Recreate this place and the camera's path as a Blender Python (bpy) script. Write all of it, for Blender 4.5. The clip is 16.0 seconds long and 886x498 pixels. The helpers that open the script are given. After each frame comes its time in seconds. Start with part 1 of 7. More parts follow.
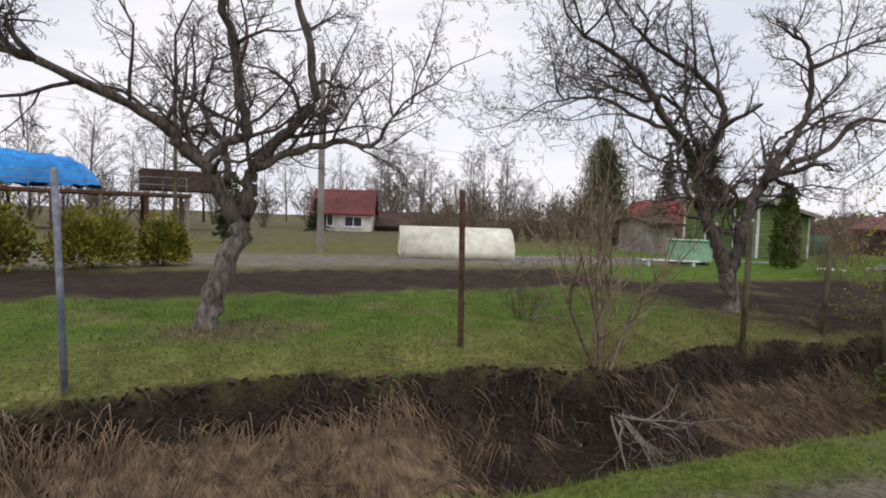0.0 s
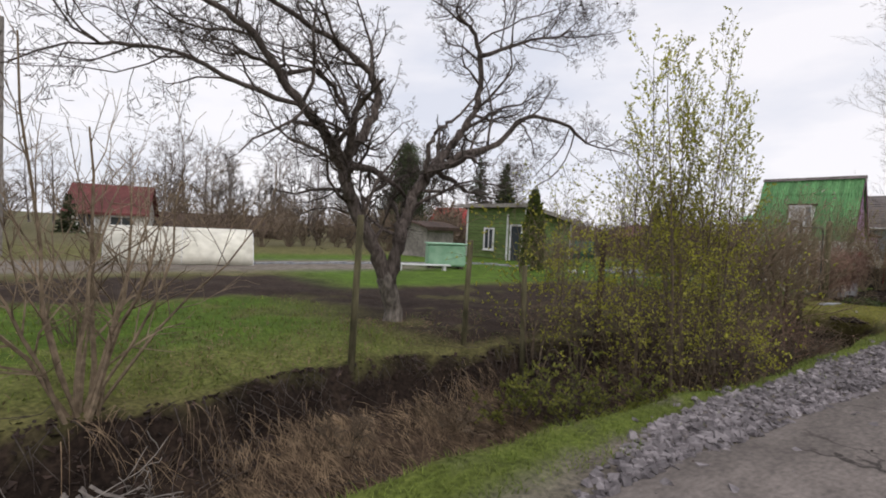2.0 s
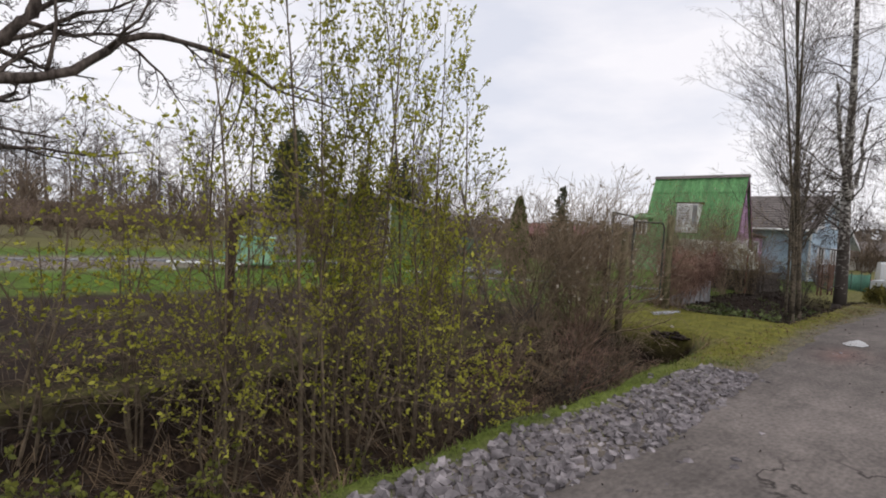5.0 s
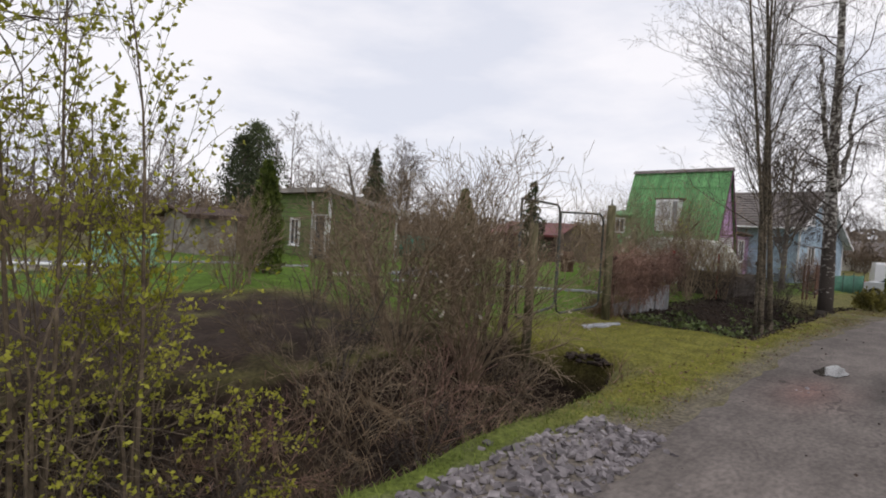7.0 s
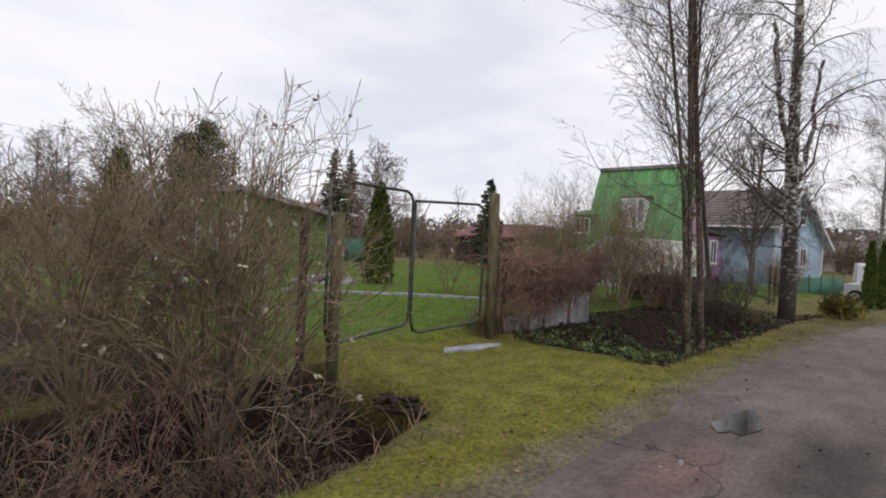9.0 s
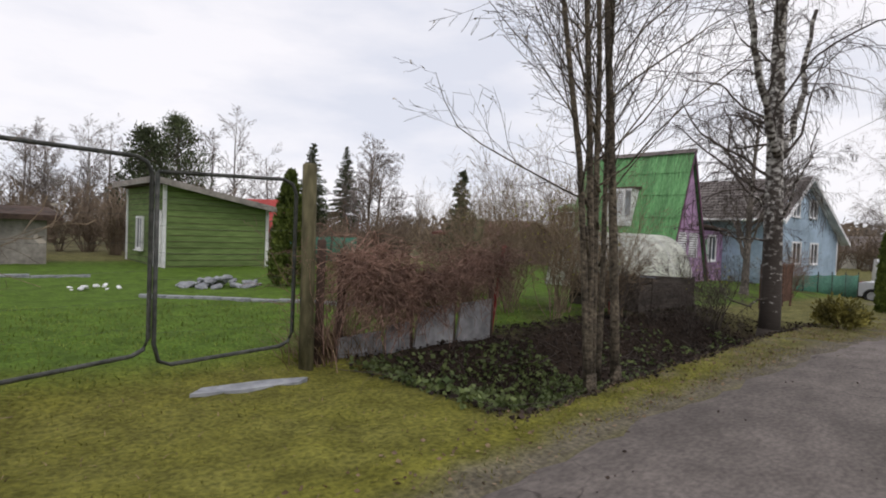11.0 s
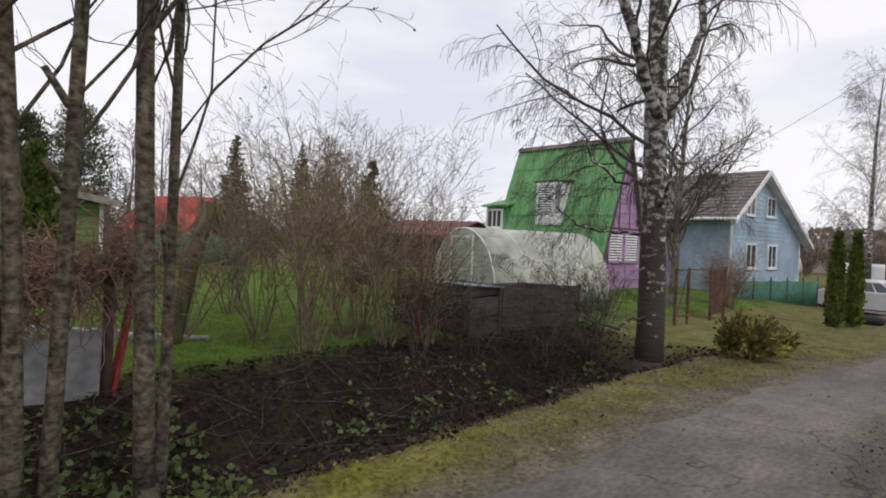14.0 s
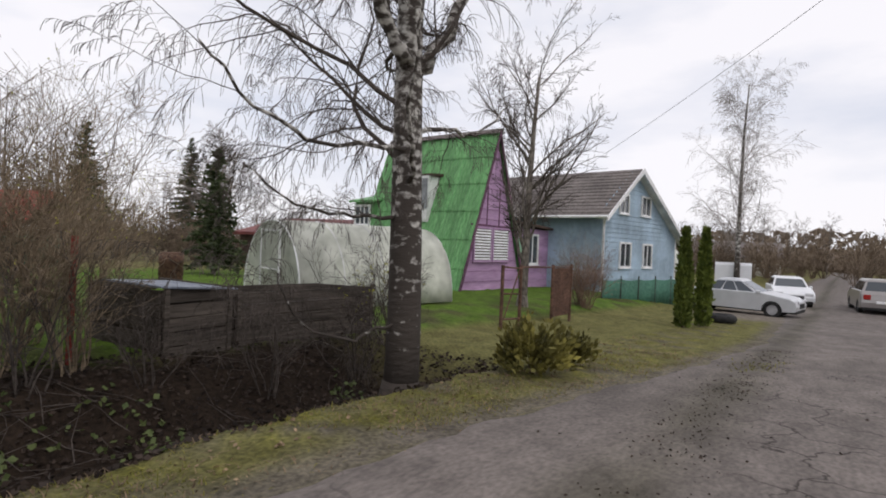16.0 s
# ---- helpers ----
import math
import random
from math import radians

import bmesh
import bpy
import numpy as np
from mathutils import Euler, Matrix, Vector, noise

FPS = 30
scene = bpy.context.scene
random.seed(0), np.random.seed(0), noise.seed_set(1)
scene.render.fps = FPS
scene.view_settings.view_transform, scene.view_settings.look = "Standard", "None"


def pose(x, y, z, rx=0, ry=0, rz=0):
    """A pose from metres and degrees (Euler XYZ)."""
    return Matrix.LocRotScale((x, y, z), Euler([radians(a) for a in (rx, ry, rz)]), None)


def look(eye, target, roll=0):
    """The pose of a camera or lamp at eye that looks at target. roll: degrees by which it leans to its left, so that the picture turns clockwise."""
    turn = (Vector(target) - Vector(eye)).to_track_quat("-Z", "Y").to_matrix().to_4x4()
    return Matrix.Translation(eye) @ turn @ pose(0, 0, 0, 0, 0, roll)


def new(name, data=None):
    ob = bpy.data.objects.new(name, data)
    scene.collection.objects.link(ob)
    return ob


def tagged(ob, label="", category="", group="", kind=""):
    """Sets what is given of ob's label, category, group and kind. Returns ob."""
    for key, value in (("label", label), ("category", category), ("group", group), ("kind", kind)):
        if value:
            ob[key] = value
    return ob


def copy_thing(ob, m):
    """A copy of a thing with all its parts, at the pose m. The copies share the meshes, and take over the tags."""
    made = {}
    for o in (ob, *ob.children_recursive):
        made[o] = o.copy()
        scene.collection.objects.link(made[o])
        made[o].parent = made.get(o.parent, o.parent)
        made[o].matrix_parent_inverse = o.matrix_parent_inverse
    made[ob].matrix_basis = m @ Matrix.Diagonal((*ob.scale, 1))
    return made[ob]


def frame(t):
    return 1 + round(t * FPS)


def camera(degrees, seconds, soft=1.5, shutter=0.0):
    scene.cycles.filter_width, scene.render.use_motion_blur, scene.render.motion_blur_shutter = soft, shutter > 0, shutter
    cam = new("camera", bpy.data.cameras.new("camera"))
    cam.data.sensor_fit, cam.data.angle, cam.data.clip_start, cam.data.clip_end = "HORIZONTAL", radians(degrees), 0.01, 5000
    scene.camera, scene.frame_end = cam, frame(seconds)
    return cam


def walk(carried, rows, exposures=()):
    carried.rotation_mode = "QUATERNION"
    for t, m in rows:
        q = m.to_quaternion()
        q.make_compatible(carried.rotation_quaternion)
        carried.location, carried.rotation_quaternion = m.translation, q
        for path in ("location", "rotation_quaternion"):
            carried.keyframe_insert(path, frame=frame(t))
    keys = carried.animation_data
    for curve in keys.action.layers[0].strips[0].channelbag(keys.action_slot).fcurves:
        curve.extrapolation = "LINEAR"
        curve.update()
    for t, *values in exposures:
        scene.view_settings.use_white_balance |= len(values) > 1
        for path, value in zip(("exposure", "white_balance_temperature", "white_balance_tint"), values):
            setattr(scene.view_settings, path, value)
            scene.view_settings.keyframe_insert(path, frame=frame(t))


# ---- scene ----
cam = camera(79.5, 16.0, soft=1.85)
PATH = [
    (0, (-0.102, 0.077, 1.51), (0.603, 1.945, 1.392), 1.8),
    (0.5, (0.763, 0.112, 1.533), (1.635, 1.908, 1.418), 2.1),
    (1, (1.522, 0.174, 1.453), (2.528, 1.9, 1.364), 2.1),
    (1.5, (2.321, 0.089, 1.477), (3.455, 1.734, 1.396), 2.3),
    (2, (3.098, 0.05, 1.475), (4.329, 1.624, 1.402), 2.6),
    (2.5, (3.892, -0.014, 1.478), (5.184, 1.511, 1.414), 2.5),
    (3, (4.623, -0.083, 1.46), (5.967, 1.397, 1.4), 2.6),
    (3.5, (5.351, -0.161, 1.487), (6.741, 1.276, 1.41), 3.6),
    (4, (6.13, -0.189, 1.522), (7.539, 1.228, 1.451), 3.4),
    (4.5, (6.909, -0.193, 1.539), (8.32, 1.223, 1.464), 3.5),
    (5, (7.708, -0.112, 1.535), (9.113, 1.31, 1.462), 3.4),
    (7.5, (11.516, 0.08, 1.507), (12.929, 1.494, 1.44), 3.2),
    (8, (12.284, 0.035, 1.517), (13.701, 1.445, 1.459), 2.9),
    (8.5, (13.118, -0.002, 1.517), (14.54, 1.404, 1.46), 3.1),
    (9, (13.895, -0.033, 1.504), (15.32, 1.37, 1.454), 2.8),
    (11.5, (18.002, -0.045, 1.472), (19.374, 1.409, 1.418), 2.3),
    (12, (18.797, 0.083, 1.44), (20.165, 1.542, 1.39), 2.4),
    (12.5, (19.556, 0.157, 1.49), (20.914, 1.624, 1.435), 2.5),
    (13, (20.311, 0.1, 1.469), (21.67, 1.567, 1.419), 2.3),
    (13.5, (21.067, -0.025, 1.493), (22.459, 1.41, 1.445), 2.4),
    (14, (21.854, -0.123, 1.449), (23.265, 1.293, 1.41), 2.4),
    (14.5, (22.644, -0.237, 1.434), (24.086, 1.147, 1.393), 2.5),
    (15, (23.375, -0.354, 1.411), (24.837, 1.01, 1.373), 2.7),
    (15.5, (24.13, -0.546, 1.385), (25.676, 0.723, 1.358), 2.4),
    (16, (24.801, -0.751, 1.364), (26.397, 0.454, 1.348), 2.4),
]
walk(cam, [(t, look(eye, target, roll)) for t, eye, target, roll in PATH], [(0, 0.0, 6500, 14), (16, 0.0, 6500, 14)])

# ---- light ----
world = bpy.data.worlds.new("overcast")
scene.world = world
world.use_nodes = True
wn, wl = world.node_tree.nodes, world.node_tree.links
wn.clear()
sky = wn.new("ShaderNodeTexSky")
sky.sky_type = 'NISHITA'
sky.sun_disc = False
sky.sun_elevation, sky.sun_rotation = radians(42), radians(200)
coord = wn.new("ShaderNodeTexCoord")
stretch = wn.new("ShaderNodeMapping")
stretch.inputs["Scale"].default_value = (1.0, 1.0, 3.2)
cloud = wn.new("ShaderNodeTexNoise")
cloud.inputs["Scale"].default_value, cloud.inputs["Detail"].default_value = 2.2, 7.0
cloud.inputs["Roughness"].default_value = 0.52
ramp = wn.new("ShaderNodeValToRGB")
ramp.color_ramp.elements[0].position, ramp.color_ramp.elements[0].color = 0.33, (0.77, 0.81, 0.89, 1)
ramp.color_ramp.elements[1].position, ramp.color_ramp.elements[1].color = 0.56, (1.0, 1.0, 1.02, 1)
mixer = wn.new("ShaderNodeMix")
mixer.data_type = 'RGBA'
mixer.inputs[0].default_value = 0.93
dim = wn.new("ShaderNodeVectorMath")
dim.operation = 'SCALE'
dim.inputs["Scale"].default_value = 0.1
back = wn.new("ShaderNodeBackground")
back.inputs["Strength"].default_value = 1.0
wout = wn.new("ShaderNodeOutputWorld")
wl.new(coord.outputs["Generated"], stretch.inputs["Vector"])
wl.new(stretch.outputs["Vector"], cloud.inputs["Vector"])
wl.new(cloud.outputs["Fac"], ramp.inputs["Fac"])
wl.new(sky.outputs["Color"], dim.inputs[0])
wl.new(dim.outputs["Vector"], mixer.inputs[6])
wl.new(ramp.outputs["Color"], mixer.inputs[7])
wl.new(mixer.outputs[2], back.inputs["Color"])
wl.new(back.outputs["Background"], wout.inputs["Surface"])

sun_data = bpy.data.lights.new("sun", 'SUN')
sun_data.energy, sun_data.angle, sun_data.color = 0.7, radians(18), (1.0, 0.96, 0.9)
sun = new("sun", sun_data)
sun.matrix_world = look((0, 0, 60), (14, 36, 0))


# ---- materials ----
def mat(name, c1, c2, scale=6.0, rough=0.85, bump=0.25, metal=0.0, stretch=(1, 1, 1), coarse=0.6, attr="", spec=0.3, island=0.0, through_light=0.0):
    """A surface with grain and stains at two scales; attr: a colour layer that gives the ground cover."""
    m = bpy.data.materials.new(name)
    m.use_nodes = True
    n, l = m.node_tree.nodes, m.node_tree.links
    b = n["Principled BSDF"]
    tc = n.new("ShaderNodeTexCoord")
    mp = n.new("ShaderNodeMapping")
    mp.inputs["Scale"].default_value = stretch
    l.new(tc.outputs["Object"], mp.inputs["Vector"])
    fine, big = n.new("ShaderNodeTexNoise"), n.new("ShaderNodeTexNoise")
    fine.inputs["Scale"].default_value, fine.inputs["Detail"].default_value = scale, 6.0
    big.inputs["Scale"].default_value, big.inputs["Detail"].default_value = scale * 0.13, 3.0
    for t in (fine, big):
        l.new(mp.outputs["Vector"], t.inputs["Vector"])
    r1 = n.new("ShaderNodeValToRGB")
    r1.color_ramp.elements[0].position, r1.color_ramp.elements[1].position = 0.32, 0.68
    l.new(fine.outputs["Fac"], r1.inputs["Fac"])
    mx = n.new("ShaderNodeMix")
    mx.data_type = 'RGBA'
    l.new(r1.outputs["Color"], mx.inputs[0])
    mx.inputs[6].default_value, mx.inputs[7].default_value = (*c1, 1), (*c2, 1)
    last = mx.outputs[2]
    if attr:
        at = n.new("ShaderNodeAttribute")
        at.attribute_name = attr
        mu = n.new("ShaderNodeMix")
        mu.data_type, mu.blend_type = 'RGBA', 'MULTIPLY'
        mu.inputs[0].default_value = 1.0
        l.new(at.outputs["Color"], mu.inputs[6])
        l.new(last, mu.inputs[7])
        last = mu.outputs[2]
    hs = n.new("ShaderNodeHueSaturation")
    mr = n.new("ShaderNodeMapRange")
    mr.inputs["To Min"].default_value, mr.inputs["To Max"].default_value = 1 - coarse * 0.5, 1 + coarse * 0.5
    mr.inputs["From Min"].default_value, mr.inputs["From Max"].default_value = 0.3, 0.7
    l.new(big.outputs["Fac"], mr.inputs["Value"])
    value = mr.outputs["Result"]
    if island:
        ge, oi = n.new("ShaderNodeNewGeometry"), n.new("ShaderNodeObjectInfo")
        add = n.new("ShaderNodeMath")
        add.operation = 'ADD'
        l.new(ge.outputs["Random Per Island"], add.inputs[0])
        l.new(oi.outputs["Random"], add.inputs[1])
        m2 = n.new("ShaderNodeMapRange")
        m2.inputs["From Max"].default_value = 2.0
        m2.inputs["To Min"].default_value, m2.inputs["To Max"].default_value = 1 - island, 1 + island
        l.new(add.outputs["Value"], m2.inputs["Value"])
        mm = n.new("ShaderNodeMath")
        mm.operation = 'MULTIPLY'
        l.new(value, mm.inputs[0])
        l.new(m2.outputs["Result"], mm.inputs[1])
        value = mm.outputs["Value"]
    l.new(value, hs.inputs["Value"])
    l.new(last, hs.inputs["Color"])
    l.new(hs.outputs["Color"], b.inputs["Base Color"])
    b.inputs["Roughness"].default_value, b.inputs["Metallic"].default_value = rough, metal
    b.inputs["Specular IOR Level"].default_value = spec
    if bump:
        bp = n.new("ShaderNodeBump")
        bp.inputs["Strength"].default_value, bp.inputs["Distance"].default_value = bump, 0.03
        l.new(fine.outputs["Fac"], bp.inputs["Height"])
        l.new(bp.outputs["Normal"], b.inputs["Normal"])
    if through_light:
        tr = n.new("ShaderNodeBsdfTranslucent")
        ms = n.new("ShaderNodeMixShader")
        ms.inputs[0].default_value = through_light
        l.new(hs.outputs["Color"], tr.inputs["Color"])
        l.new(b.outputs["BSDF"], ms.inputs[1])
        l.new(tr.outputs["BSDF"], ms.inputs[2])
        l.new(ms.outputs["Shader"], n["Material Output"].inputs["Surface"])
    return m


def glass(name, tint=(0.05, 0.06, 0.07), rough=0.05):
    m = bpy.data.materials.new(name)
    m.use_nodes = True
    b = m.node_tree.nodes["Principled BSDF"]
    b.inputs["Base Color"].default_value = (*tint, 1)
    b.inputs["Roughness"].default_value = rough
    b.inputs["Specular IOR Level"].default_value = 0.7
    return m


GROUND = mat("ground_cover", (0.6, 0.6, 0.6), (1.36, 1.32, 1.25), 24, 0.95, 0.9, coarse=0.55, attr="cover", spec=0.1)
ROAD = mat("worn_road", (0.114, 0.099, 0.09), (0.182, 0.157, 0.142), 30, 0.9, 0.3, attr="cover", coarse=0.4, stretch=(0.55, 1, 1), spec=0.2)
STONE = mat("gravel_stone", (0.125, 0.11, 0.115), (0.33, 0.3, 0.305), 12, 0.85, 0.3, island=0.55)
BARK = mat("apple_bark", (0.045, 0.034, 0.029), (0.165, 0.135, 0.118), 26, 0.9, 0.7, stretch=(1, 1, 0.35))
BARK_ALDER = mat("alder_bark", (0.028, 0.022, 0.016), (0.155, 0.128, 0.09), 24, 0.9, 0.9, stretch=(1, 1, 1.15), coarse=1.0)
BARK_GREY = mat("grey_bark", (0.07, 0.06, 0.05), (0.24, 0.21, 0.18), 22, 0.9, 0.8, stretch=(1, 1, 0.4))
TWIG = mat("twig_bark", (0.04, 0.032, 0.028), (0.11, 0.09, 0.076), 18, 0.85, 0.0)
TWIG_TAN = mat("tan_twig", (0.075, 0.055, 0.038), (0.2, 0.155, 0.105), 15, 0.85, 0.0)
TWIG_GREY = mat("grey_twig", (0.15, 0.13, 0.115), (0.3, 0.27, 0.24), 15, 0.85, 0.0)
TWIG_HAZEL = mat("hazel_twig", (0.125, 0.092, 0.06), (0.3, 0.23, 0.155), 15, 0.85, 0.0)
TWIG_RED = mat("vine_stem", (0.12, 0.068, 0.052), (0.33, 0.21, 0.16), 15, 0.85, 0.0, island=0.4)
REED = mat("dry_reed", (0.1, 0.068, 0.043), (0.29, 0.205, 0.125), 8, 0.85, 0.0, island=0.6)
GRASS = mat("spring_grass", (0.095, 0.135, 0.02), (0.2, 0.245, 0.05), 4, 0.75, 0.0, island=0.4, through_light=0.25)
MOSS = mat("moss_grass", (0.11, 0.113, 0.02), (0.245, 0.225, 0.05), 3, 0.9, 0.0, island=0.35, through_light=0.2)
BUDS = mat("young_leaf", (0.28, 0.295, 0.03), (0.53, 0.51, 0.085), 4, 0.7, 0.0, island=0.4, through_light=0.45)
FRESH = mat("fresh_leaf", (0.085, 0.1, 0.02), (0.24, 0.25, 0.05), 4, 0.65, 0.0, island=0.45, through_light=0.35)
IVY = mat("bramble_leaf", (0.038, 0.058, 0.018), (0.125, 0.155, 0.052), 4, 0.6, 0.0, island=0.5, through_light=0.2)
LITTER = mat("dead_leaf", (0.015, 0.011, 0.009), (0.064, 0.045, 0.034), 5, 0.9, 0.0, island=0.6)
CLOD = mat("crumbling_soil", (0.026, 0.018, 0.015), (0.095, 0.064, 0.05), 7, 0.95, 0.0, island=0.5)
CATKIN = mat("catkin", (0.25, 0.22, 0.17), (0.5, 0.46, 0.38), 9, 0.9, 0.0)
CONIFER = mat("conifer_needles", (0.032, 0.046, 0.02), (0.095, 0.115, 0.05), 5, 0.8, 0.0, island=0.4)
THUJA = mat("thuja_scale", (0.05, 0.075, 0.012), (0.15, 0.185, 0.035), 5, 0.8, 0.0, island=0.5)
JUNIPER = mat("golden_juniper", (0.1, 0.11, 0.014), (0.34, 0.31, 0.045), 3, 0.8, 0.0, island=0.5)
BUSH = mat("browned_juniper", (0.075, 0.07, 0.02), (0.25, 0.22, 0.05), 3, 0.85, 0.0, island=0.5)
FAR_TWIG = mat("far_twigs", (0.14, 0.12, 0.11), (0.24, 0.21, 0.19), 2, 0.95, 0.0)
FAR_BROWN = mat("far_brown_twigs", (0.12, 0.09, 0.065), (0.235, 0.18, 0.13), 2, 0.95, 0.0, island=0.3)
WOOD_OLD = mat("weathered_board", (0.04, 0.033, 0.027), (0.135, 0.112, 0.092), 9, 0.9, 0.5, stretch=(0.25, 4, 4), island=0.3)
WOOD_POST = mat("mossy_log", (0.06, 0.055, 0.03), (0.18, 0.16, 0.09), 12, 0.95, 0.7, stretch=(1, 1, 0.3))
RUST = mat("rusted_steel", (0.06, 0.032, 0.025), (0.17, 0.095, 0.065), 16, 0.8, 0.3, metal=0.2)
RED_PAINT = mat("red_paint", (0.22, 0.03, 0.025), (0.35, 0.06, 0.05), 14, 0.7, 0.2)
STEEL = mat("blue_grey_steel", (0.16, 0.18, 0.23), (0.3, 0.33, 0.38), 18, 0.6, 0.2, metal=0.3)
PIPE = mat("dark_pipe", (0.035, 0.04, 0.035), (0.1, 0.1, 0.09), 18, 0.6, 0.2, metal=0.3)
CONCRETE = mat("grey_slab", (0.22, 0.23, 0.25), (0.36, 0.37, 0.39), 10, 0.9, 0.3)
SLAB = mat("old_slab", (0.16, 0.158, 0.16), (0.3, 0.295, 0.295), 7, 0.9, 0.4)
CONCRETE_POLE = mat("concrete_pole", (0.22, 0.2, 0.18), (0.33, 0.3, 0.27), 8, 0.9, 0.2)
CREAM = mat("cream_plastic", (0.62, 0.6, 0.5), (0.78, 0.76, 0.66), 5, 0.6, 0.1)
POLY = mat("greenhouse_film", (0.52, 0.54, 0.46), (0.76, 0.77, 0.69), 3, 0.45, 0.15, through_light=0.35)
GREEN_ROOF = mat("green_wavy_roof", (0.085, 0.24, 0.085), (0.17, 0.37, 0.155), 7, 0.6, 0.1, stretch=(1, 3, 0.6))
PURPLE = mat("lilac_boards", (0.37, 0.22, 0.38), (0.48, 0.31, 0.48), 5, 0.8, 0.1, stretch=(0.4, 0.4, 3))
PURPLE_DARK = mat("plum_trim", (0.11, 0.05, 0.09), (0.17, 0.08, 0.13), 6, 0.8, 0.1)
BLUE_WALL = mat("pale_blue_boards", (0.3, 0.4, 0.49), (0.37, 0.48, 0.57), 5, 0.7, 0.1)
WHITE = mat("white_paint", (0.68, 0.68, 0.68), (0.82, 0.82, 0.82), 6, 0.6, 0.05)
GREY_ROOF = mat("grey_brown_tiles", (0.11, 0.095, 0.09), (0.19, 0.165, 0.155), 8, 0.8, 0.3)
RED_ROOF = mat("red_metal_roof", (0.35, 0.035, 0.03), (0.5, 0.07, 0.06), 4, 0.55, 0.05)
MAROON_ROOF = mat("maroon_roof", (0.11, 0.03, 0.028), (0.17, 0.05, 0.045), 4, 0.6, 0.05)
PLASTER = mat("cream_plaster", (0.55, 0.53, 0.47), (0.68, 0.66, 0.6), 4, 0.9, 0.1)
SHED_GREEN = mat("moss_green_boards", (0.11, 0.17, 0.05), (0.18, 0.25, 0.085), 5, 0.85, 0.15, stretch=(0.4, 0.4, 3))
DARK_WOOD = mat("dark_brown_boards", (0.05, 0.032, 0.025), (0.1, 0.065, 0.05), 6, 0.85, 0.2)
BLUE_TARP = mat("blue_tarpaulin", (0.01, 0.2, 0.62), (0.03, 0.33, 0.8), 3, 0.55, 0.3)
NET_GREEN = mat("green_mesh_net", (0.03, 0.1, 0.07), (0.065, 0.17, 0.115), 9, 0.7, 0.1)
MINT = mat("mint_plastic", (0.22, 0.42, 0.27), (0.32, 0.52, 0.36), 4, 0.6, 0.05)
SILVER = mat("silver_car_paint", (0.52, 0.53, 0.55), (0.58, 0.59, 0.61), 3, 0.3, 0.0, metal=0.2, coarse=0.1, spec=0.5)
WARM_SILVER = mat("champagne_car_paint", (0.3, 0.28, 0.27), (0.35, 0.33, 0.32), 3, 0.3, 0.0, metal=0.5, coarse=0.1, spec=0.5)
WHITE_CAR = mat("white_car_paint", (0.72, 0.73, 0.75), (0.78, 0.79, 0.81), 3, 0.3, 0.0, coarse=0.1, spec=0.5)
RUBBER = mat("black_rubber", (0.012, 0.012, 0.012), (0.03, 0.03, 0.03), 12, 0.8, 0.1)
ALLOY = mat("wheel_alloy", (0.4, 0.4, 0.42), (0.5, 0.5, 0.52), 6, 0.4, 0.0, metal=0.6)
GLASS = glass("window_glass")
LAMP_GLASS = glass("headlight_glass", (0.6, 0.6, 0.62), 0.1)
TAIL_RED = glass("tail_light_glass", (0.3, 0.01, 0.01), 0.15)
WATER = glass("ditch_water", (0.02, 0.018, 0.014), 0.08)


def birch_bark():
    m = mat("birch_bark", (0.36, 0.34, 0.31), (0.62, 0.6, 0.56), 7, 0.85, 0.6, stretch=(1, 1, 3))
    n, l = m.node_tree.nodes, m.node_tree.links
    b = n["Principled BSDF"]
    old = b.inputs["Base Color"].links[0].from_socket
    tc, mp, nz, rp, mx = (n.new(k) for k in ("ShaderNodeTexCoord", "ShaderNodeMapping", "ShaderNodeTexNoise", "ShaderNodeValToRGB", "ShaderNodeMix"))
    mp.inputs["Scale"].default_value = (4.6, 4.6, 7.0)
    nz.inputs["Scale"].default_value, nz.inputs["Detail"].default_value = 1.9, 8.0
    rp.color_ramp.elements[0].position, rp.color_ramp.elements[1].position = 0.42, 0.56
    sep, grad, sub = n.new("ShaderNodeSeparateXYZ"), n.new("ShaderNodeMapRange"), n.new("ShaderNodeMath")
    grad.inputs["From Min"].default_value, grad.inputs["From Max"].default_value = 0.3, 3.0
    grad.inputs["To Min"].default_value, grad.inputs["To Max"].default_value = 0.27, 0.03
    sub.operation = 'SUBTRACT'
    l.new(tc.outputs["Object"], mp.inputs["Vector"])
    l.new(tc.outputs["Object"], sep.inputs["Vector"])
    l.new(sep.outputs["Z"], grad.inputs["Value"])
    l.new(mp.outputs["Vector"], nz.inputs["Vector"])
    l.new(nz.outputs["Fac"], sub.inputs[0])
    l.new(grad.outputs["Result"], sub.inputs[1])
    l.new(sub.outputs["Value"], rp.inputs["Fac"])
    mx.data_type = 'RGBA'
    l.new(rp.outputs["Color"], mx.inputs[0])
    mx.inputs[6].default_value = (0.055, 0.045, 0.038, 1)
    l.new(old, mx.inputs[7])
    l.new(mx.outputs[2], b.inputs["Base Color"])
    return m


BIRCH = birch_bark()


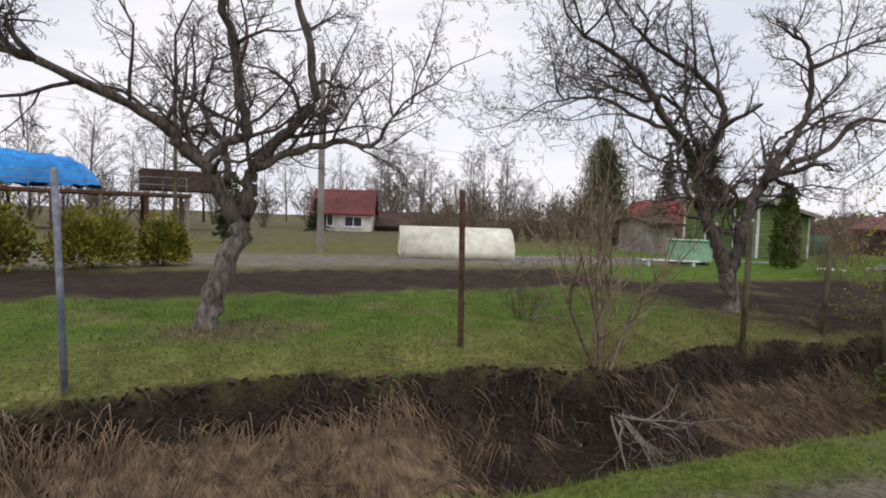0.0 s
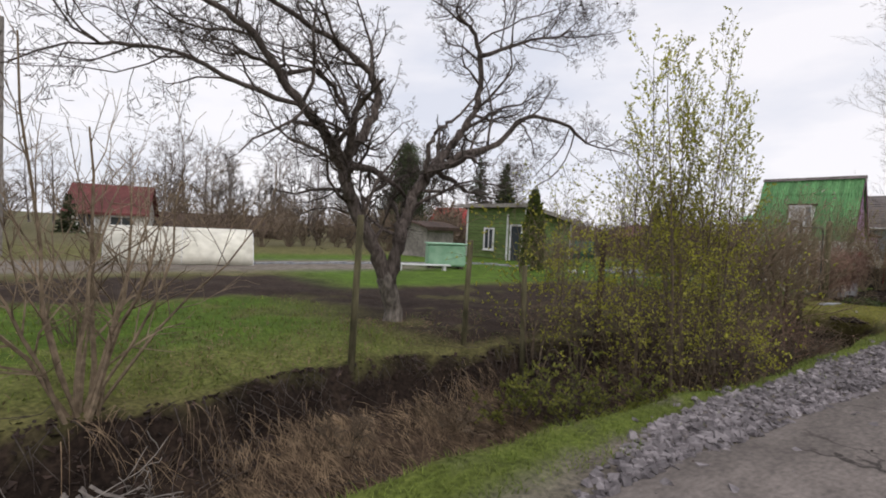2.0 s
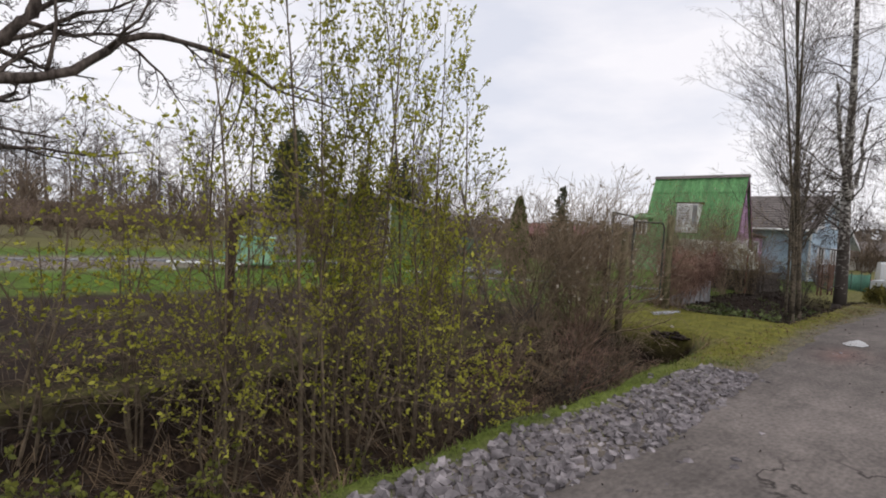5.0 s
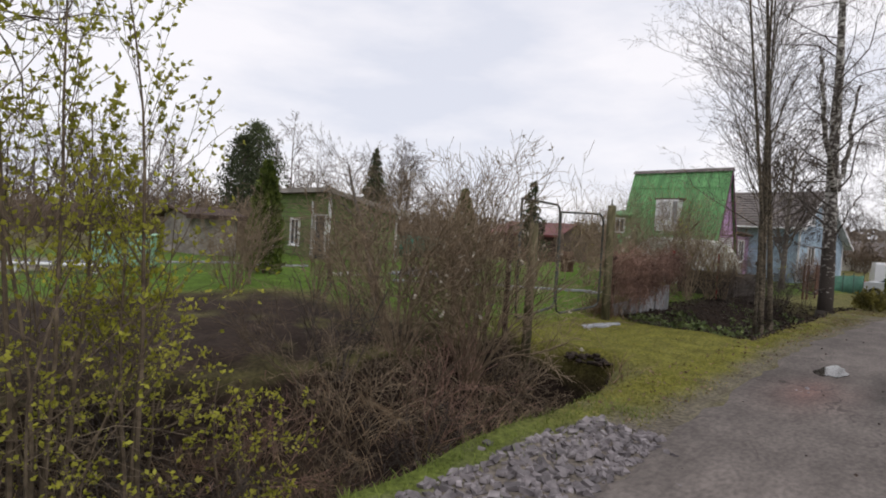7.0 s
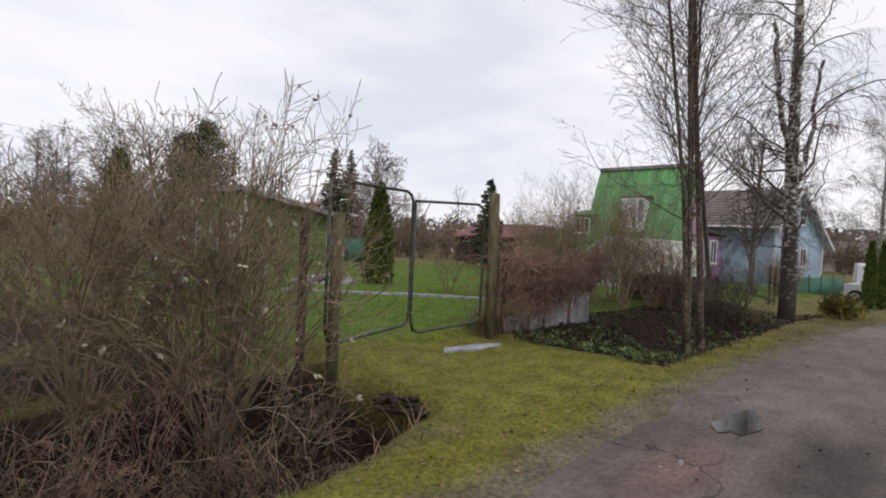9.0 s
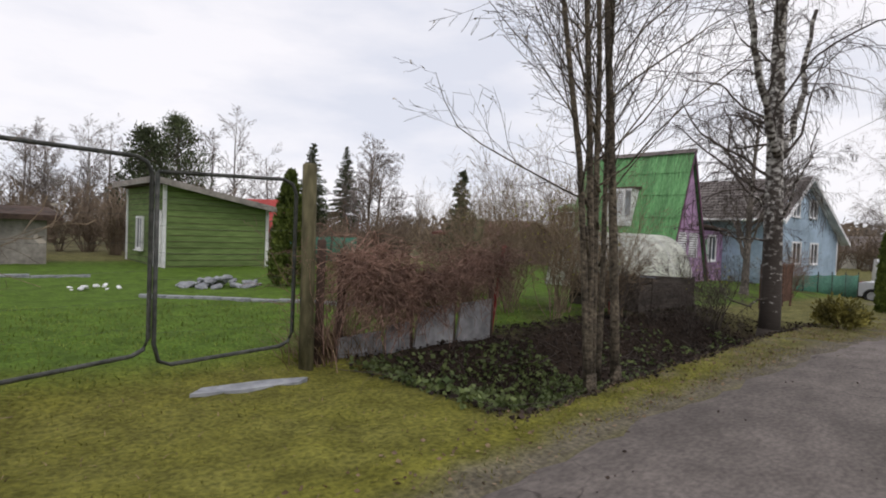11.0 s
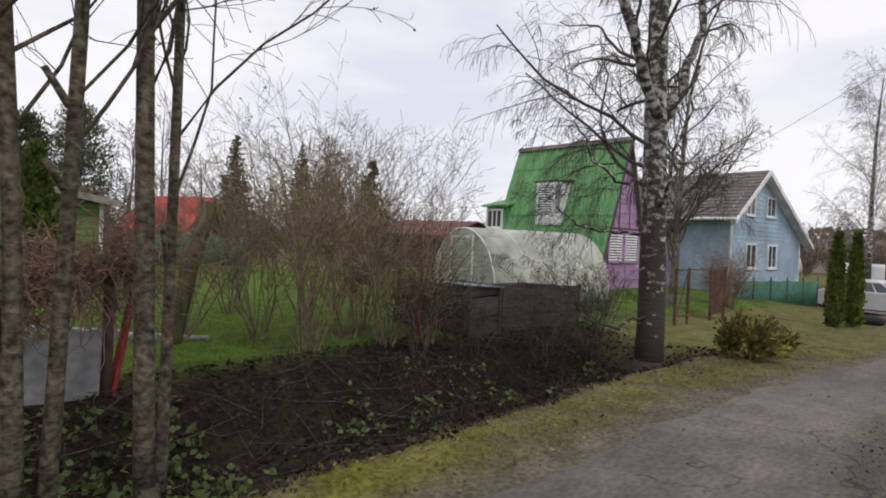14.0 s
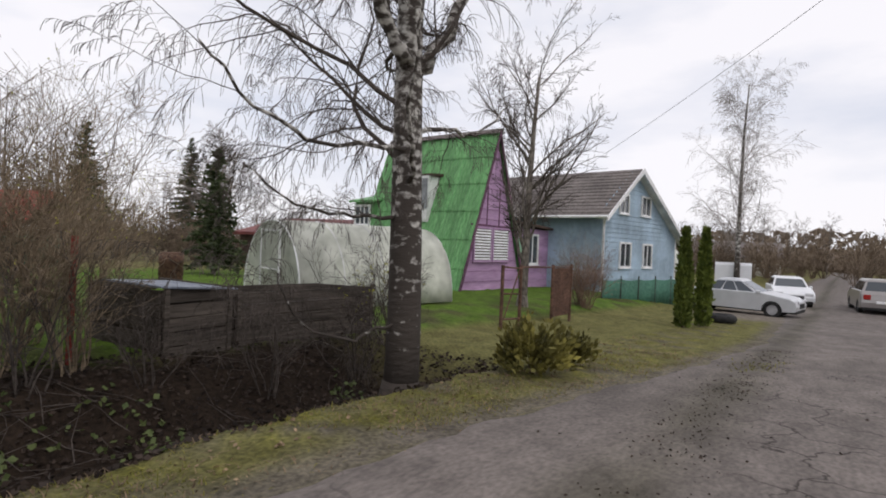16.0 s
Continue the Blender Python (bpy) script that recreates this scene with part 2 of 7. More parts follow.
def crack_road(m):
    """Thin meandering cracks in the worn surface, in patches."""
    n, l = m.node_tree.nodes, m.node_tree.links
    b = n["Principled BSDF"]
    old = b.inputs["Base Color"].links[0].from_socket
    tc, bend, mix, vor, line, patch, rp, mul, mx = (n.new(k) for k in (
        "ShaderNodeTexCoord", "ShaderNodeTexNoise", "ShaderNodeVectorMath", "ShaderNodeTexVoronoi", "ShaderNodeMapRange", "ShaderNodeTexNoise", "ShaderNodeMapRange", "ShaderNodeMath", "ShaderNodeMix"))
    bend.inputs["Scale"].default_value, bend.inputs["Detail"].default_value = 2.5, 4.0
    mix.operation = 'MULTIPLY_ADD'
    mix.inputs[1].default_value = (0.7, 0.7, 0.7)
    vor.feature = 'DISTANCE_TO_EDGE'
    vor.inputs["Scale"].default_value = 1.1
    line.inputs["From Min"].default_value, line.inputs["From Max"].default_value = 0.004, 0.02
    line.inputs["To Min"].default_value, line.inputs["To Max"].default_value = 1.0, 0.0
    patch.inputs["Scale"].default_value = 0.7
    rp.inputs["From Min"].default_value, rp.inputs["From Max"].default_value = 0.5, 0.62
    mul.operation = 'MULTIPLY'
    l.new(tc.outputs["Object"], bend.inputs["Vector"])
    l.new(bend.outputs["Color"], mix.inputs[0])
    l.new(tc.outputs["Object"], mix.inputs[2])
    l.new(mix.outputs["Vector"], vor.inputs["Vector"])
    l.new(vor.outputs["Distance"], line.inputs["Value"])
    l.new(tc.outputs["Object"], patch.inputs["Vector"])
    l.new(patch.outputs["Fac"], rp.inputs["Value"])
    l.new(line.outputs["Result"], mul.inputs[0])
    l.new(rp.outputs["Result"], mul.inputs[1])
    mx.data_type = 'RGBA'
    l.new(mul.outputs["Value"], mx.inputs[0])
    l.new(old, mx.inputs[6])
    mx.inputs[7].default_value = (0.045, 0.038, 0.034, 1)
    l.new(mx.outputs[2], b.inputs["Base Color"])


crack_road(ROAD)
# ---- builders ----
def thing(name, x, y, z, label, category, group="", rz=0.0, kind=""):
    ob = new(name)
    ob.matrix_basis = pose(x, y, z, 0, 0, rz)
    ob.empty_display_size = 0.1
    return tagged(ob, label, category, group, kind)


class Shape:
    """Gathers corners and faces, then links them as one mesh."""

    def __init__(self):
        self.v, self.f, self.tips = [], [], []

    def poly(self, *pts):
        k = len(self.v)
        self.v.extend(tuple(p) for p in pts)
        self.f.append(tuple(range(k, k + len(pts))))
        return self

    def box(self, x0, y0, z0, x1, y1, z1, c=0.0):
        """A box; c: the width of its chamfered edges."""
        c = min(c, 0.45 * min(x1 - x0, y1 - y0, z1 - z0))
        k = len(self.v)
        if c <= 0:
            self.v.extend((x, y, z) for z in (z0, z1) for y in (y0, y1) for x in (x0, x1))
            self.f.extend(tuple(k + i for i in q) for q in ((0, 2, 3, 1), (4, 5, 7, 6), (0, 1, 5, 4), (2, 6, 7, 3), (0, 4, 6, 2), (1, 3, 7, 5)))
            return self
        lo, hi = (x0, y0, z0), (x1, y1, z1)
        at = {}
        for sx in (0, 1):
            for sy in (0, 1):
                for sz in (0, 1):
                    s = (sx, sy, sz)
                    for a in range(3):
                        p = [hi[i] - c if s[i] else lo[i] + c for i in range(3)]
                        p[a] = hi[a] if s[a] else lo[a]
                        at[s, a] = len(self.v)
                        self.v.append(tuple(p))
        ring = ((0, 0), (1, 0), (1, 1), (0, 1))
        for a in range(3):
            u, w = [(1, 2), (2, 0), (0, 1)][a]
            for side in (0, 1):
                q = []
                for i, j in ring:
                    s = [0, 0, 0]
                    s[a], s[u], s[w] = side, i, j
                    q.append(at[tuple(s), a])
                self.f.append(tuple(q if side else q[::-1]))
            for i, j in ring:
                s0, s1 = [0, 0, 0], [0, 0, 0]
                s0[u], s0[w], s1[u], s1[w] = i, j, i, j
                s1[a] = 1
                s0, s1 = tuple(s0), tuple(s1)
                q = (at[s0, u], at[s1, u], at[s1, w], at[s0, w])
                self.f.append(q if i == j else q[::-1])
        for s in [(i, j, k2) for i in (0, 1) for j in (0, 1) for k2 in (0, 1)]:
            q = (at[s, 0], at[s, 1], at[s, 2])
            self.f.append(q if sum(s) % 2 else q[::-1])
        return self

    def prism(self, outline, a, b, axis="y"):
        """A flat outline (pairs) drawn out from a to b along an axis."""
        def place(p, t):
            return {"y": (p[0], t, p[1]), "x": (t, p[0], p[1]), "z": (p[0], p[1], t)}[axis]
        n, k = len(outline), len(self.v)
        self.v.extend(place(p, a) for p in outline)
        self.v.extend(place(p, b) for p in outline)
        self.f.append(tuple(range(k, k + n)))
        self.f.append(tuple(range(k + 2 * n - 1, k + n - 1, -1)))
        for i in range(n):
            j = (i + 1) % n
            self.f.append((k + i, k + n + i, k + n + j, k + j))
        return self

    def tube(self, pts, radii, sides=6, cap=True):
        n, k = len(pts), len(self.v)
        for i in range(n):
            a, b = pts[max(i - 1, 0)], pts[min(i + 1, n - 1)]
            t = Vector(b) - Vector(a)
            if t.length < 1e-9:
                t = Vector((0, 0, 1))
            t.normalize()
            u = t.cross(Vector((0.31, 0.87, 0.38)) if abs(t.z) > 0.8 else Vector((0, 0, 1))).normalized()
            w = t.cross(u)
            p, r = Vector(pts[i]), radii[i]
            for s in range(sides):
                g = 2 * math.pi * s / sides
                self.v.append(tuple(p + u * (r * math.cos(g)) + w * (r * math.sin(g))))
        for i in range(n - 1):
            for s in range(sides):
                j = (s + 1) % sides
                self.f.append((k + i * sides + s, k + i * sides + j, k + (i + 1) * sides + j, k + (i + 1) * sides + s))
        if cap and sides > 2:
            self.f.append(tuple(k + s for s in range(sides - 1, -1, -1)))
            self.f.append(tuple(k + (n - 1) * sides + s for s in range(sides)))
        return self

    def leaf(self, p, d, size, rng, wide=0.45):
        """A small folded leaf."""
        d = Vector(d).normalized()
        u = d.cross(Vector((rng.uniform(-1, 1), rng.uniform(-1, 1), rng.uniform(-1, 1)))).normalized() * size * wide
        p = Vector(p)
        k = len(self.v)
        self.v.extend((tuple(p), tuple(p + d * size * 0.5 + u), tuple(p + d * size), tuple(p + d * size * 0.5 - u)))
        self.f.append((k, k + 1, k + 2, k + 3))
        return self

    def mesh(self, name, material):
        me = bpy.data.meshes.new(name)
        me.from_pydata(self.v, [], self.f)
        me.materials.append(material)
        me.update()
        return me

    def part(self, name, material, parent=None, label="", smooth=False):
        me = self.mesh(name, material)
        if smooth:
            me.polygons.foreach_set("use_smooth", [True] * len(me.polygons))
        ob = new(name, me)
        if parent:
            ob.parent = parent
        return tagged(ob, label)


def piece(name, me, parent, m):
    ob = new(name, me)
    ob.parent = parent
    ob.matrix_basis = m
    return ob


def smoothstep(a, b, x):
    t = np.clip((x - a) / (b - a), 0, 1)
    return t * t * (3 - 2 * t)


def wave(x, y, s, k=0.0):
    """Smooth unevenness from a few crossing waves."""
    x, y = np.asarray(x, float), np.asarray(y, float)
    return (np.sin(x * s + 1.3 + k) * np.cos(y * s * 1.21 + 0.7 * k) + 0.6 * np.sin(x * s * 1.9 + y * s * 1.4 + 2.1 + k)
            + 0.4 * np.sin(x * s * 3.7 - y * s * 3.1 + k)) / 2.0


def road_left(x):
    """Where the road's left edge runs."""
    return np.interp(x, [-400, -10, 4, 6, 12, 16, 21, 26, 30, 33, 38, 46, 60, 400], [2.0, 2.0, 1.95, 1.9, 1.6, 1.85, 2.05, 1.75, 1.4, 1.0, 0.6, 0.9, 2.0, 2.0])


def lay(x, y):
    """The lie of the land: slope, ditches, garden banks."""
    x, y = np.asarray(x, float), np.asarray(y, float)
    z = -np.clip((x - 27.5) * 0.042, 0, 1.0) * (1 - 0.5 * smoothstep(3.5, 7, y))
    z = z + 0.17 * smoothstep(4.6, 5.6, y) * (1 - 0.6 * smoothstep(17, 19, x))
    wob = 0.13 * wave(x, 0 * x, 1.1) + 0.07 * wave(x, 0 * x, 3.3, 2)
    first = (1 - smoothstep(16.85, 17.4, x))
    a, b = 2.62 + wob * 0.4 + 0.45 * smoothstep(15.4, 17.3, x) - 0.18 * smoothstep(7.8, 8.8, x) * (1 - smoothstep(12.5, 14, x)), 4.8 + wob - 0.3 * np.exp(-((x - 3.4) / 0.7) ** 2)
    foot = 0.32 + 0.68 * np.clip((b - 0.12 - y) / (b - a - 0.75), 0, 1) ** 0.9
    cut = smoothstep(a, a + 0.5, y) * (1 - smoothstep(b - 0.16, b + 0.02, y)) * foot
    z = z - 1.02 * cut * first
    second = smoothstep(20.5, 21.3, x) * (1 - smoothstep(29.0, 31.5, x))
    cut2 = smoothstep(2.55 + wob * 0.3, 3.3, y) * (1 - smoothstep(4.0, 4.9 + wob, y))
    z = z - 0.5 * cut2 * second
    rough = 0.028 * wave(x, y, 2.3) + 0.018 * wave(x, y, 6.1, 4) + 0.012 * wave(x, y, 13.0, 1)
    off_road = smoothstep(road_left(x) - 0.1, road_left(x) + 0.5, y) + smoothstep(-2.2, -3.2, y)
    soil = smoothstep(8.6, 9.2, y) * (1 - smoothstep(12.5, 13.5, y)) * (1 - smoothstep(6, 8, x))
    z = z + rough * np.clip(off_road, 0, 1) * (1 + 1.4 * cut * first + 1.3 * soil)
    far = smoothstep(60, 200, np.hypot(x - 15, y))
    return z + far * (wave(x, y, 0.01) * 2.0 - 1.0)


# ---- ground ----
def spaced(dense, step, ends, grow_by):
    lo, hi = dense
    mid = list(np.arange(lo, hi + 1e-6, step))
    out, s, p = [], step, lo
    while p > ends[0]:
        s *= grow_by
        p -= s
        out.append(p)
    mid = out[::-1] + mid
    s, p = step, hi
    while p < ends[1]:
        s *= grow_by
        p += s
        mid.append(p)
    return np.array(mid)


def cover(x, y, z):
    """Albedo of the ground cover: lawn, moss, soil, litter, ploughed earth, path; painted shade in the ditch-end
    hollow.
    """
    c = np.empty(x.shape + (3,))
    lawn, pale = np.array((0.085, 0.145, 0.022)), np.array((0.16, 0.155, 0.06))
    soil, litter = np.array((0.036, 0.026, 0.021)), np.array((0.068, 0.049, 0.037))
    moss, dirt = np.array((0.15, 0.148, 0.028)), np.array((0.17, 0.15, 0.13))
    w = lambda a: a[..., None]
    n1, n2 = wave(x, y, 1.7), wave(x, y, 5.3, 3)
    c[:] = pale * 0.85
    mixin = lambda c, colour, a: c * (1 - w(np.clip(a, 0, 1))) + colour * w(np.clip(a, 0, 1))
    garden = smoothstep(4.7, 5.2, y + 0.25 * n1)
    lawn1 = garden * (1 - smoothstep(8.7, 9.3, y + 0.15 * n2 - 0.03 * x)) * (1 - smoothstep(5.6, 7.2, x + 0.5 * n1))
    c = mixin(c, lawn, lawn1)
    c = mixin(c, pale, lawn1 * smoothstep(0.25, 0.7, n1 + 0.4 * n2) * 0.75)
    c = mixin(c, pale, lawn1 * (1 - smoothstep(5.0, 6.4, y + 0.5 * n1)) * 0.75)
    c = mixin(c, litter * 1.9, np.exp(-(((x + 0.25) / 0.95) ** 2 + ((y - 6.45) / 0.6) ** 2) ** 2) * (0.7 + 0.3 * n2))
    plough = smoothstep(8.9, 9.4, y - 0.03 * x) * (1 - smoothstep(12.6, 13.4, y)) * (1 - smoothstep(8, 10, x))
    c = mixin(c, soil * 1.25, plough)
    bed = garden * smoothstep(6.0, 7.6, x + 0.4 * n1) * (1 - smoothstep(15.2, 16.4, x)) * (1 - smoothstep(9.3, 10.2, y + 0.06 * (x - 11)))
    c = mixin(c, soil * 1.15, bed)
    c = mixin(c, pale * 0.8, bed * smoothstep(0.3, 0.8, n1 + 0.5 * n2) * 0.6)
    green2 = smoothstep(9.6, 10.2, y) * smoothstep(7.5, 9.5, x) * (1 - smoothstep(20.0, 22, y)) * (1 - smoothstep(34, 38, x))
    c = mixin(c, lawn * 1.05, green2)
    green3 = smoothstep(15.8, 16.8, x + 0.3 * n1) * smoothstep(4.8, 5.4, y) * (1 - smoothstep(50, 60, x)) * (1 - smoothstep(20.0, 22, y))
    c = mixin(c, lawn, green3)
    c = mixin(c, litter, green3 * smoothstep(22, 24, x) * (1 - smoothstep(6.0, 9.0, y)) * smoothstep(-0.3, 0.6, n1) * 0.7)
    verge = (1 - smoothstep(2.55, 2.75, y)) * smoothstep(1.2, 1.6, y)
    c = mixin(c, np.array((0.105, 0.135, 0.03)), verge * (1 - smoothstep(13, 16, x)))
    c = mixin(c, moss, verge * smoothstep(14, 16.5, x) * (1 - smoothstep(45, 50, x)))
    c = mixin(c, dirt * 0.8, verge * smoothstep(0.15, 0.75, n1 * 0.6 + n2 * 0.6) * 0.75)
    c = mixin(c, dirt * 0.6, verge * smoothstep(23, 26, x) * (0.45 + 0.4 * n2))
    cross = smoothstep(16.6, 17.3, x + 0.2 * n2) * (1 - smoothstep(20.4, 20.9, x)) * (1 - smoothstep(5.0, 6.2, y)) * smoothstep(1.7, 2.1, y)
    c = mixin(c, moss, cross * (0.8 + 0.2 * n2))
    brink = 4.8 + 0.13 * wave(x, 0 * x, 1.1) + 0.07 * wave(x, 0 * x, 3.3, 2) - 0.3 * np.exp(-((x - 3.4) / 0.7) ** 2)
    first = (1 - smoothstep(16.9, 17.4, x)) * smoothstep(2.7, 2.95, y + 0.06 * n2 - 0.45 * smoothstep(15.4, 17.3, x)) * (1 - smoothstep(brink - 0.02, brink + 0.12, y + 0.05 * n2))
    c = mixin(c, soil * 0.7, first)
    c = mixin(c, litter, first * smoothstep(0.1, 0.7, n2) * 0.6)
    straw = (1 - smoothstep(brink - 0.4, brink - 0.2, y)) * (1 - 0.8 * smoothstep(1.2, 2.0, x) * (1 - smoothstep(4.0, 4.8, x))) * (1 - 0.7 * smoothstep(7.2, 8.2, x))
    c = mixin(c, np.array((0.085, 0.06, 0.042)), first * straw * (0.75 + 0.25 * n2))
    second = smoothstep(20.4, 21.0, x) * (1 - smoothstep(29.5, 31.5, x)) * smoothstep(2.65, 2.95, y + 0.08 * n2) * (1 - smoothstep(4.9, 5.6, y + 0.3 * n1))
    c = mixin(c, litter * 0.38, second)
    # Bare soil of the ditch-end hollow, its shade painted in by ground depth.
    pit_shade = smoothstep(-0.1, -0.28, z) * smoothstep(13, 14, x) * (1 - smoothstep(17.8, 18.2, x)) * smoothstep(2.6, 2.9, y) * (1 - smoothstep(5.2, 5.6, y))
    c = mixin(c, soil * 0.7, pit_shade)
    gravel_bed = smoothstep(5.2, 6.2, x) * (1 - smoothstep(14.6, 15.8, x)) * smoothstep(1.3, 1.6, y) * (1 - smoothstep(2.18, 2.34, y + 0.06 * n2))
    c = mixin(c, dirt * 1.1, gravel_bed)
    margin = (1 - smoothstep(0.05, 0.4, y - road_left(x) + 0.12 * n2)) * smoothstep(-0.4, 0.0, y - road_left(x))
    c = mixin(c, dirt * 0.8, margin * 0.85)
    street = smoothstep(13.4, 14.4, y) * (1 - smoothstep(17.5, 18.6, y)) * (1 - smoothstep(12, 16, x))
    c = mixin(c, dirt * 1.15, street)
    lot = smoothstep(44, 47, x) * (1 - smoothstep(62, 66, x)) * smoothstep(-12, -9, y) * (1 - smoothstep(3.4, 4.2, y))
    c = mixin(c, dirt * 1.05, lot)
    far = smoothstep(22, 32, y)
    c = mixin(c, np.array((0.13, 0.12, 0.065)), far)
    return c


gx, gy = spaced((-9, 46), 0.16, (-900, 900), 1.16), spaced((0.9, 7.5), 0.1, (-900, 900), 1.1)
GX, GY = np.meshgrid(gx, gy, indexing="ij")
GZ = lay(GX, GY)
verts = np.stack([GX, GY, GZ], -1).reshape(-1, 3)
ni, nj = len(gx), len(gy)
ii, jj = np.meshgrid(np.arange(ni - 1), np.arange(nj - 1), indexing="ij")
k0 = (ii * nj + jj).ravel()
quads = np.stack([k0, k0 + nj, k0 + nj + 1, k0 + 1], -1)
ground_mesh = bpy.data.meshes.new("ground")
ground_mesh.from_pydata(verts.tolist(), [], quads.tolist())
layer = ground_mesh.color_attributes.new("cover", 'FLOAT_COLOR', 'POINT')
rgba = np.ones((len(verts), 4))
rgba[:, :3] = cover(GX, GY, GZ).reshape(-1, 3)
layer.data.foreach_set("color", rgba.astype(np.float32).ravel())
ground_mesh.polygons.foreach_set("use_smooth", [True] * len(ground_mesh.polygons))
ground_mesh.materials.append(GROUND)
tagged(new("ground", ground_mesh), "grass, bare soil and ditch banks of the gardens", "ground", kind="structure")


XS, YS, ZS = gx.tolist(), gy.tolist(), GZ.tolist()


def cell(marks, v):
    lo, hi = 0, len(marks) - 2
    while lo < hi:
        mid = (lo + hi + 1) // 2
        if marks[mid] <= v:
            lo = mid
        else:
            hi = mid - 1
    return lo


def lie(x, y):
    """The height of the ground sheet at a place."""
    i, j = cell(XS, x), cell(YS, y)
    u, v = (x - XS[i]) / (XS[i + 1] - XS[i]), (y - YS[j]) / (YS[j + 1] - YS[j])
    return (ZS[i][j] * (1 - v) + ZS[i][j + 1] * v) * (1 - u) + (ZS[i + 1][j] * (1 - v) + ZS[i + 1][j + 1] * v) * u


def make_road():
    s = Shape()
    xs = spaced((-9, 46), 0.25, (-300, 300), 1.2)
    ts = [0, 0.03, 0.08, 0.14, 0.2, 0.26, 0.32, 0.38, 0.44, 0.5, 0.56, 0.62, 0.7, 0.78, 0.88, 0.97, 1]
    for x in xs:
        left = float(road_left(x)) + 0.07 * float(wave(x, 0, 2.9)) + 0.05 * float(wave(x, 0, 9.0, 2))
        right = -2.9 + 0.15 * float(wave(x, 3, 0.8)) - 0.6 * float(smoothstep(30, 40, x))
        for t in ts:
            y = left + (right - left) * t
            z = lie(x, y) + 0.03 * math.sin(math.pi * t) ** 0.5 + 0.008 + 0.008 * float(wave(x, y, 2.6, 5)) * min(1, 8 * t * (1 - t))
            s.v.append((x, y, z if 0 < t < 1 else lie(x, y) - 0.03))
    n = len(ts)
    for i in range(len(xs) - 1):
        for j in range(n - 1):
            a = i * n + j
            s.f.append((a, a + 1, a + n + 1, a + n))
    ob = s.part("road", ROAD, smooth=True)
    q = np.array(s.v)
    mid = 0.25 + 0 * q[:, 0]
    shade = 1 + 0.2 * wave(q[:, 0], q[:, 1], 0.9, 7) + 0.1 * wave(q[:, 0], q[:, 1], 2.7, 3)
    strip = np.exp(-((q[:, 1] - mid) / 0.3) ** 2) * smoothstep(20, 27, q[:, 0]) * (0.65 + 0.5 * wave(q[:, 0], q[:, 1], 0.8, 2)).clip(0, 1)
    tone = np.ones((len(q), 4), np.float32)
    tone[:, :3] = shade[:, None] * (1 - strip[:, None] * np.array((0.6, 0.58, 0.7)))
    tone[:, :3] *= 1 + 0.14 * np.exp(-((q[:, 1] - road_left(q[:, 0]) + 1.0) / 0.35) ** 2)[:, None]
    damp = np.exp(-((q[:, 0] - 19.6) / 4.6) ** 2) * (0.7 + 0.3 * wave(q[:, 0], q[:, 1], 1.9, 4))
    wet = np.exp(-(((q[:, 0] - 18.3) / 0.85) ** 2 + ((q[:, 1] - 0.55) / 0.32) ** 2) ** 2)
    brick = np.exp(-(((q[:, 0] - 17.5) / 0.7) ** 2 + ((q[:, 1] - 1.25) / 0.25) ** 2))
    tone[:, :3] *= (1 - 0.3 * damp - 0.45 * wet)[:, None]
    tone[:, :3] *= 1 + brick[:, None] * np.array((0.35, -0.02, -0.05))
    layer = ob.data.color_attributes.new("cover", 'FLOAT_COLOR', 'POINT')
    layer.data.foreach_set("color", tone.ravel())
    tagged(ob, "worn grey unmarked village road with dusty edges", "road", kind="structure")


make_road()


# ---- plants ----
def grow(w, rng, p, d, length, r, lev, sp, tips=None):
    """One branch with its side branches, after the levels in sp."""
    s = sp[lev]
    n = s["seg"]
    pts, rad = [Vector(p)], [r]
    d = Vector(d).normalized()
    dirs = [d.copy()]
    for i in range(n):
        d = (d + Vector((rng.gauss(0, 1), rng.gauss(0, 1), rng.gauss(0, 1))) * s["wig"] + Vector((0, 0, s["up"]))).normalized()
        pts.append(pts[-1] + d * (length / n))
        rad.append(max(r * (1 - s["taper"] * (i + 1) / n), s.get("rmin", 0.0015)))
        dirs.append(d.copy())
    w[min(lev, len(w) - 1)].tube(pts, rad, s["sides"], cap=lev == 0)
    if lev + 1 < len(sp):
        k = s["n"]
        for c in range(k):
            f = s["from"] + (1 - s["from"]) * (c + rng.random()) / k
            a = min(int(f * n), n - 1)
            q = pts[a].lerp(pts[a + 1], f * n - a)
            t = dirs[a + 1]
            side = t.cross(Vector((rng.gauss(0, 1), rng.gauss(0, 1), rng.gauss(0, 1)))).normalized()
            ang = radians(s["ang"] + rng.uniform(-14, 14))
            nd = t * math.cos(ang) + side * math.sin(ang)
            nr = (rad[a] + (rad[a + 1] - rad[a]) * (f * n - a)) * s.get("thin", 0.6)
            grow(w, rng, q, nd, length * s["ratio"] * (1 - s.get("short", 0.5) * f) * rng.uniform(0.7, 1.25), max(nr, 0.0015), lev + 1, sp, tips)
    elif tips is not None:
        for i in range(1, len(pts)):
            tips.append((pts[i], dirs[i]))


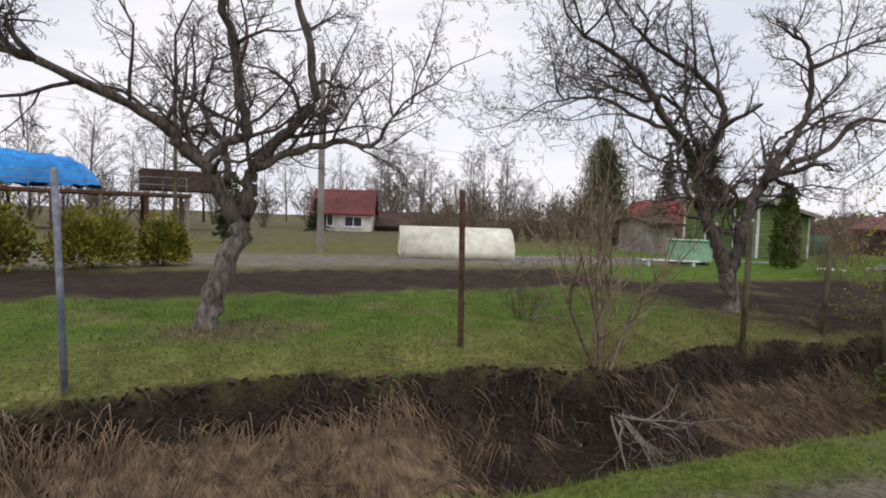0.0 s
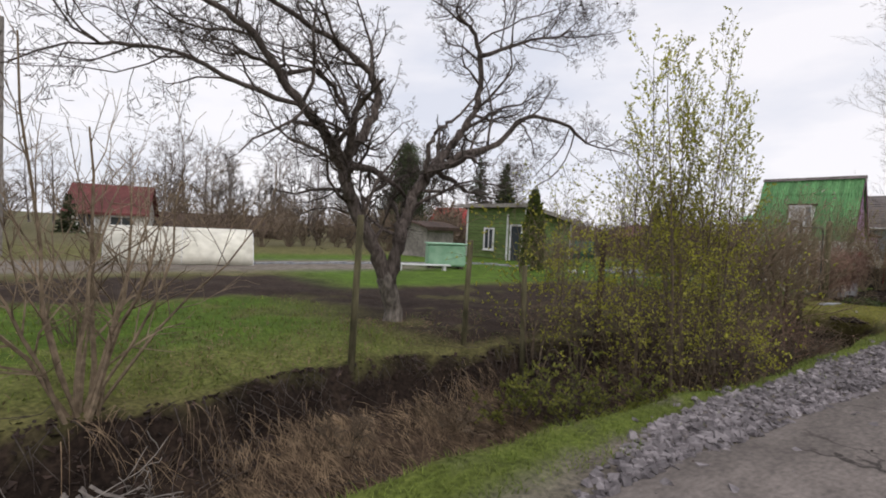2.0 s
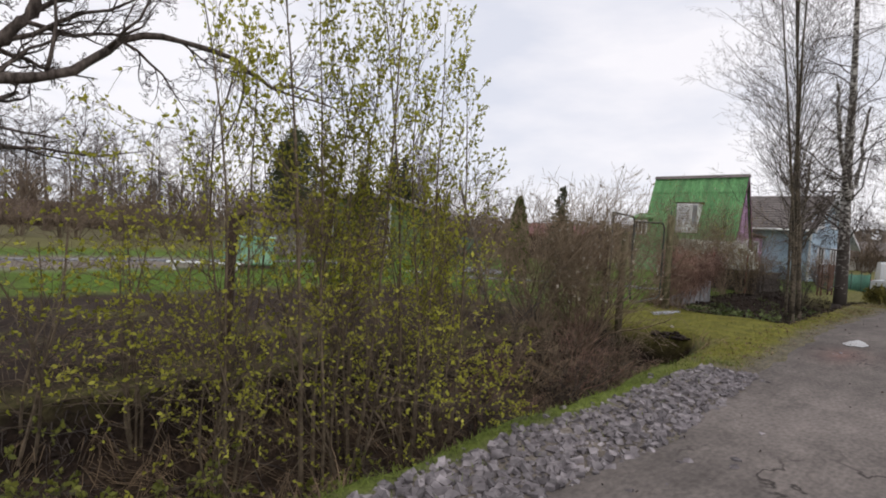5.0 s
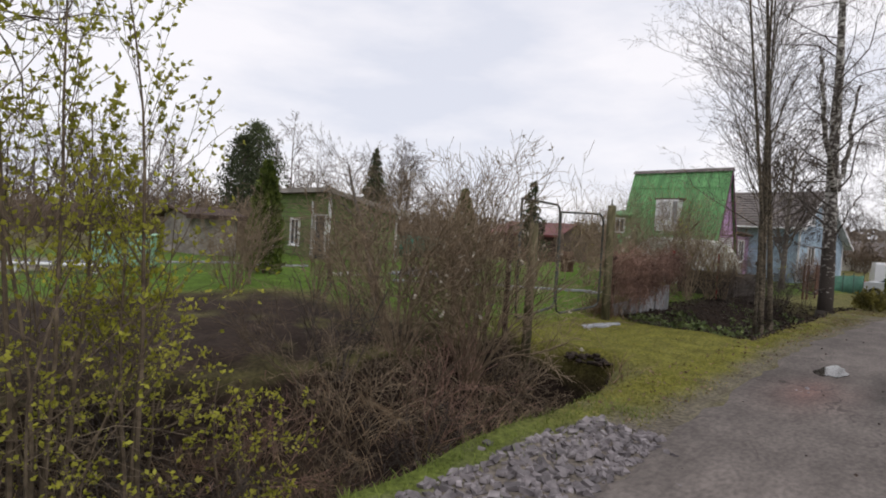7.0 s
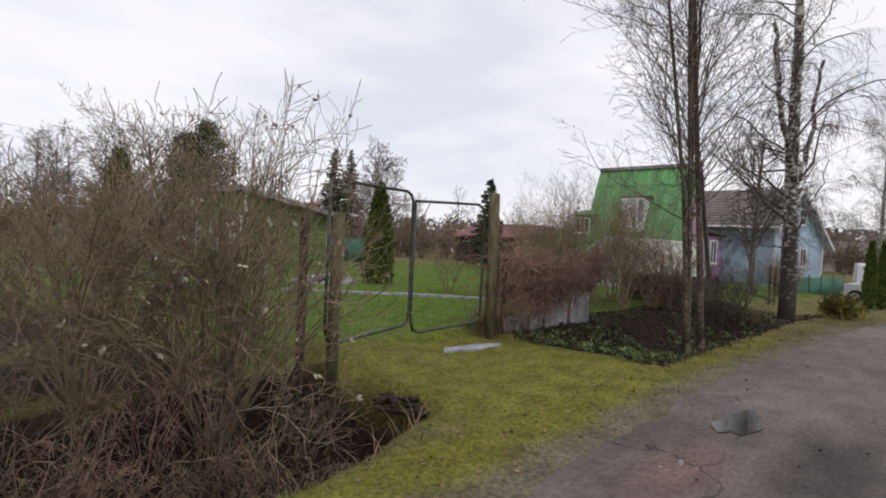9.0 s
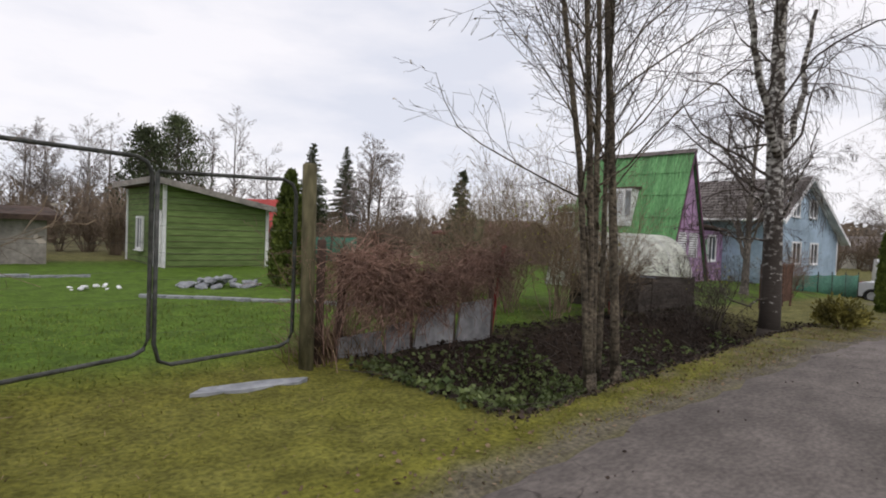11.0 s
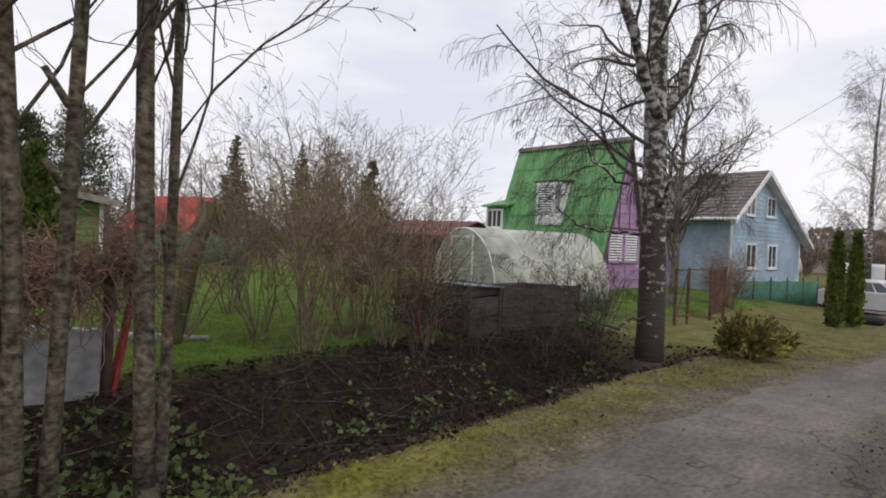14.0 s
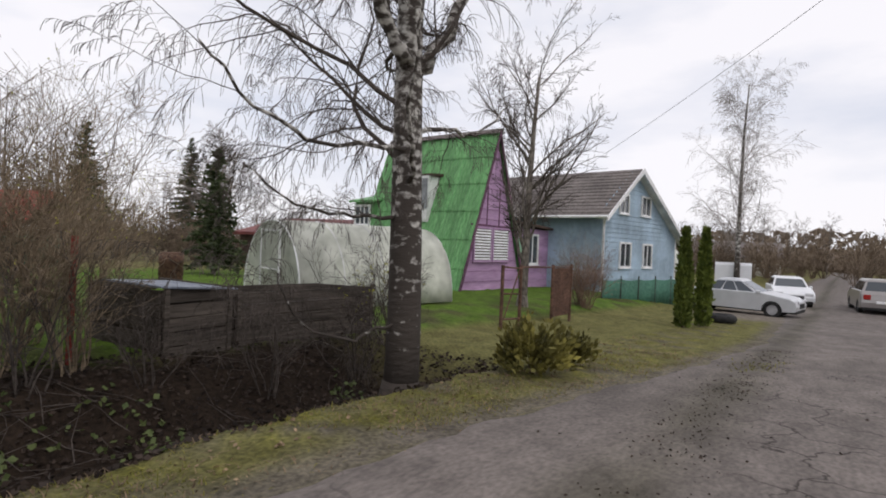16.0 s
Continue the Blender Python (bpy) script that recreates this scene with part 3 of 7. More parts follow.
def along(w, pts, r0, r1, sides=8, steps=4, rng=None, wob=0.02):
    """A limb through a few guide points, rounded; returns its points, radii."""
    pts = [Vector(p) for p in pts]
    out = []
    for i in range(len(pts) - 1):
        a, b, c, d = pts[max(i - 1, 0)], pts[i], pts[i + 1], pts[min(i + 2, len(pts) - 1)]
        for k in range(steps):
            t = k / steps
            q = 0.5 * ((2 * b) + (c - a) * t + (2 * a - 5 * b + 4 * c - d) * t * t + (3 * b - a - 3 * c + d) * t ** 3)
            if rng:
                q += Vector((rng.gauss(0, wob), rng.gauss(0, wob), rng.gauss(0, wob * 0.6)))
            out.append(q)
    out.append(pts[-1])
    n = len(out) - 1
    rad = [(r0 + (r1 - r0) * (i / n)) * (1 + (0.08 * rng.gauss(0, 1) if rng else 0)) for i in range(n + 1)]
    w.tube(out, rad, sides)
    return out, rad


APPLE = [
    dict(seg=6, wig=0.26, up=0.06, taper=0.75, sides=5, n=7, ang=52, ratio=0.5, thin=0.55, **{"from": 0.15}),
    dict(seg=5, wig=0.26, up=0.05, taper=0.7, sides=4, n=6, ang=50, ratio=0.5, thin=0.6, **{"from": 0.15}),
    dict(seg=4, wig=0.25, up=0.06, taper=0.6, sides=3, n=4, ang=48, ratio=0.5, thin=0.7, **{"from": 0.2}),
    dict(seg=2, wig=0.22, up=0.08, taper=0.5, sides=3, n=0, ang=45, ratio=0.5, rmin=0.0034, **{"from": 0.2}),
]


def apple_tree(x, y, limbs, seed, label, spread=1.0, count=9, thick=0.85):
    """limbs: guide points from the base, first the trunk, with start and end thickness."""
    rng = random.Random(seed)
    z = lie(x, y) - 0.05
    tree = thing("apple_tree", x, y, z, label, "tree", "apple trees in the garden")
    big, twigs = Shape(), Shape()
    base = Shape()
    for i, (r0, r1, pts) in enumerate(limbs):
        r0, r1 = r0 * thick, r1 * thick
        rel = [(p[0] - x, p[1] - y, p[2] - z) for p in pts]
        out, rad = along(base if i == 0 else big, rel, r0, r1, 9, 4, rng, 0.02)
        if i == 0 or r1 > 0.095:
            continue
        reach = sum((out[j + 1] - out[j]).length for j in range(len(out) - 1))
        k = int(count * spread * min(1.0, reach / 1.6) ** 2) if reach > 1.2 else 0
        for c in range(k):
            f = 0.25 + 0.75 * (c + rng.random()) / k
            a = min(int(f * (len(out) - 1)), len(out) - 2)
            t = (out[a + 1] - out[a]).normalized()
            side = t.cross(Vector((rng.gauss(0, 1), rng.gauss(0, 1), rng.gauss(0, 1)))).normalized()
            d = t * 0.55 + side * 0.85 + Vector((0, 0, 0.15))
            grow([big, twigs, twigs], rng, out[a], d, rng.uniform(0.9, 1.8) * spread, min(rad[a] * 0.5, 0.028), 0, APPLE)
        t = (out[-1] - out[-3]).normalized()
        for c in range(3 if reach > 1.2 else 1):
            d = t + Vector((rng.gauss(0, 0.5), rng.gauss(0, 0.5), rng.gauss(0, 0.3)))
            grow([big, twigs, twigs], rng, out[-1], d, rng.uniform(1.0, 1.7) * spread, rad[-1] * 0.8, 0, APPLE)
    base.part("trunk", BARK_GREY, tree, "grey lichened trunk", smooth=True)
    big.part("limbwork", BARK, tree, smooth=True)
    tagged(twigs.part("crown", TWIG, tree), kind="stuff")
    return tree


# ---- apple trees of the first garden ----
apple_tree(-0.45, 6.6, [
    (0.16, 0.125, [(-0.5, 6.6, 0.08), (-0.44, 6.6, 0.4), (-0.33, 6.6, 0.76), (-0.16, 6.6, 1.21), (-0.1, 6.6, 1.42)]),
    (0.11, 0.05, [(-0.13, 6.6, 1.35), (-0.37, 6.62, 1.72), (-0.54, 6.6, 2.02), (-0.74, 6.55, 2.2), (-0.85, 6.5, 2.37), (-1.23, 6.4, 2.57), (-1.9, 6.1, 2.85)]),
    (0.075, 0.05, [(-0.54, 6.6, 2.0), (-0.28, 6.55, 2.27), (-0.05, 6.5, 2.37), (-0.12, 6.45, 2.7), (-0.2, 6.3, 3.3), (-0.35, 6.1, 3.8)]),
    (0.115, 0.045, [(-0.08, 6.6, 1.4), (-0.03, 6.6, 1.67), (-0.03, 6.6, 1.89), (0.14, 6.6, 2.19), (0.48, 6.62, 2.55), (0.7, 6.7, 2.9), (0.63, 6.75, 3.54), (0.5, 6.9, 4.1)]),
    (0.06, 0.025, [(0.05, 6.6, 2.0), (0.3, 6.55, 2.15), (0.71, 6.5, 2.3), (1.05, 6.45, 2.37), (1.36, 6.4, 2.34), (1.56, 6.3, 2.68)]),
    (0.06, 0.03, [(-0.28, 6.65, 1.6), (-0.3, 7.2, 2.2), (-0.6, 7.8, 2.9), (-0.5, 8.3, 3.6)]),
], 11, "old pruned apple tree with leaning grey trunk and bare crooked limbs")
apple_tree(7.12, 6.3, [
    (0.2, 0.165, [(7.17, 6.3, 0.02), (7.12, 6.3, 0.4), (7.0, 6.3, 0.85)]),
    (0.14, 0.1, [(7.0, 6.3, 0.75), (6.82, 6.3, 1.15), (6.64, 6.3, 1.48), (6.37, 6.3, 1.91), (6.28, 6.3, 2.25)]),
    (0.09, 0.035, [(6.28, 6.3, 2.2), (5.98, 6.2, 2.57), (5.67, 6.2, 2.89), (5.35, 6.2, 3.23), (5.05, 6.2, 3.54), (4.6, 6.1, 3.75), (3.9, 5.9, 3.85)]),
    (0.095, 0.035, [(6.28, 6.3, 2.2), (6.48, 6.3, 2.54), (6.72, 6.3, 2.95), (6.76, 6.3, 3.29), (6.54, 6.3, 3.58), (6.09, 6.3, 3.79), (5.64, 6.3, 3.95), (5.1, 6.2, 4.1)]),
    (0.06, 0.03, [(6.48, 6.35, 2.5), (6.5, 6.6, 2.85), (6.48, 6.8, 3.17), (6.14, 6.8, 3.52), (5.65, 6.8, 3.4), (5.2, 7.0, 3.6)]),
    (0.13, 0.1, [(7.02, 6.27, 0.7), (7.12, 6.2, 1.2), (7.18, 6.2, 1.5), (7.37, 6.2, 1.94), (7.66, 6.2, 2.33)]),
    (0.09, 0.04, [(7.64, 6.2, 2.3), (7.99, 6.2, 2.73), (8.31, 6.2, 3.12), (8.47, 6.2, 3.52), (8.43, 6.2, 4.17), (8.21, 6.2, 4.5)]),
    (0.075, 0.028, [(7.55, 6.18, 2.22), (7.99, 6.0, 2.55), (8.7, 6.0, 2.81), (9.28, 6.0, 3.3), (10.0, 5.9, 3.32), (10.6, 5.8, 3.05)]),
    (0.05, 0.035, [(7.48, 6.1, 2.15), (7.42, 6.0, 2.55), (7.57, 6.0, 2.81), (7.8, 6.0, 3.0)]),
    (0.055, 0.035, [(7.62, 6.15, 2.28), (7.91, 6.0, 2.16), (8.13, 6.0, 2.04)]),
    (0.045, 0.02, [(8.44, 6.15, 4.1), (9.1, 6.0, 4.42), (9.9, 5.9, 4.7)]),
    (0.045, 0.02, [(5.67, 6.2, 2.89), (4.9, 6.0, 2.95), (4.2, 5.9, 3.1), (3.6, 5.8, 3.0)]),
    (0.06, 0.03, [(6.75, 6.3, 1.4), (6.75, 7.0, 2.2), (7.1, 7.6, 3.0), (7.0, 8.0, 3.8)]),
], 23, "old pruned apple tree with forked trunk and bare crooked limbs", 1.0, 8, 0.74)
apple_tree(-4.6, 6.3, [
    (0.15, 0.12, [(-4.6, 6.3, 0.05), (-4.55, 6.3, 0.6), (-4.5, 6.3, 1.2)]),
    (0.1, 0.04, [(-4.5, 6.3, 1.1), (-4.0, 6.2, 1.8), (-3.4, 6.1, 2.4), (-2.9, 6.0, 2.9)]),
    (0.08, 0.04, [(-4.5, 6.3, 1.2), (-4.6, 6.4, 2.2), (-4.1, 6.4, 3.0), (-3.7, 6.5, 3.7)]),
], 31, "old apple tree with bare twigs reaching over the lawn", 1.0, 6)


# ---- fence posts ----
def post(x, y, h, r, m, label, lean=(0.0, 0.0), name="fence_post", sides=8, square=False):
    z = lie(x, y)
    t = thing(name, x, y, z, label, "post")
    s = Shape()
    if square:
        s.tube([(0, 0, -0.2), (lean[0] * 0.5, lean[1] * 0.5, h * 0.5), (lean[0], lean[1], h)], [r, r, r * 0.96], 4)
        s.tube([(0, 0, -0.2), (lean[0], lean[1], h)], [r * 0.6] * 2, 4)
    else:
        s.tube([(0, 0, -0.2), (lean[0] * 0.5, lean[1] * 0.5, h * 0.5), (lean[0], lean[1], h - r * 0.3), (lean[0], lean[1], h)], [r * 1.05, r, r, r * 0.8], sides)
    s.part("shaft", m, t, smooth=not square)
    return t


post(-1.4, 4.98, 1.75, 0.026, STEEL, "thin blue-grey steel fence post beside the ditch", (-0.06, 0))
post(2.1, 5.28, 1.68, 0.032, RUST, "rusty angle-iron fence post on the ditch bank", (-0.03, 0.02), square=True)
post(5.75, 4.9, 1.55, 0.036, WOOD_POST, "dark weathered fence post in dry branches on the bank", (0.08, 0.05))
post(7.35, 5.0, 1.3, 0.035, WOOD_POST, "dark wooden fence post behind the apple branches", (0.05, 0.0))
post(9.75, 4.78, 1.6, 0.045, DARK_WOOD, "dark wooden stake among budding shrubs", (0.05, 0))
post(8.0, 4.6, 1.4, 0.035, WOOD_POST, "thin dark stake among budding shrubs", (-0.05, 0))


# ---- shrubs ----
SHRUB = [
    dict(seg=6, wig=0.16, up=0.07, taper=0.7, sides=4, n=6, ang=38, ratio=0.5, thin=0.6, **{"from": 0.25}),
    dict(seg=4, wig=0.2, up=0.05, taper=0.6, sides=3, n=4, ang=40, ratio=0.5, thin=0.65, **{"from": 0.2}),
    dict(seg=3, wig=0.2, up=0.04, taper=0.5, sides=3, n=0, ang=40, ratio=0.5, rmin=0.0022, **{"from": 0.2}),
]


def shrub(name, x, y, stems, height, spread, r, seed, label, wood, leaf=None, size=0.05, density=0.5, bias=(0, 0), z=None, sp=None, group="", rise=1.0, each=3):
    rng = random.Random(seed)
    z = lie(x, y) if z is None else z
    t = thing(name, x, y, z, label, "shrub", group)
    w, lf, tips = Shape(), Shape(), []
    for i in range(stems):
        a = 2 * math.pi * (i + rng.random()) / stems
        lean = rng.uniform(0.1, 1.0) * spread
        d = Vector((math.cos(a) * lean + bias[0], math.sin(a) * lean + bias[1], rise))
        p = (0.14 * math.cos(a) * rng.random(), 0.14 * math.sin(a) * rng.random(), -0.05)
        grow([w], rng, p, d, height * rng.uniform(0.6, 1.1), r * rng.uniform(0.6, 1.1), 0, sp or SHRUB, tips)
    tagged(w.part("branchwork", wood, t), kind="stuff")
    if leaf:
        for p, d in tips:
            if rng.random() < density:
                for k in range(each):
                    q = Vector((rng.gauss(0, 1), rng.gauss(0, 1), rng.gauss(0, 1) + 0.4))
                    lf.leaf(p, Vector(d) + q, size * rng.uniform(0.6, 1.3), rng, 0.3)
        tagged(lf.part("foliage", leaf, t), kind="stuff")
    return t


shrub("bare_shrub", 3.42, 4.62, 12, 2.45, 0.6, 0.022, 3, "bare tan shrub on the ditch bank", TWIG_HAZEL, bias=(0.05, -0.05), sp=[dict(SHRUB[0], n=8), dict(SHRUB[1], n=5), SHRUB[2]])
shrub("dry_shrub", 3.5, 6.4, 14, 0.75, 0.55, 0.008, 4, "small dry twiggy shrub in the lawn", TWIG_TAN)
ROOTY = [dict(SHRUB[0], n=5, wig=0.2, up=-0.03, ang=42), dict(SHRUB[1], n=3, up=-0.04, wig=0.25), dict(SHRUB[2], rmin=0.003)]
shrub("cut_branches", 3.4, 4.3, 10, 1.0, 1.0, 0.017, 6, "pale crooked branches hanging down the ditch bank", TWIG_GREY, bias=(0.0, -0.75), z=lie(3.4, 4.3) + 0.05, sp=ROOTY, rise=-0.12)
SPRAY = [
    dict(seg=6, wig=0.13, up=0.05, taper=0.75, sides=4, n=10, ang=56, ratio=0.5, thin=0.5, short=0.45, **{"from": 0.12}),
    dict(seg=4, wig=0.17, up=0.0, taper=0.6, sides=3, n=5, ang=46, ratio=0.5, thin=0.65, **{"from": 0.2}),
    dict(seg=3, wig=0.16, up=0.0, taper=0.5, sides=3, n=0, ang=40, ratio=0.5, rmin=0.0017, **{"from": 0.2}),
]
for i, (x, y, h, n, s) in enumerate([(8.25, 4.65, 2.3, 5, 0.35), (9.0, 4.5, 2.5, 6, 0.42), (9.8, 4.5, 2.8, 6, 0.45), (10.6, 4.4, 2.9, 7, 0.42), (11.3, 4.2, 2.8, 7, 0.45), (11.9, 4.3, 2.1, 5, 0.45), (9.4, 3.9, 2.2, 6, 0.55), (10.4, 3.7, 2.4, 6, 0.55), (11.2, 3.6, 2.2, 6, 0.5), (12.4, 3.8, 1.2, 4, 0.5)]):
    shrub("budding_shrub", x, y, n, h, s, 0.013, 40 + i, "shrub with fresh yellow-green leaves on the ditch bank", TWIG_TAN, BUDS, 0.036, 0.62, sp=SPRAY, group="budding shrubs by the ditch")
for i, (x, y, h, n) in enumerate([(7.9, 3.75, 0.95, 9), (8.5, 3.45, 0.85, 9), (9.1, 3.3, 0.7, 8), (9.9, 3.2, 0.7, 8), (7.4, 4.1, 0.6, 6)]):
    shrub("leafy_bramble", x, y, n, h, 0.85, 0.008, 56 + i, "low leafy green bramble hanging into the ditch", TWIG, FRESH, 0.044, 0.42, sp=SPRAY, group="leafy brambles in the ditch")
BRUSH = [dict(SHRUB[0], seg=5, up=0.0, wig=0.28, n=7, sides=3), dict(SHRUB[1], seg=3, n=4, up=-0.04), dict(SHRUB[2], seg=2)]
for i, (x, y, h, wd) in enumerate([(12.2, 3.7, 0.8, TWIG), (12.8, 4.1, 0.9, TWIG_RED), (13.3, 3.6, 0.8, TWIG_TAN), (13.8, 4.2, 1.0, TWIG_HAZEL), (14.2, 3.7, 0.8, TWIG), (14.7, 4.0, 1.0, TWIG_RED),
                                   (15.1, 3.6, 0.8, TWIG_HAZEL), (15.6, 3.9, 0.9, TWIG_TAN), (16.0, 3.6, 0.7, TWIG_HAZEL), (16.5, 4.3, 0.8, TWIG_HAZEL), (15.3, 4.5, 1.1, TWIG_RED), (14.4, 4.7, 1.1, TWIG_HAZEL),
                                   (13.5, 4.8, 1.0, TWIG_TAN), (11.6, 4.2, 0.9, TWIG), (10.6, 3.2, 0.6, TWIG), (6.6, 4.3, 0.5, TWIG_TAN), (5.4, 4.3, 0.45, TWIG_TAN), (11.4, 3.3, 0.6, TWIG_TAN)]):
    shrub("dry_bramble", x, y, 16, h, 1.3, 0.008, 300 + i, "tangle of dry leafless bramble on the ditch bank", wd, sp=BRUSH, group="dry brambles in the ditch")
TALL = [
    dict(seg=9, wig=0.045, up=0.1, taper=0.85, sides=5, n=24, ang=38, ratio=0.34, thin=0.42, short=0.72, **{"from": 0.34}),
    dict(seg=5, wig=0.1, up=0.12, taper=0.6, sides=3, n=6, ang=34, ratio=0.42, thin=0.65, **{"from": 0.2}),
    dict(seg=3, wig=0.12, up=0.08, taper=0.5, sides=3, n=0, ang=40, ratio=0.5, rmin=0.0017, **{"from": 0.2}),
]
for i, (x, y, h, n) in enumerate([(9.55, 3.95, 4.5, 2), (10.1, 3.75, 4.8, 3), (10.6, 3.9, 4.8, 4), (11.3, 3.85, 4.6, 4), (11.8, 3.9, 3.7, 3)]):
    shrub("young_willow", x, y, n, h, 0.2, 0.022, 60 + i, "slender young willow with upright budding stems", TWIG_TAN, BUDS, 0.038, 0.85, sp=TALL, group="young willows by the ditch")
DENSE = [dict(SHRUB[0], n=9), dict(SHRUB[1], n=6), dict(SHRUB[2], rmin=0.0028)]
shrub("hazel_shrub", 15.85, 4.6, 52, 2.75, 0.6, 0.015, 71, "dense brown shrub with catkins beside the gate", TWIG_HAZEL, CATKIN, 0.05, 0.02, sp=DENSE)
shrub("hazel_shrub", 14.9, 4.9, 26, 2.1, 0.7, 0.016, 72, "dense brown shrub at the ditch end", TWIG_HAZEL, sp=DENSE)
for i, (x, y, h) in enumerate([(15.2, 6.3, 2.0), (15.9, 8.3, 1.8), (14.9, 9.6, 1.6), (15.6, 10.6, 1.7)]):
    shrub("bare_shrub", x, y, 14, h, 0.55, 0.012, 90 + i, "leafless brown shrub at the edge of the garden bed", TWIG_HAZEL, sp=DENSE, group="brown shrubs by the bed")
shrub("bare_shrub", 13.9, 4.7, 9, 1.3, 0.8, 0.014, 73, "low bare shrub on the ditch bank", TWIG)
shrub("bare_shrub", 14.6, 4.3, 8, 1.1, 0.8, 0.014, 74, "low bare shrub on the ditch bank", TWIG_TAN)


# ---- gate ----
def log_post(x, y, h, r, label, lean=(0, 0), pin=0.0):
    t = post(x, y, h, r, WOOD_POST, label, lean, "gate_post", 10)
    if pin:
        Shape().tube([(lean[0], lean[1], h - 0.05), (lean[0], lean[1], h + pin)], [0.015, 0.012], 6).part("pin", PIPE, t)


log_post(17.0, 4.55, 2.05, 0.065, "tall mossy wooden gate post with iron pin", (0.02, 0), 0.1)
log_post(20.02, 4.95, 2.15, 0.075, "thick mossy wooden gate post with iron pin", (-0.03, 0.0), 0.1)
post(16.75, 4.75, 1.75, 0.045, DARK_WOOD, "dark square post beside the gate", (0.0, 0.0), square=True)
post(20.22, 5.05, 1.35, 0.05, DARK_WOOD, "dark wooden post beside the vine fence")


def gate_leaf(x, y, rz, wide, z0, z1, lean=0.0):
    t = thing("gate_leaf", x, y, 0, "dark bent-pipe gate leaf with slack wire", "gate", "pipe gate leaves", rz)
    c = 0.14
    pts = [(0, 0, z1), (wide - c, 0, z1 + lean), (wide - c * 0.3, 0, z1 - c * 0.3 + lean), (wide, 0, z1 - c + lean), (wide, 0, z0 + c), (wide - c * 0.3, 0, z0 + c * 0.3), (wide - c, 0, z0),
           (c, 0, z0 - 0.06), (c * 0.3, 0, z0 - 0.02), (0, 0, z0 + c), (0, 0, z1)]
    Shape().tube(pts, [0.02] * len(pts), 6).part("frame", PIPE, t, smooth=True)
    s = Shape()
    for k in range(1, 7):
        h = z0 + (z1 - z0) * k / 7
        s.tube([(0, 0, h), (wide * 0.5, 0, h - 0.02), (wide, 0, h)], [0.0013] * 3, 3)
    s.part("wire_mesh", PIPE, t)


gate_leaf(17.1, 4.85, 11, 1.48, 0.32, 2.05, 0.0)
gate_leaf(18.6, 5.14, -4, 1.3, 0.26, 1.94, 0.04)
slab = thing("stone_slab", 19.28, 4.64, lie(19.28, 4.64) - 0.02, "flat pale stone slab on the mossy ground before the gate", "slab", rz=-10)
Shape().prism([(-0.52, -0.08), (-0.1, -0.13), (0.42, -0.1), (0.55, 0.03), (0.2, 0.1), (-0.4, 0.08)], 0, 0.05, "z").part("stone", CONCRETE, slab)


# ---- vine fence ----
def vine_fence():
    rng = random.Random(5)
    t = thing("slab_fence", 20.35, 5.05, 0, "low fence of leaning grey slabs on dark posts", "fence", rz=-1)
    for x0, x1, top, lean in ((0.12, 0.75, 0.3, -0.15), (0.75, 1.15, 0.38, -0.05), (1.2, 1.88, 0.56, 0.06), (1.95, 2.62, 0.58, 0.05)):
        Shape().prism([(x0, -0.12), (x1, -0.1), (x1 + lean * 0.4, top), (x0 + lean * 0.5 + 0.06, top - 0.03)], -0.02, 0.02).part("slab", SLAB, t)
    for x, h in ((0.15, 1.2), (1.17, 1.1), (1.92, 1.0), (2.68, 1.1)):
        Shape().tube([(x, 0.05, -0.2), (x + 0.02, 0.05, h)], [0.05, 0.045], 7).part("post", DARK_WOOD, t, smooth=True)
    Shape().tube([(0.1, 0.05, 1.2), (0.9, 0.04, 0.98), (1.9, 0.04, 0.95), (2.75, 0.05, 1.12)], [0.02] * 4, 6).part("rail", DARK_WOOD, t)
    v = thing("dry_vine", 20.35, 5.05, 0, "thick tangle of dry reddish vine stems draped over the fence", "vine", rz=-1)
    bunches = [Shape() for k in range(7)]
    for i in range(2300):
        x = rng.uniform(0.18, 2.92) if i % 5 else rng.uniform(0.3, 1.15)
        top = float(np.interp(x, [0, 0.4, 1.1, 1.7, 2.3, 2.9], [1.34, 1.08, 0.88, 0.92, 1.1, 1.2]))
        p = Vector((x, rng.uniform(-0.12, 0.2), top + rng.gauss(-0.06, 0.1)))
        d = Vector((rng.gauss(0, 0.9), rng.gauss(-0.3, 0.5), rng.gauss(0.2, 0.5)))
        pts, rad, n = [p], [rng.uniform(0.002, 0.0055)], rng.randint(4, 8) + (2 if x < 1.1 else 0)
        for k in range(n):
            d = d * 0.8 + Vector((rng.gauss(0, 0.42), rng.gauss(0, 0.2), rng.gauss(-0.16, 0.3)))
            if pts[-1].y < -0.28:
                d.y = abs(d.y)
            pts.append(pts[-1] + d.normalized() * 0.1)
            rad.append(rad[0])
        bunches[min(int(x / 2.95 * 7), 6)].tube(pts, rad, 3, cap=False)
    for s in bunches:
        s.part("vine_tangle", TWIG_RED, v)


vine_fence()
post(23.06, 5.08, 1.32, 0.035, RED_PAINT, "leaning red-painted metal fence post", (0.28, 0), square=True)
post(26.75, 5.2, 1.25, 0.03, RED_PAINT, "red-painted metal fence post beside the plank boxes", (0.02, 0), square=True)
shrub("bare_shrub", 20.3, 4.95, 10, 1.5, 0.55, 0.008, 75, "thin reddish climbing shoots on the gate post", TWIG_RED)


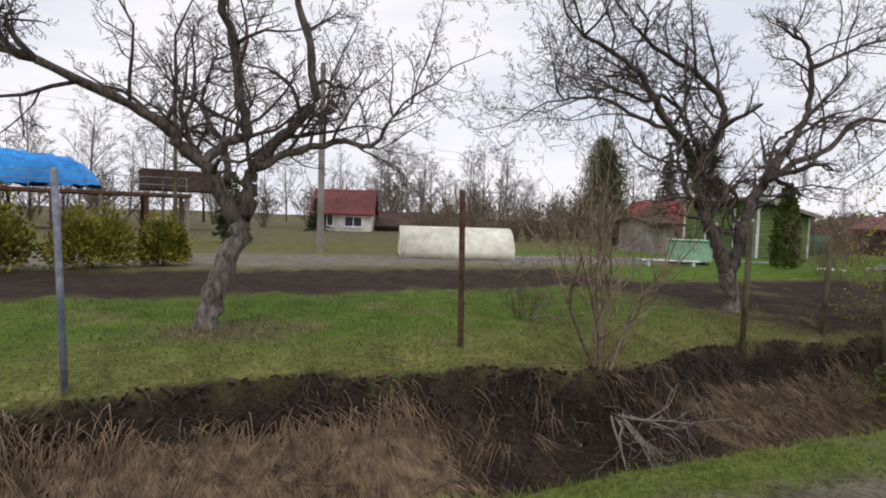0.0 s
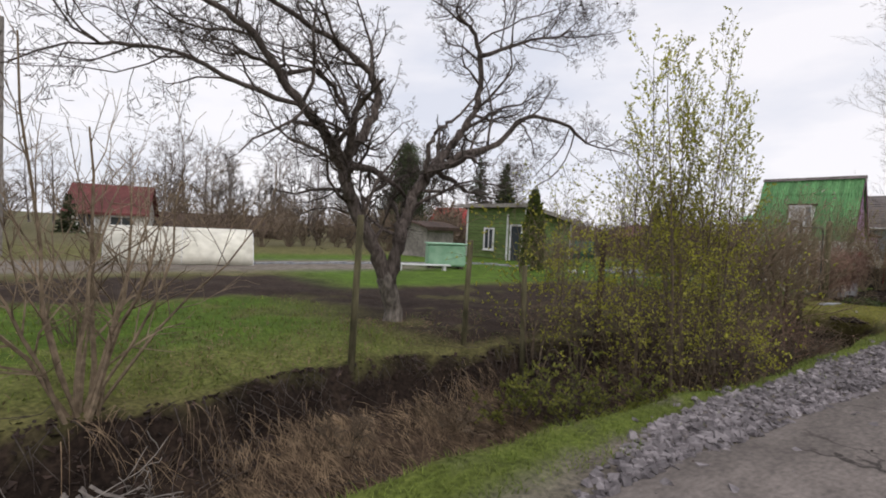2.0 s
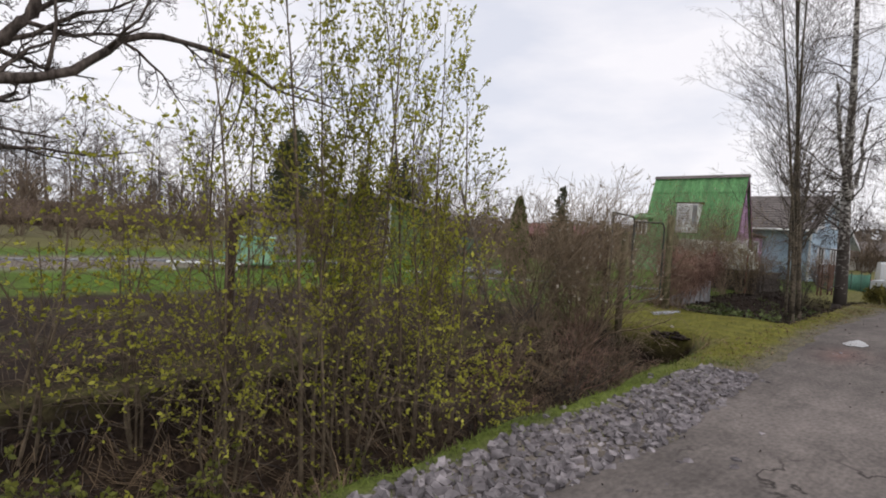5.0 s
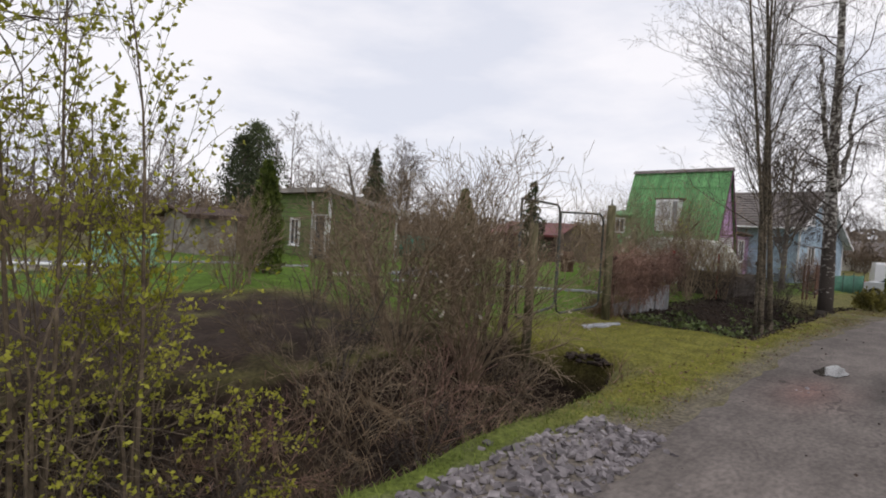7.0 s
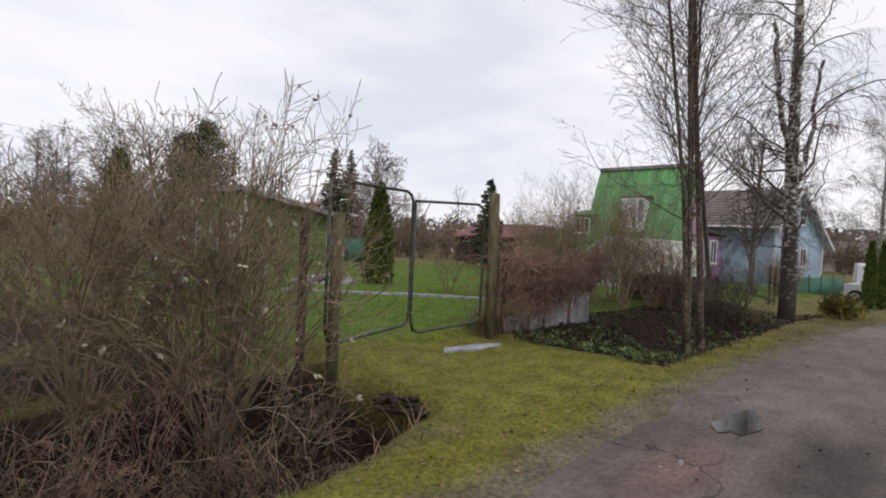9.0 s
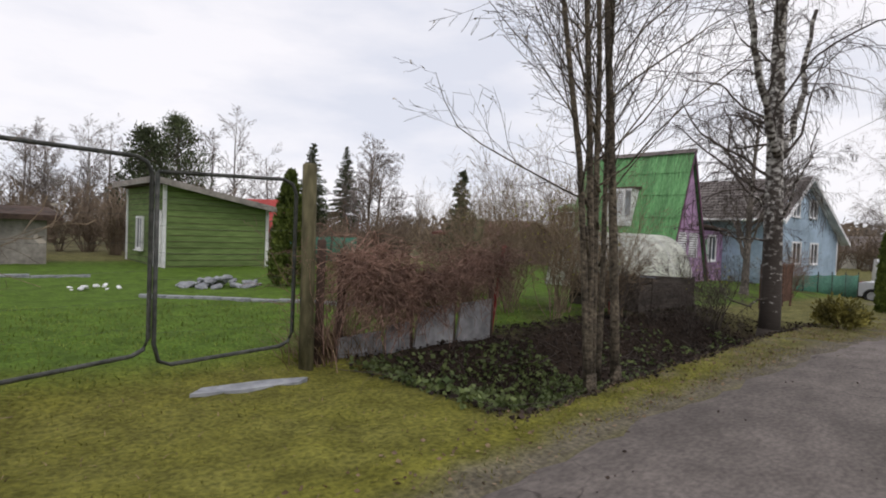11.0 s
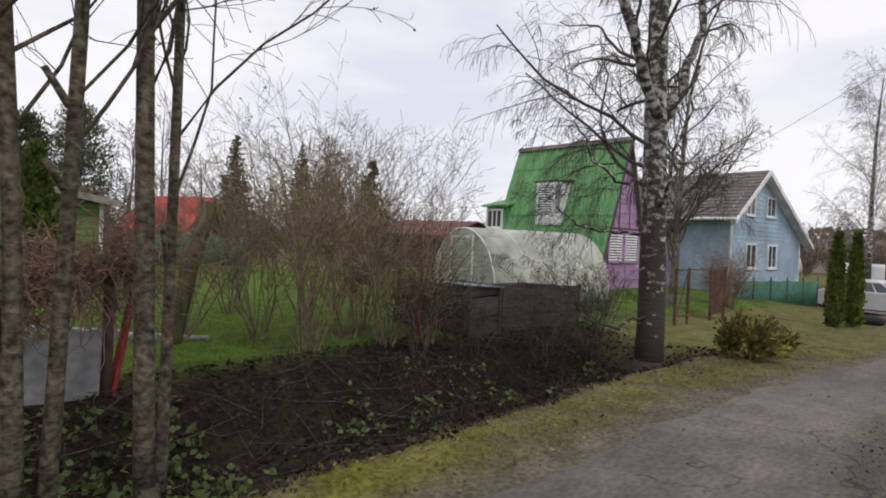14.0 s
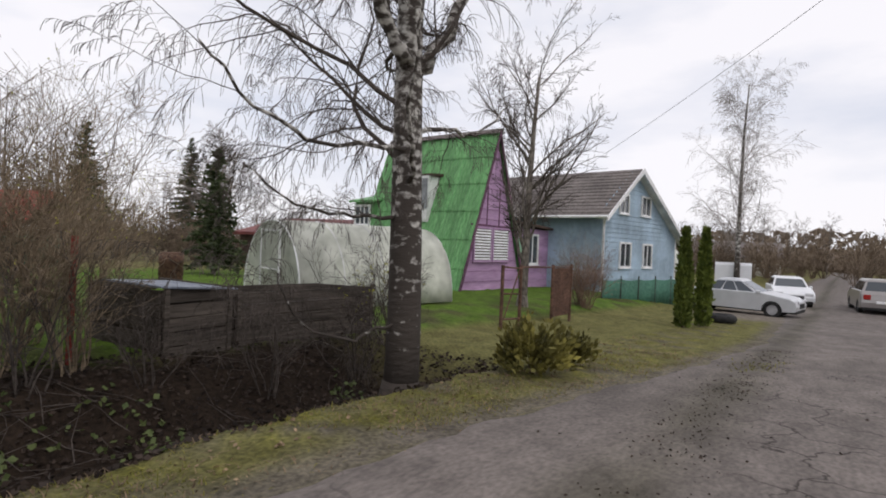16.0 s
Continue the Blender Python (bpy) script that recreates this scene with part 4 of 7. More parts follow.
# ---- trunks by the road ----
ALDER = [
    dict(seg=9, wig=0.018, up=0.02, taper=0.72, sides=9, n=27, ang=42, ratio=0.33, thin=0.33, short=0.35, **{"from": 0.25}),
    dict(seg=7, wig=0.13, up=0.06, taper=0.75, sides=4, n=9, ang=42, ratio=0.42, thin=0.5, **{"from": 0.18}),
    dict(seg=4, wig=0.15, up=0.04, taper=0.6, sides=3, n=5, ang=42, ratio=0.45, thin=0.7, **{"from": 0.2}),
    dict(seg=3, wig=0.16, up=0.03, taper=0.5, sides=3, n=0, ang=42, ratio=0.5, rmin=0.0026, **{"from": 0.2}),
]


def bare_tree(name, x, y, h, r, seed, label, bark, twig, sp, lean=(0, 0), tip=None, size=0.03, density=0.3, group="", category="tree", limbs=(), stubs=()):
    """limbs: (thickness, end thickness, guide points from the foot) of great side limbs; stubs: (height, turn, length) of sawn branches."""
    rng = random.Random(seed)
    t = thing(name, x, y, lie(x, y) - 0.05, label, category, group)
    w, tw, tips, lf = Shape(), Shape(), [], Shape()
    grow([w, tw, tw, tw] if bark is BIRCH else [w, w, tw, tw] if len(sp) > 3 else [w, tw, tw], rng, (0, 0, -0.1), (lean[0], lean[1], 1), h, r, 0, sp, tips)
    w.tube([(0, 0, -0.15), (0, 0, 0.1), (lean[0] * 0.3, lean[1] * 0.3, 0.35)], [r * 1.5, r * 1.25, r * 1.02], 10)
    for r0, r1, pts in limbs:
        out, rad = along(w, pts, r0, r1, 8, 4, rng, 0.03)
        k = len(out)
        for c in range(3, k, 2):
            side = Vector((rng.gauss(0, 1), rng.gauss(0, 1), rng.gauss(0, 0.5)))
            d = (out[c] - out[c - 1]).normalized() * 0.7 + side * 0.6
            grow([tw], rng, out[c], d, rng.uniform(0.7, 1.5), rad[c] * 0.35, 1, sp, tips)
    for z, turn, ln in stubs:
        a = radians(turn)
        p = Vector((lean[0] * z, lean[1] * z, z))
        d = Vector((math.cos(a) * 0.6, math.sin(a) * 0.6, 1)).normalized()
        w.tube([p, p + d * ln * 0.5, p + d * ln], [r * 0.5, r * 0.42, r * 0.38], 7)
    w.part("trunk", bark, t, smooth=True)
    tagged(tw.part("crown", twig, t), kind="stuff")
    if tip:
        for p, d in tips:
            if rng.random() < density:
                lf.leaf(p, Vector(d) + Vector((rng.gauss(0, 0.5), rng.gauss(0, 0.5), -0.3)), size * rng.uniform(0.7, 1.3), rng, 0.35)
        tagged(lf.part("bud_spray", tip, t), kind="stuff")
    return t


for i, (x, y, h, r, lean, stubs) in enumerate([(22.2, 2.9, 8.0, 0.041, (-0.05, 0.02), ((2.1, 160, 0.3), (1.6, 200, 0.35))), (22.2, 2.9, 8.5, 0.045, (0.005, 0.02), ((2.9, 150, 0.25),)),
                                               (22.3, 2.92, 8.5, 0.043, (0.035, 0.03), ((2.3, 170, 0.2), (1.9, 190, 0.16))), (22.74, 2.88, 9.0, 0.057, (0.02, 0.045), ()), (22.9, 3.2, 8.5, 0.037, (0.02, 0.04), ((1.7, 240, 0.3),))]):
    bare_tree("alder_tree", x, y, h, r, 80 + i, "slim grey-barked alder in a roadside clump with catkins", BARK_ALDER, TWIG, ALDER, lean, CATKIN, 0.03, 0.16, "alder clump by the road", stubs=stubs)
BIRCHES = [
    dict(seg=12, wig=0.02, up=0.05, taper=0.78, sides=14, n=26, ang=56, ratio=0.3, thin=0.2, short=0.5, **{"from": 0.22}),
    dict(seg=8, wig=0.2, up=0.02, taper=0.7, sides=5, n=10, ang=45, ratio=0.5, thin=0.5, **{"from": 0.12}),
    dict(seg=6, wig=0.15, up=-0.1, taper=0.7, sides=3, n=11, ang=45, ratio=0.5, thin=0.6, **{"from": 0.15}),
    dict(seg=5, wig=0.08, up=-0.4, taper=0.5, sides=3, n=0, ang=40, ratio=0.5, rmin=0.0023, **{"from": 0.2}),
]
bare_tree("birch_tree", 29.2, 3.08, 12.0, 0.2, 119, "old birch with black-scarred white bark and drooping twigs", BIRCH, TWIG, BIRCHES, (0.008, 0.0), limbs=[
    (0.085, 0.04, [(-0.1, 0, 3.75), (-0.45, 0.05, 4.2), (-0.9, 0.1, 4.9), (-1.3, 0.2, 5.9), (-1.5, 0.3, 7.2)]),
    (0.075, 0.04, [(0.1, 0, 3.75), (0.4, -0.05, 4.15), (0.8, -0.1, 4.8), (1.15, -0.1, 5.7), (1.35, -0.2, 7.0)]),
    (0.028, 0.009, [(-0.1, 0, 2.85), (-0.7, -0.05, 2.8), (-1.4, -0.15, 2.68), (-2.0, -0.2, 2.85), (-2.5, -0.2, 3.2)]),
    (0.028, 0.009, [(0.1, 0, 3.1), (0.6, -0.05, 3.2), (1.2, 0.1, 3.25), (1.8, 0.1, 3.55), (2.3, 0.15, 3.9)]),
    (0.024, 0.008, [(-0.1, 0.02, 2.1), (-0.5, 0.3, 2.12), (-1.0, 0.6, 2.2), (-1.5, 0.8, 2.55)]),
    (0.028, 0.009, [(-0.08, -0.1, 2.5), (-0.4, -0.35, 2.95), (-0.7, -0.6, 3.4), (-0.8, -0.8, 4.1)]),
    (0.02, 0.008, [(-0.12, 0.05, 0.95), (-0.5, 0.25, 0.82), (-0.95, 0.5, 0.98), (-1.2, 0.6, 1.5)]),
])
bare_tree("birch_tree", 58.0, 4.0, 12.0, 0.17, 93, "birch with white bark and drooping twigs beyond the parked cars", BIRCH, TWIG_GREY,
          [dict(BIRCHES[0], n=40, ang=36, ratio=0.36, sides=8, seg=8, **{"from": 0.2}), dict(BIRCHES[1], n=14, seg=5, sides=3, up=0.08), dict(BIRCHES[2], n=6, seg=4, rmin=0.006), dict(BIRCHES[3], seg=3, rmin=0.005)], (0.02, 0.0))
bare_tree("bare_tree", 37.3, 6.0, 6.2, 0.13, 95, "bare tree with upright branches before the lilac house", BARK_GREY, TWIG,
          [dict(ALDER[0], n=24, ang=42, ratio=0.5, thin=0.5, **{"from": 0.18}), dict(ALDER[1], n=10, up=0.1), dict(ALDER[2], n=6), dict(ALDER[3], rmin=0.005)], (0.02, 0))


# ---- houses ----
def window(parent, m, w, h, frame_mat=WHITE, mullions=1, name="window", depth=0.06):
    """A window in the plane x-z at pose m (local), with frame, sill and pane."""
    s = Shape()
    b = 0.09
    s.box(-w / 2 - b, -depth, -b, w / 2 + b, 0.02, 0, 0.008).box(-w / 2 - b, -depth, h, w / 2 + b, 0.02, h + b, 0.008)
    s.box(-w / 2 - b, -depth, 0, -w / 2, 0.02, h, 0.008).box(w / 2, -depth, 0, w / 2 + b, 0.02, h, 0.008)
    for k in range(mullions):
        x = -w / 2 + w * (k + 1) / (mullions + 1)
        s.box(x - 0.03, -depth * 0.7, 0, x + 0.03, 0.01, h, 0.006)
    ob = s.part(name, frame_mat, parent)
    ob.matrix_basis = m
    Shape().box(-w / 2, -0.012, 0, w / 2, 0.0, h).part("pane", GLASS, ob)
    Shape().box(-w / 2 - b - 0.03, -depth - 0.05, -b - 0.03, w / 2 + b + 0.03, 0.0, -b, 0.008).part("sill", frame_mat, ob)
    return ob


def wavy_slope(a, b, c, d, waves, depth, rise=0.0):
    """A corrugated sheet between the lines a-b (eave) and d-c (ridge)."""
    rows = 1
    s = Shape()
    a, b, c, d = (Vector(p) for p in (a, b, c, d))
    nrm = (b - a).cross(d - a).normalized()
    nu = waves * 6
    for r in range(rows):
        k = len(s.v)
        for e, lift in ((0.0, 0.03 + rise), (1.0, rise)):
            p, q = a.lerp(d, e), b.lerp(c, e)
            for i in range(nu + 1):
                s.v.append(tuple(p.lerp(q, i / nu) + nrm * (lift + depth * math.cos(2 * math.pi * waves * i / nu))))
        n = nu + 1
        for i in range(nu):
            s.f.append((k + i, k + i + 1, k + n + i + 1, k + n + i))
    return s


def louvre(parent, m, w, h, slats, frame_mat, slat_mat):
    s = Shape().box(-w / 2 - 0.07, -0.06, -0.07, w / 2 + 0.07, 0.02, 0, 0.006).box(-w / 2 - 0.07, -0.06, h, w / 2 + 0.07, 0.02, h + 0.07, 0.006)
    s.box(-w / 2 - 0.07, -0.06, 0, -w / 2, 0.02, h, 0.006).box(w / 2, -0.06, 0, w / 2 + 0.07, 0.02, h, 0.006)
    ob = s.part("shutter", frame_mat, parent)
    ob.matrix_basis = m
    Shape().box(-w / 2, -0.005, 0, w / 2, 0.005, h).part("backing", DARK_WOOD, ob)
    for k in range(slats):
        z = h * (k + 0.5) / slats
        Shape().prism([(-0.05, z - 0.3 * h / slats), (-0.038, z - 0.3 * h / slats), (-0.012, z + 0.3 * h / slats), (-0.024, z + 0.3 * h / slats)], -w / 2, w / 2, "x").part("slat", slat_mat, ob)
    return ob


def a_frame_house():
    x, y, z0 = 41.85, 9.8, -0.6
    t = thing("a_frame_house", x, y, 0, "steep A-frame summer house with green wavy roof and lilac gable", "house")
    top, deep = 5.72, 5.15
    hw = 2.42
    slope = hw / (top - z0)
    Shape().prism([(-hw + 0.06, z0), (hw - 0.06, z0), (0, top - 0.12)], 0.0, deep).part("wall", PURPLE, t)
    for k in range(15):
        z = z0 + 0.3 + k * 0.38
        w = (top - 0.2 - z) * slope
        if w > 0.1:
            Shape().box(-w, -0.012, z - 0.006, w, 0.004, z + 0.006).part("board_joint", PURPLE_DARK, t)
    e = 0.16
    for sgn in (-1, 1):
        a, b, c, d = (sgn * hw, -e, z0 + 0.1), (sgn * hw, deep + e, z0 + 0.1), (0, deep + e, top), (0, -e, top)
        if sgn > 0:
            a, b, c, d = b, a, d, c
        roof = new("roof")
        roof.parent = t
        tagged(roof, "green corrugated roof sheets")
        b, a, d, c = (Vector(q) for q in (b, a, d, c))
        for r in range(6):
            for k in range(5):
                def at(u, v):
                    return b.lerp(a, u).lerp(c.lerp(d, u), v)
                u0, u1, v0, v1 = k / 5, (k + 1) / 5 + (0.006 if k < 4 else 0), r / 6, min((r + 1.06) / 6, 1)
                wavy_slope(at(u0, v0), at(u1, v0), at(u1, v1), at(u0, v1), 7, 0.022, 0.004 * (k % 2)).part("roof_sheet", GREEN_ROOF, roof)
        s = Shape()
        s.prism([(sgn * (hw + 0.02), z0 + 0.1), (sgn * (hw - 0.12), z0 + 0.1), (0, top - 0.22), (0, top + 0.03)], -e - 0.02, -e + 0.03)
        s.part("bargeboard", PURPLE_DARK, t)
    Shape().prism([(-0.16, top - 0.12), (0, top + 0.07), (0.16, top - 0.12), (0, top + 0.02)], -e - 0.05, deep + e + 0.05).part("ridge_cap", GREY_ROOF, t)
    # roof window with shutters in the near slope
    d = Shape()
    face = lambda z: -(top - z) * slope
    d.prism([(face(3.98) - 0.02, 3.98), (face(3.98) - 0.75, 3.95), (face(3.98) - 0.75, 4.03), (face(3.98) + 0.05, 4.1)], 1.95, 3.4)
    d.part("dormer_roof", DARK_WOOD, t)
    Shape().prism([(face(2.2), 2.2), (face(2.2) - 0.1, 2.2), (face(2.2) - 0.1, 3.95), (face(3.95), 3.95)], 2.05, 3.28).part("dormer", WHITE, t)
    louvre(t, pose(face(2.2) - 0.11, 2.8, 2.75, 0, 0, -90), 0.72, 1.08, 11, WHITE, WHITE)
    Shape().box(face(2.2) - 0.135, 2.07, 2.7, face(2.2) - 0.105, 2.32, 3.85, 0.006).part("shutter_panel", CONCRETE, t)
    Shape().box(face(2.2) - 0.13, 2.07, 2.25, face(2.2) - 0.105, 3.25, 2.6, 0.006).part("lower_panel", WHITE, t)
    # gable shutters
    for cx in (-0.85, 0.42):
        louvre(t, pose(cx + 0.1, -0.02, 0.86, 0, 0, 0), 1.08, 1.15, 11, PURPLE, WHITE)
    Shape().box(-hw * 0.62, -0.03, 2.1, hw * 0.62, 0.0, 2.17).part("batten", PURPLE_DARK, t)
    for bx in (-0.5, 0.35):
        Shape().box(bx, -0.025, 2.17, bx + 0.04, 0.0, 3.6).part("batten", PURPLE_DARK, t)
    # side dormer beyond
    Shape().box(-1.4, 4.9, 1.1, -0.2, 6.0, 3.0, 0.01).part("side_dormer", GREEN_ROOF, t)
    Shape().prism([(-1.6, 2.98), (-1.6, 3.06), (-0.1, 3.4), (-0.1, 3.3)], 4.75, 6.15).part("side_dormer_roof", GREEN_ROOF, t)
    window(t, pose(-1.42, 5.5, 2.1, 0, 0, -90), 0.75, 0.7, WHITE, 2)
    # annex
    Shape().box(1.4, 0.25, z0, 5.2, 3.4, 2.2, 0.01).part("annex_wall", PURPLE, t)
    Shape().prism([(0.9, 2.42), (0.9, 2.52), (5.5, 2.3), (5.5, 2.2)], 0.0, 3.7).part("annex_roof", DARK_WOOD, t)
    window(t, pose(3.6, 0.24, 0.75), 0.9, 1.15, WHITE, 1)
    Shape().box(2.1, 0.2, z0 + 0.1, 2.95, 0.24, 1.75, 0.006).part("door", MINT, t)
    Shape().box(-hw, -0.08, z0 - 0.4, hw + 2.8, 3.4, z0 + 0.12, 0.01).part("plinth", CONCRETE, t)


def blue_house():
    t = thing("blue_house", 46.8, 7.45, 0, "pale blue boarded house with grey tiled roof and white trim", "house", rz=-5)
    w, ax, az, el, er, zb, deep = 8.85, 3.0, 5.2, 3.1, 2.05, -0.9, 7.5
    Shape().prism([(0, zb), (w, zb), (w, er + 0.15), (ax, az - 0.15), (0, el)], 0, deep).part("wall", BLUE_WALL, t)
    k, z = 0, -0.05
    while z < az - 0.3:
        x0 = 0 if z < el else (z - el) / (az - 0.15 - el) * ax
        x1 = w if z < er else w - (z - er - 0.15) / (az - er - 0.3) * (w - ax)
        Shape().prism([(-0.03, z), (-0.012, z + 0.2), (0.001, z + 0.2), (0.001, z)], x0, max(x1, x0 + 0.1), "x").part("board", BLUE_WALL, t)
        if z < el - 0.2:
            Shape().prism([(-0.03, z), (-0.012, z + 0.2), (0.001, z + 0.2), (0.001, z)], 0, deep, "y").part("board", BLUE_WALL, t)
        z += 0.205
    e = 0.45
    for (x0, z0), (x1, z1) in (((-0.55, el - 0.33), (ax, az)), ((w + 0.75, er - 0.22), (ax, az))):
        roof = new("roof")
        roof.parent = t
        tagged(roof, "grey-brown tiled roof")
        rows = 14
        for r in range(rows):
            f0, f1 = r / rows, (r + 1.1) / rows
            p0, p1 = (x0 + (x1 - x0) * f0, z0 + (z1 - z0) * f0 + 0.06), (x0 + (x1 - x0) * min(f1, 1), z0 + (z1 - z0) * min(f1, 1) + 0.02)
            Shape().prism([p0, p1, (p1[0], p1[1] - 0.05), (p0[0], p0[1] - 0.05)], -e, deep + e).part("tile_course", GREY_ROOF, roof)
        Shape().prism([(x0, z0 + 0.05), (x1, z1 + 0.05), (x1, z1 - 0.2), (x0, z0 - 0.15)], -e - 0.03, -e + 0.02).part("bargeboard", WHITE, t)
        Shape().prism([(x0, z0 - 0.03), (x1, z1 - 0.03), (x1, z1 - 0.06), (x0, z0 - 0.06)], -e + 0.02, 0).part("soffit", WHITE, t)
    Shape().tube([(-0.6, -e, el - 0.3), (-0.6, deep + e, el - 0.3)], [0.06, 0.06], 8).part("gutter", WHITE, t)
    Shape().tube([(-0.55, -0.4, el - 0.3), (-0.1, -0.1, el - 0.55), (-0.06, -0.08, zb + 0.2)], [0.045] * 3, 8).part("downpipe", WHITE, t)
    Shape().box(-0.04, -0.05, zb, 0.1, 0.0, el, 0.005).part("corner_board", WHITE, t)
    Shape().box(w - 0.1, -0.05, zb, w + 0.04, 0.0, er + 0.1, 0.005).part("corner_board", WHITE, t)
    Shape().box(-0.05, -0.06, -0.14, w + 0.05, 0.0, -0.05, 0.005).part("water_board", WHITE, t)
    for x, z, ww, hh in ((2.25, 0.74, 1.08, 1.0), (4.85, 0.73, 1.0, 1.0), (1.95, 3.15, 0.85, 0.75), (4.45, 3.2, 1.0, 0.8)):
        window(t, pose(x, -0.03, z), ww, hh, WHITE, 1)
    window(t, pose(-0.03, 3.4, 0.7, 0, 0, -90), 1.0, 1.1, WHITE, 1)
    Shape().box(0, -0.02, zb - 0.4, w, deep, zb + 0.1, 0.01).part("plinth", CONCRETE, t)


a_frame_house()
blue_house()


def gable_house(name, x, y, rz, w, d, wall_h, roof_h, label, wall_m, roof_m, z=None, over=0.3, holes=(), category="house", gable_m=None):
    """Ridge along local x; walls w by d; holes: (side, position, z, width, height)."""
    z = lie(x, y) if z is None else z
    t = thing(name, x, y, z, label, category, rz=rz)
    Shape().box(-w / 2, -d / 2, -0.3, w / 2, d / 2, wall_h, 0.01).part("wall", wall_m, t)
    Shape().prism([(-d / 2, wall_h), (d / 2, wall_h), (0, wall_h + roof_h)], -w / 2 + 0.01, w / 2 - 0.01, "x").part("gable", gable_m or wall_m, t)
    for sgn in (-1, 1):
        k = over / (d / 2)
        y1, z1 = sgn * (d / 2 + over), wall_h - roof_h * k
        s = Shape().prism([(y1, z1 + 0.08), (0, wall_h + roof_h + 0.1), (0, wall_h + roof_h + 0.02), (y1, z1)], -w / 2 - over, w / 2 + over, "x")
        s.part("roof", roof_m, t)
        Shape().box(-w / 2 - over - 0.02, min(y1, y1 + 0.03 * sgn), z1 - 0.06, w / 2 + over + 0.02, max(y1, y1 + 0.03 * sgn), z1 + 0.1).part("eaves_board", roof_m, t)
    for side, pos, hz, hw2, hh in holes:
        m = {"s": pose(pos, -d / 2 - 0.01, hz), "w": pose(-w / 2 - 0.01, pos, hz, 0, 0, -90), "e": pose(w / 2 + 0.01, pos, hz, 0, 0, 90)}[side]
        window(t, m, hw2, hh, WHITE, 1)
    return t




def garden_house():
    t = thing("garden_house", 22.4, 18.2, 0, "moss-green boarded garden house with sloping dark roof and white trim", "house")
    w, d, hi, lo = 3.4, 4.4, 2.72, 2.1
    Shape().prism([(0, -0.3), (w, -0.3), (w, lo), (0, hi)], 0, d).part("wall", SHED_GREEN, t)
    for k in range(13):
        z = 0.1 + k * 0.2
        x1 = w if z < lo else w * (hi - z) / (hi - lo)
        Shape().box(0.1, -0.012, z, max(x1 - 0.05, 0.2), 0.004, z + 0.014).part("board_joint", DARK_WOOD, t)
        if z < hi - 0.15:
            Shape().box(-0.012, 0.05, z, 0.004, d - 0.05, z + 0.014).part("board_joint", DARK_WOOD, t)
    e, k = 0.4, (hi - lo) / w
    Shape().prism([(-e, hi + e * k + 0.02), (w + e, lo - e * k + 0.02), (w + e, lo - e * k + 0.12), (-e, hi + e * k + 0.12)], -e, d + e).part("roof", DARK_WOOD, t)
    Shape().prism([(-e, hi + e * k - 0.06), (w + e, lo - e * k - 0.06), (w + e, lo - e * k + 0.13), (-e, hi + e * k + 0.13)], -e - 0.03, -e).part("fascia", CONCRETE_POLE, t)
    Shape().box(-e - 0.03, -e, hi + e * k - 0.06, -e, d + e, hi + e * k + 0.13).part("fascia", CONCRETE_POLE, t)
    for x, y, z in ((-0.05, -0.05, hi), (w - 0.05, -0.05, lo), (-0.05, d - 0.05, hi), (-0.05, 1.2, hi - 0.3)):
        Shape().box(x, y, -0.1, x + 0.1, y + 0.1, z - 0.02, 0.005).part("corner_trim", WHITE, t)
    window(t, pose(-0.02, 2.6, 0.6, 0, 0, -90), 0.6, 1.0, WHITE, 1)
    window(t, pose(-0.02, 0.6, 0.05, 0, 0, -90), 0.7, 1.75, WHITE, 0)


garden_house()
gable_house("cottage", 8.0, 45.0, -18, 4.6, 4.0, 1.95, 1.75, "small cream cottage with maroon metal roof", PLASTER, MAROON_ROOF, z=-0.2, holes=(("s", 0.9, 0.8, 1.3, 0.7), ("s", -1.2, 0.8, 0.9, 0.9)))
gable_house("long_barn", 15.5, 47.0, -10, 9.0, 5.0, 0.9, 1.1, "long low barn with dark brown roof behind the gardens", DARK_WOOD, DARK_WOOD, z=-0.2, category="barn")
gable_house("red_roof_house", 34.4, 37.2, -62, 4.6, 4.4, 1.5, 1.9, "house with bright red metal roof and brown gable", PLASTER, RED_ROOF, z=0.0, gable_m=DARK_WOOD, over=0.5)
gable_house("brown_shed", 46.0, 24.5, -75, 5.0, 8.0, 1.9, 0.9, "brown wooden garden shed with maroon roof", DARK_WOOD, MAROON_ROOF, z=-0.3, category="shed")
gable_house("far_house", 92.0, 9.0, -80, 8.0, 7.0, 2.6, 1.6, "low pale house beyond the parking place", PLASTER, GREY_ROOF, z=-1.2)
gable_house("grey_shed", 18.6, 21.2, 10, 1.9, 1.8, 1.45, 0.2, "small grey garden shed with flat roof", CONCRETE_POLE, DARK_WOOD, z=0.1, category="shed")


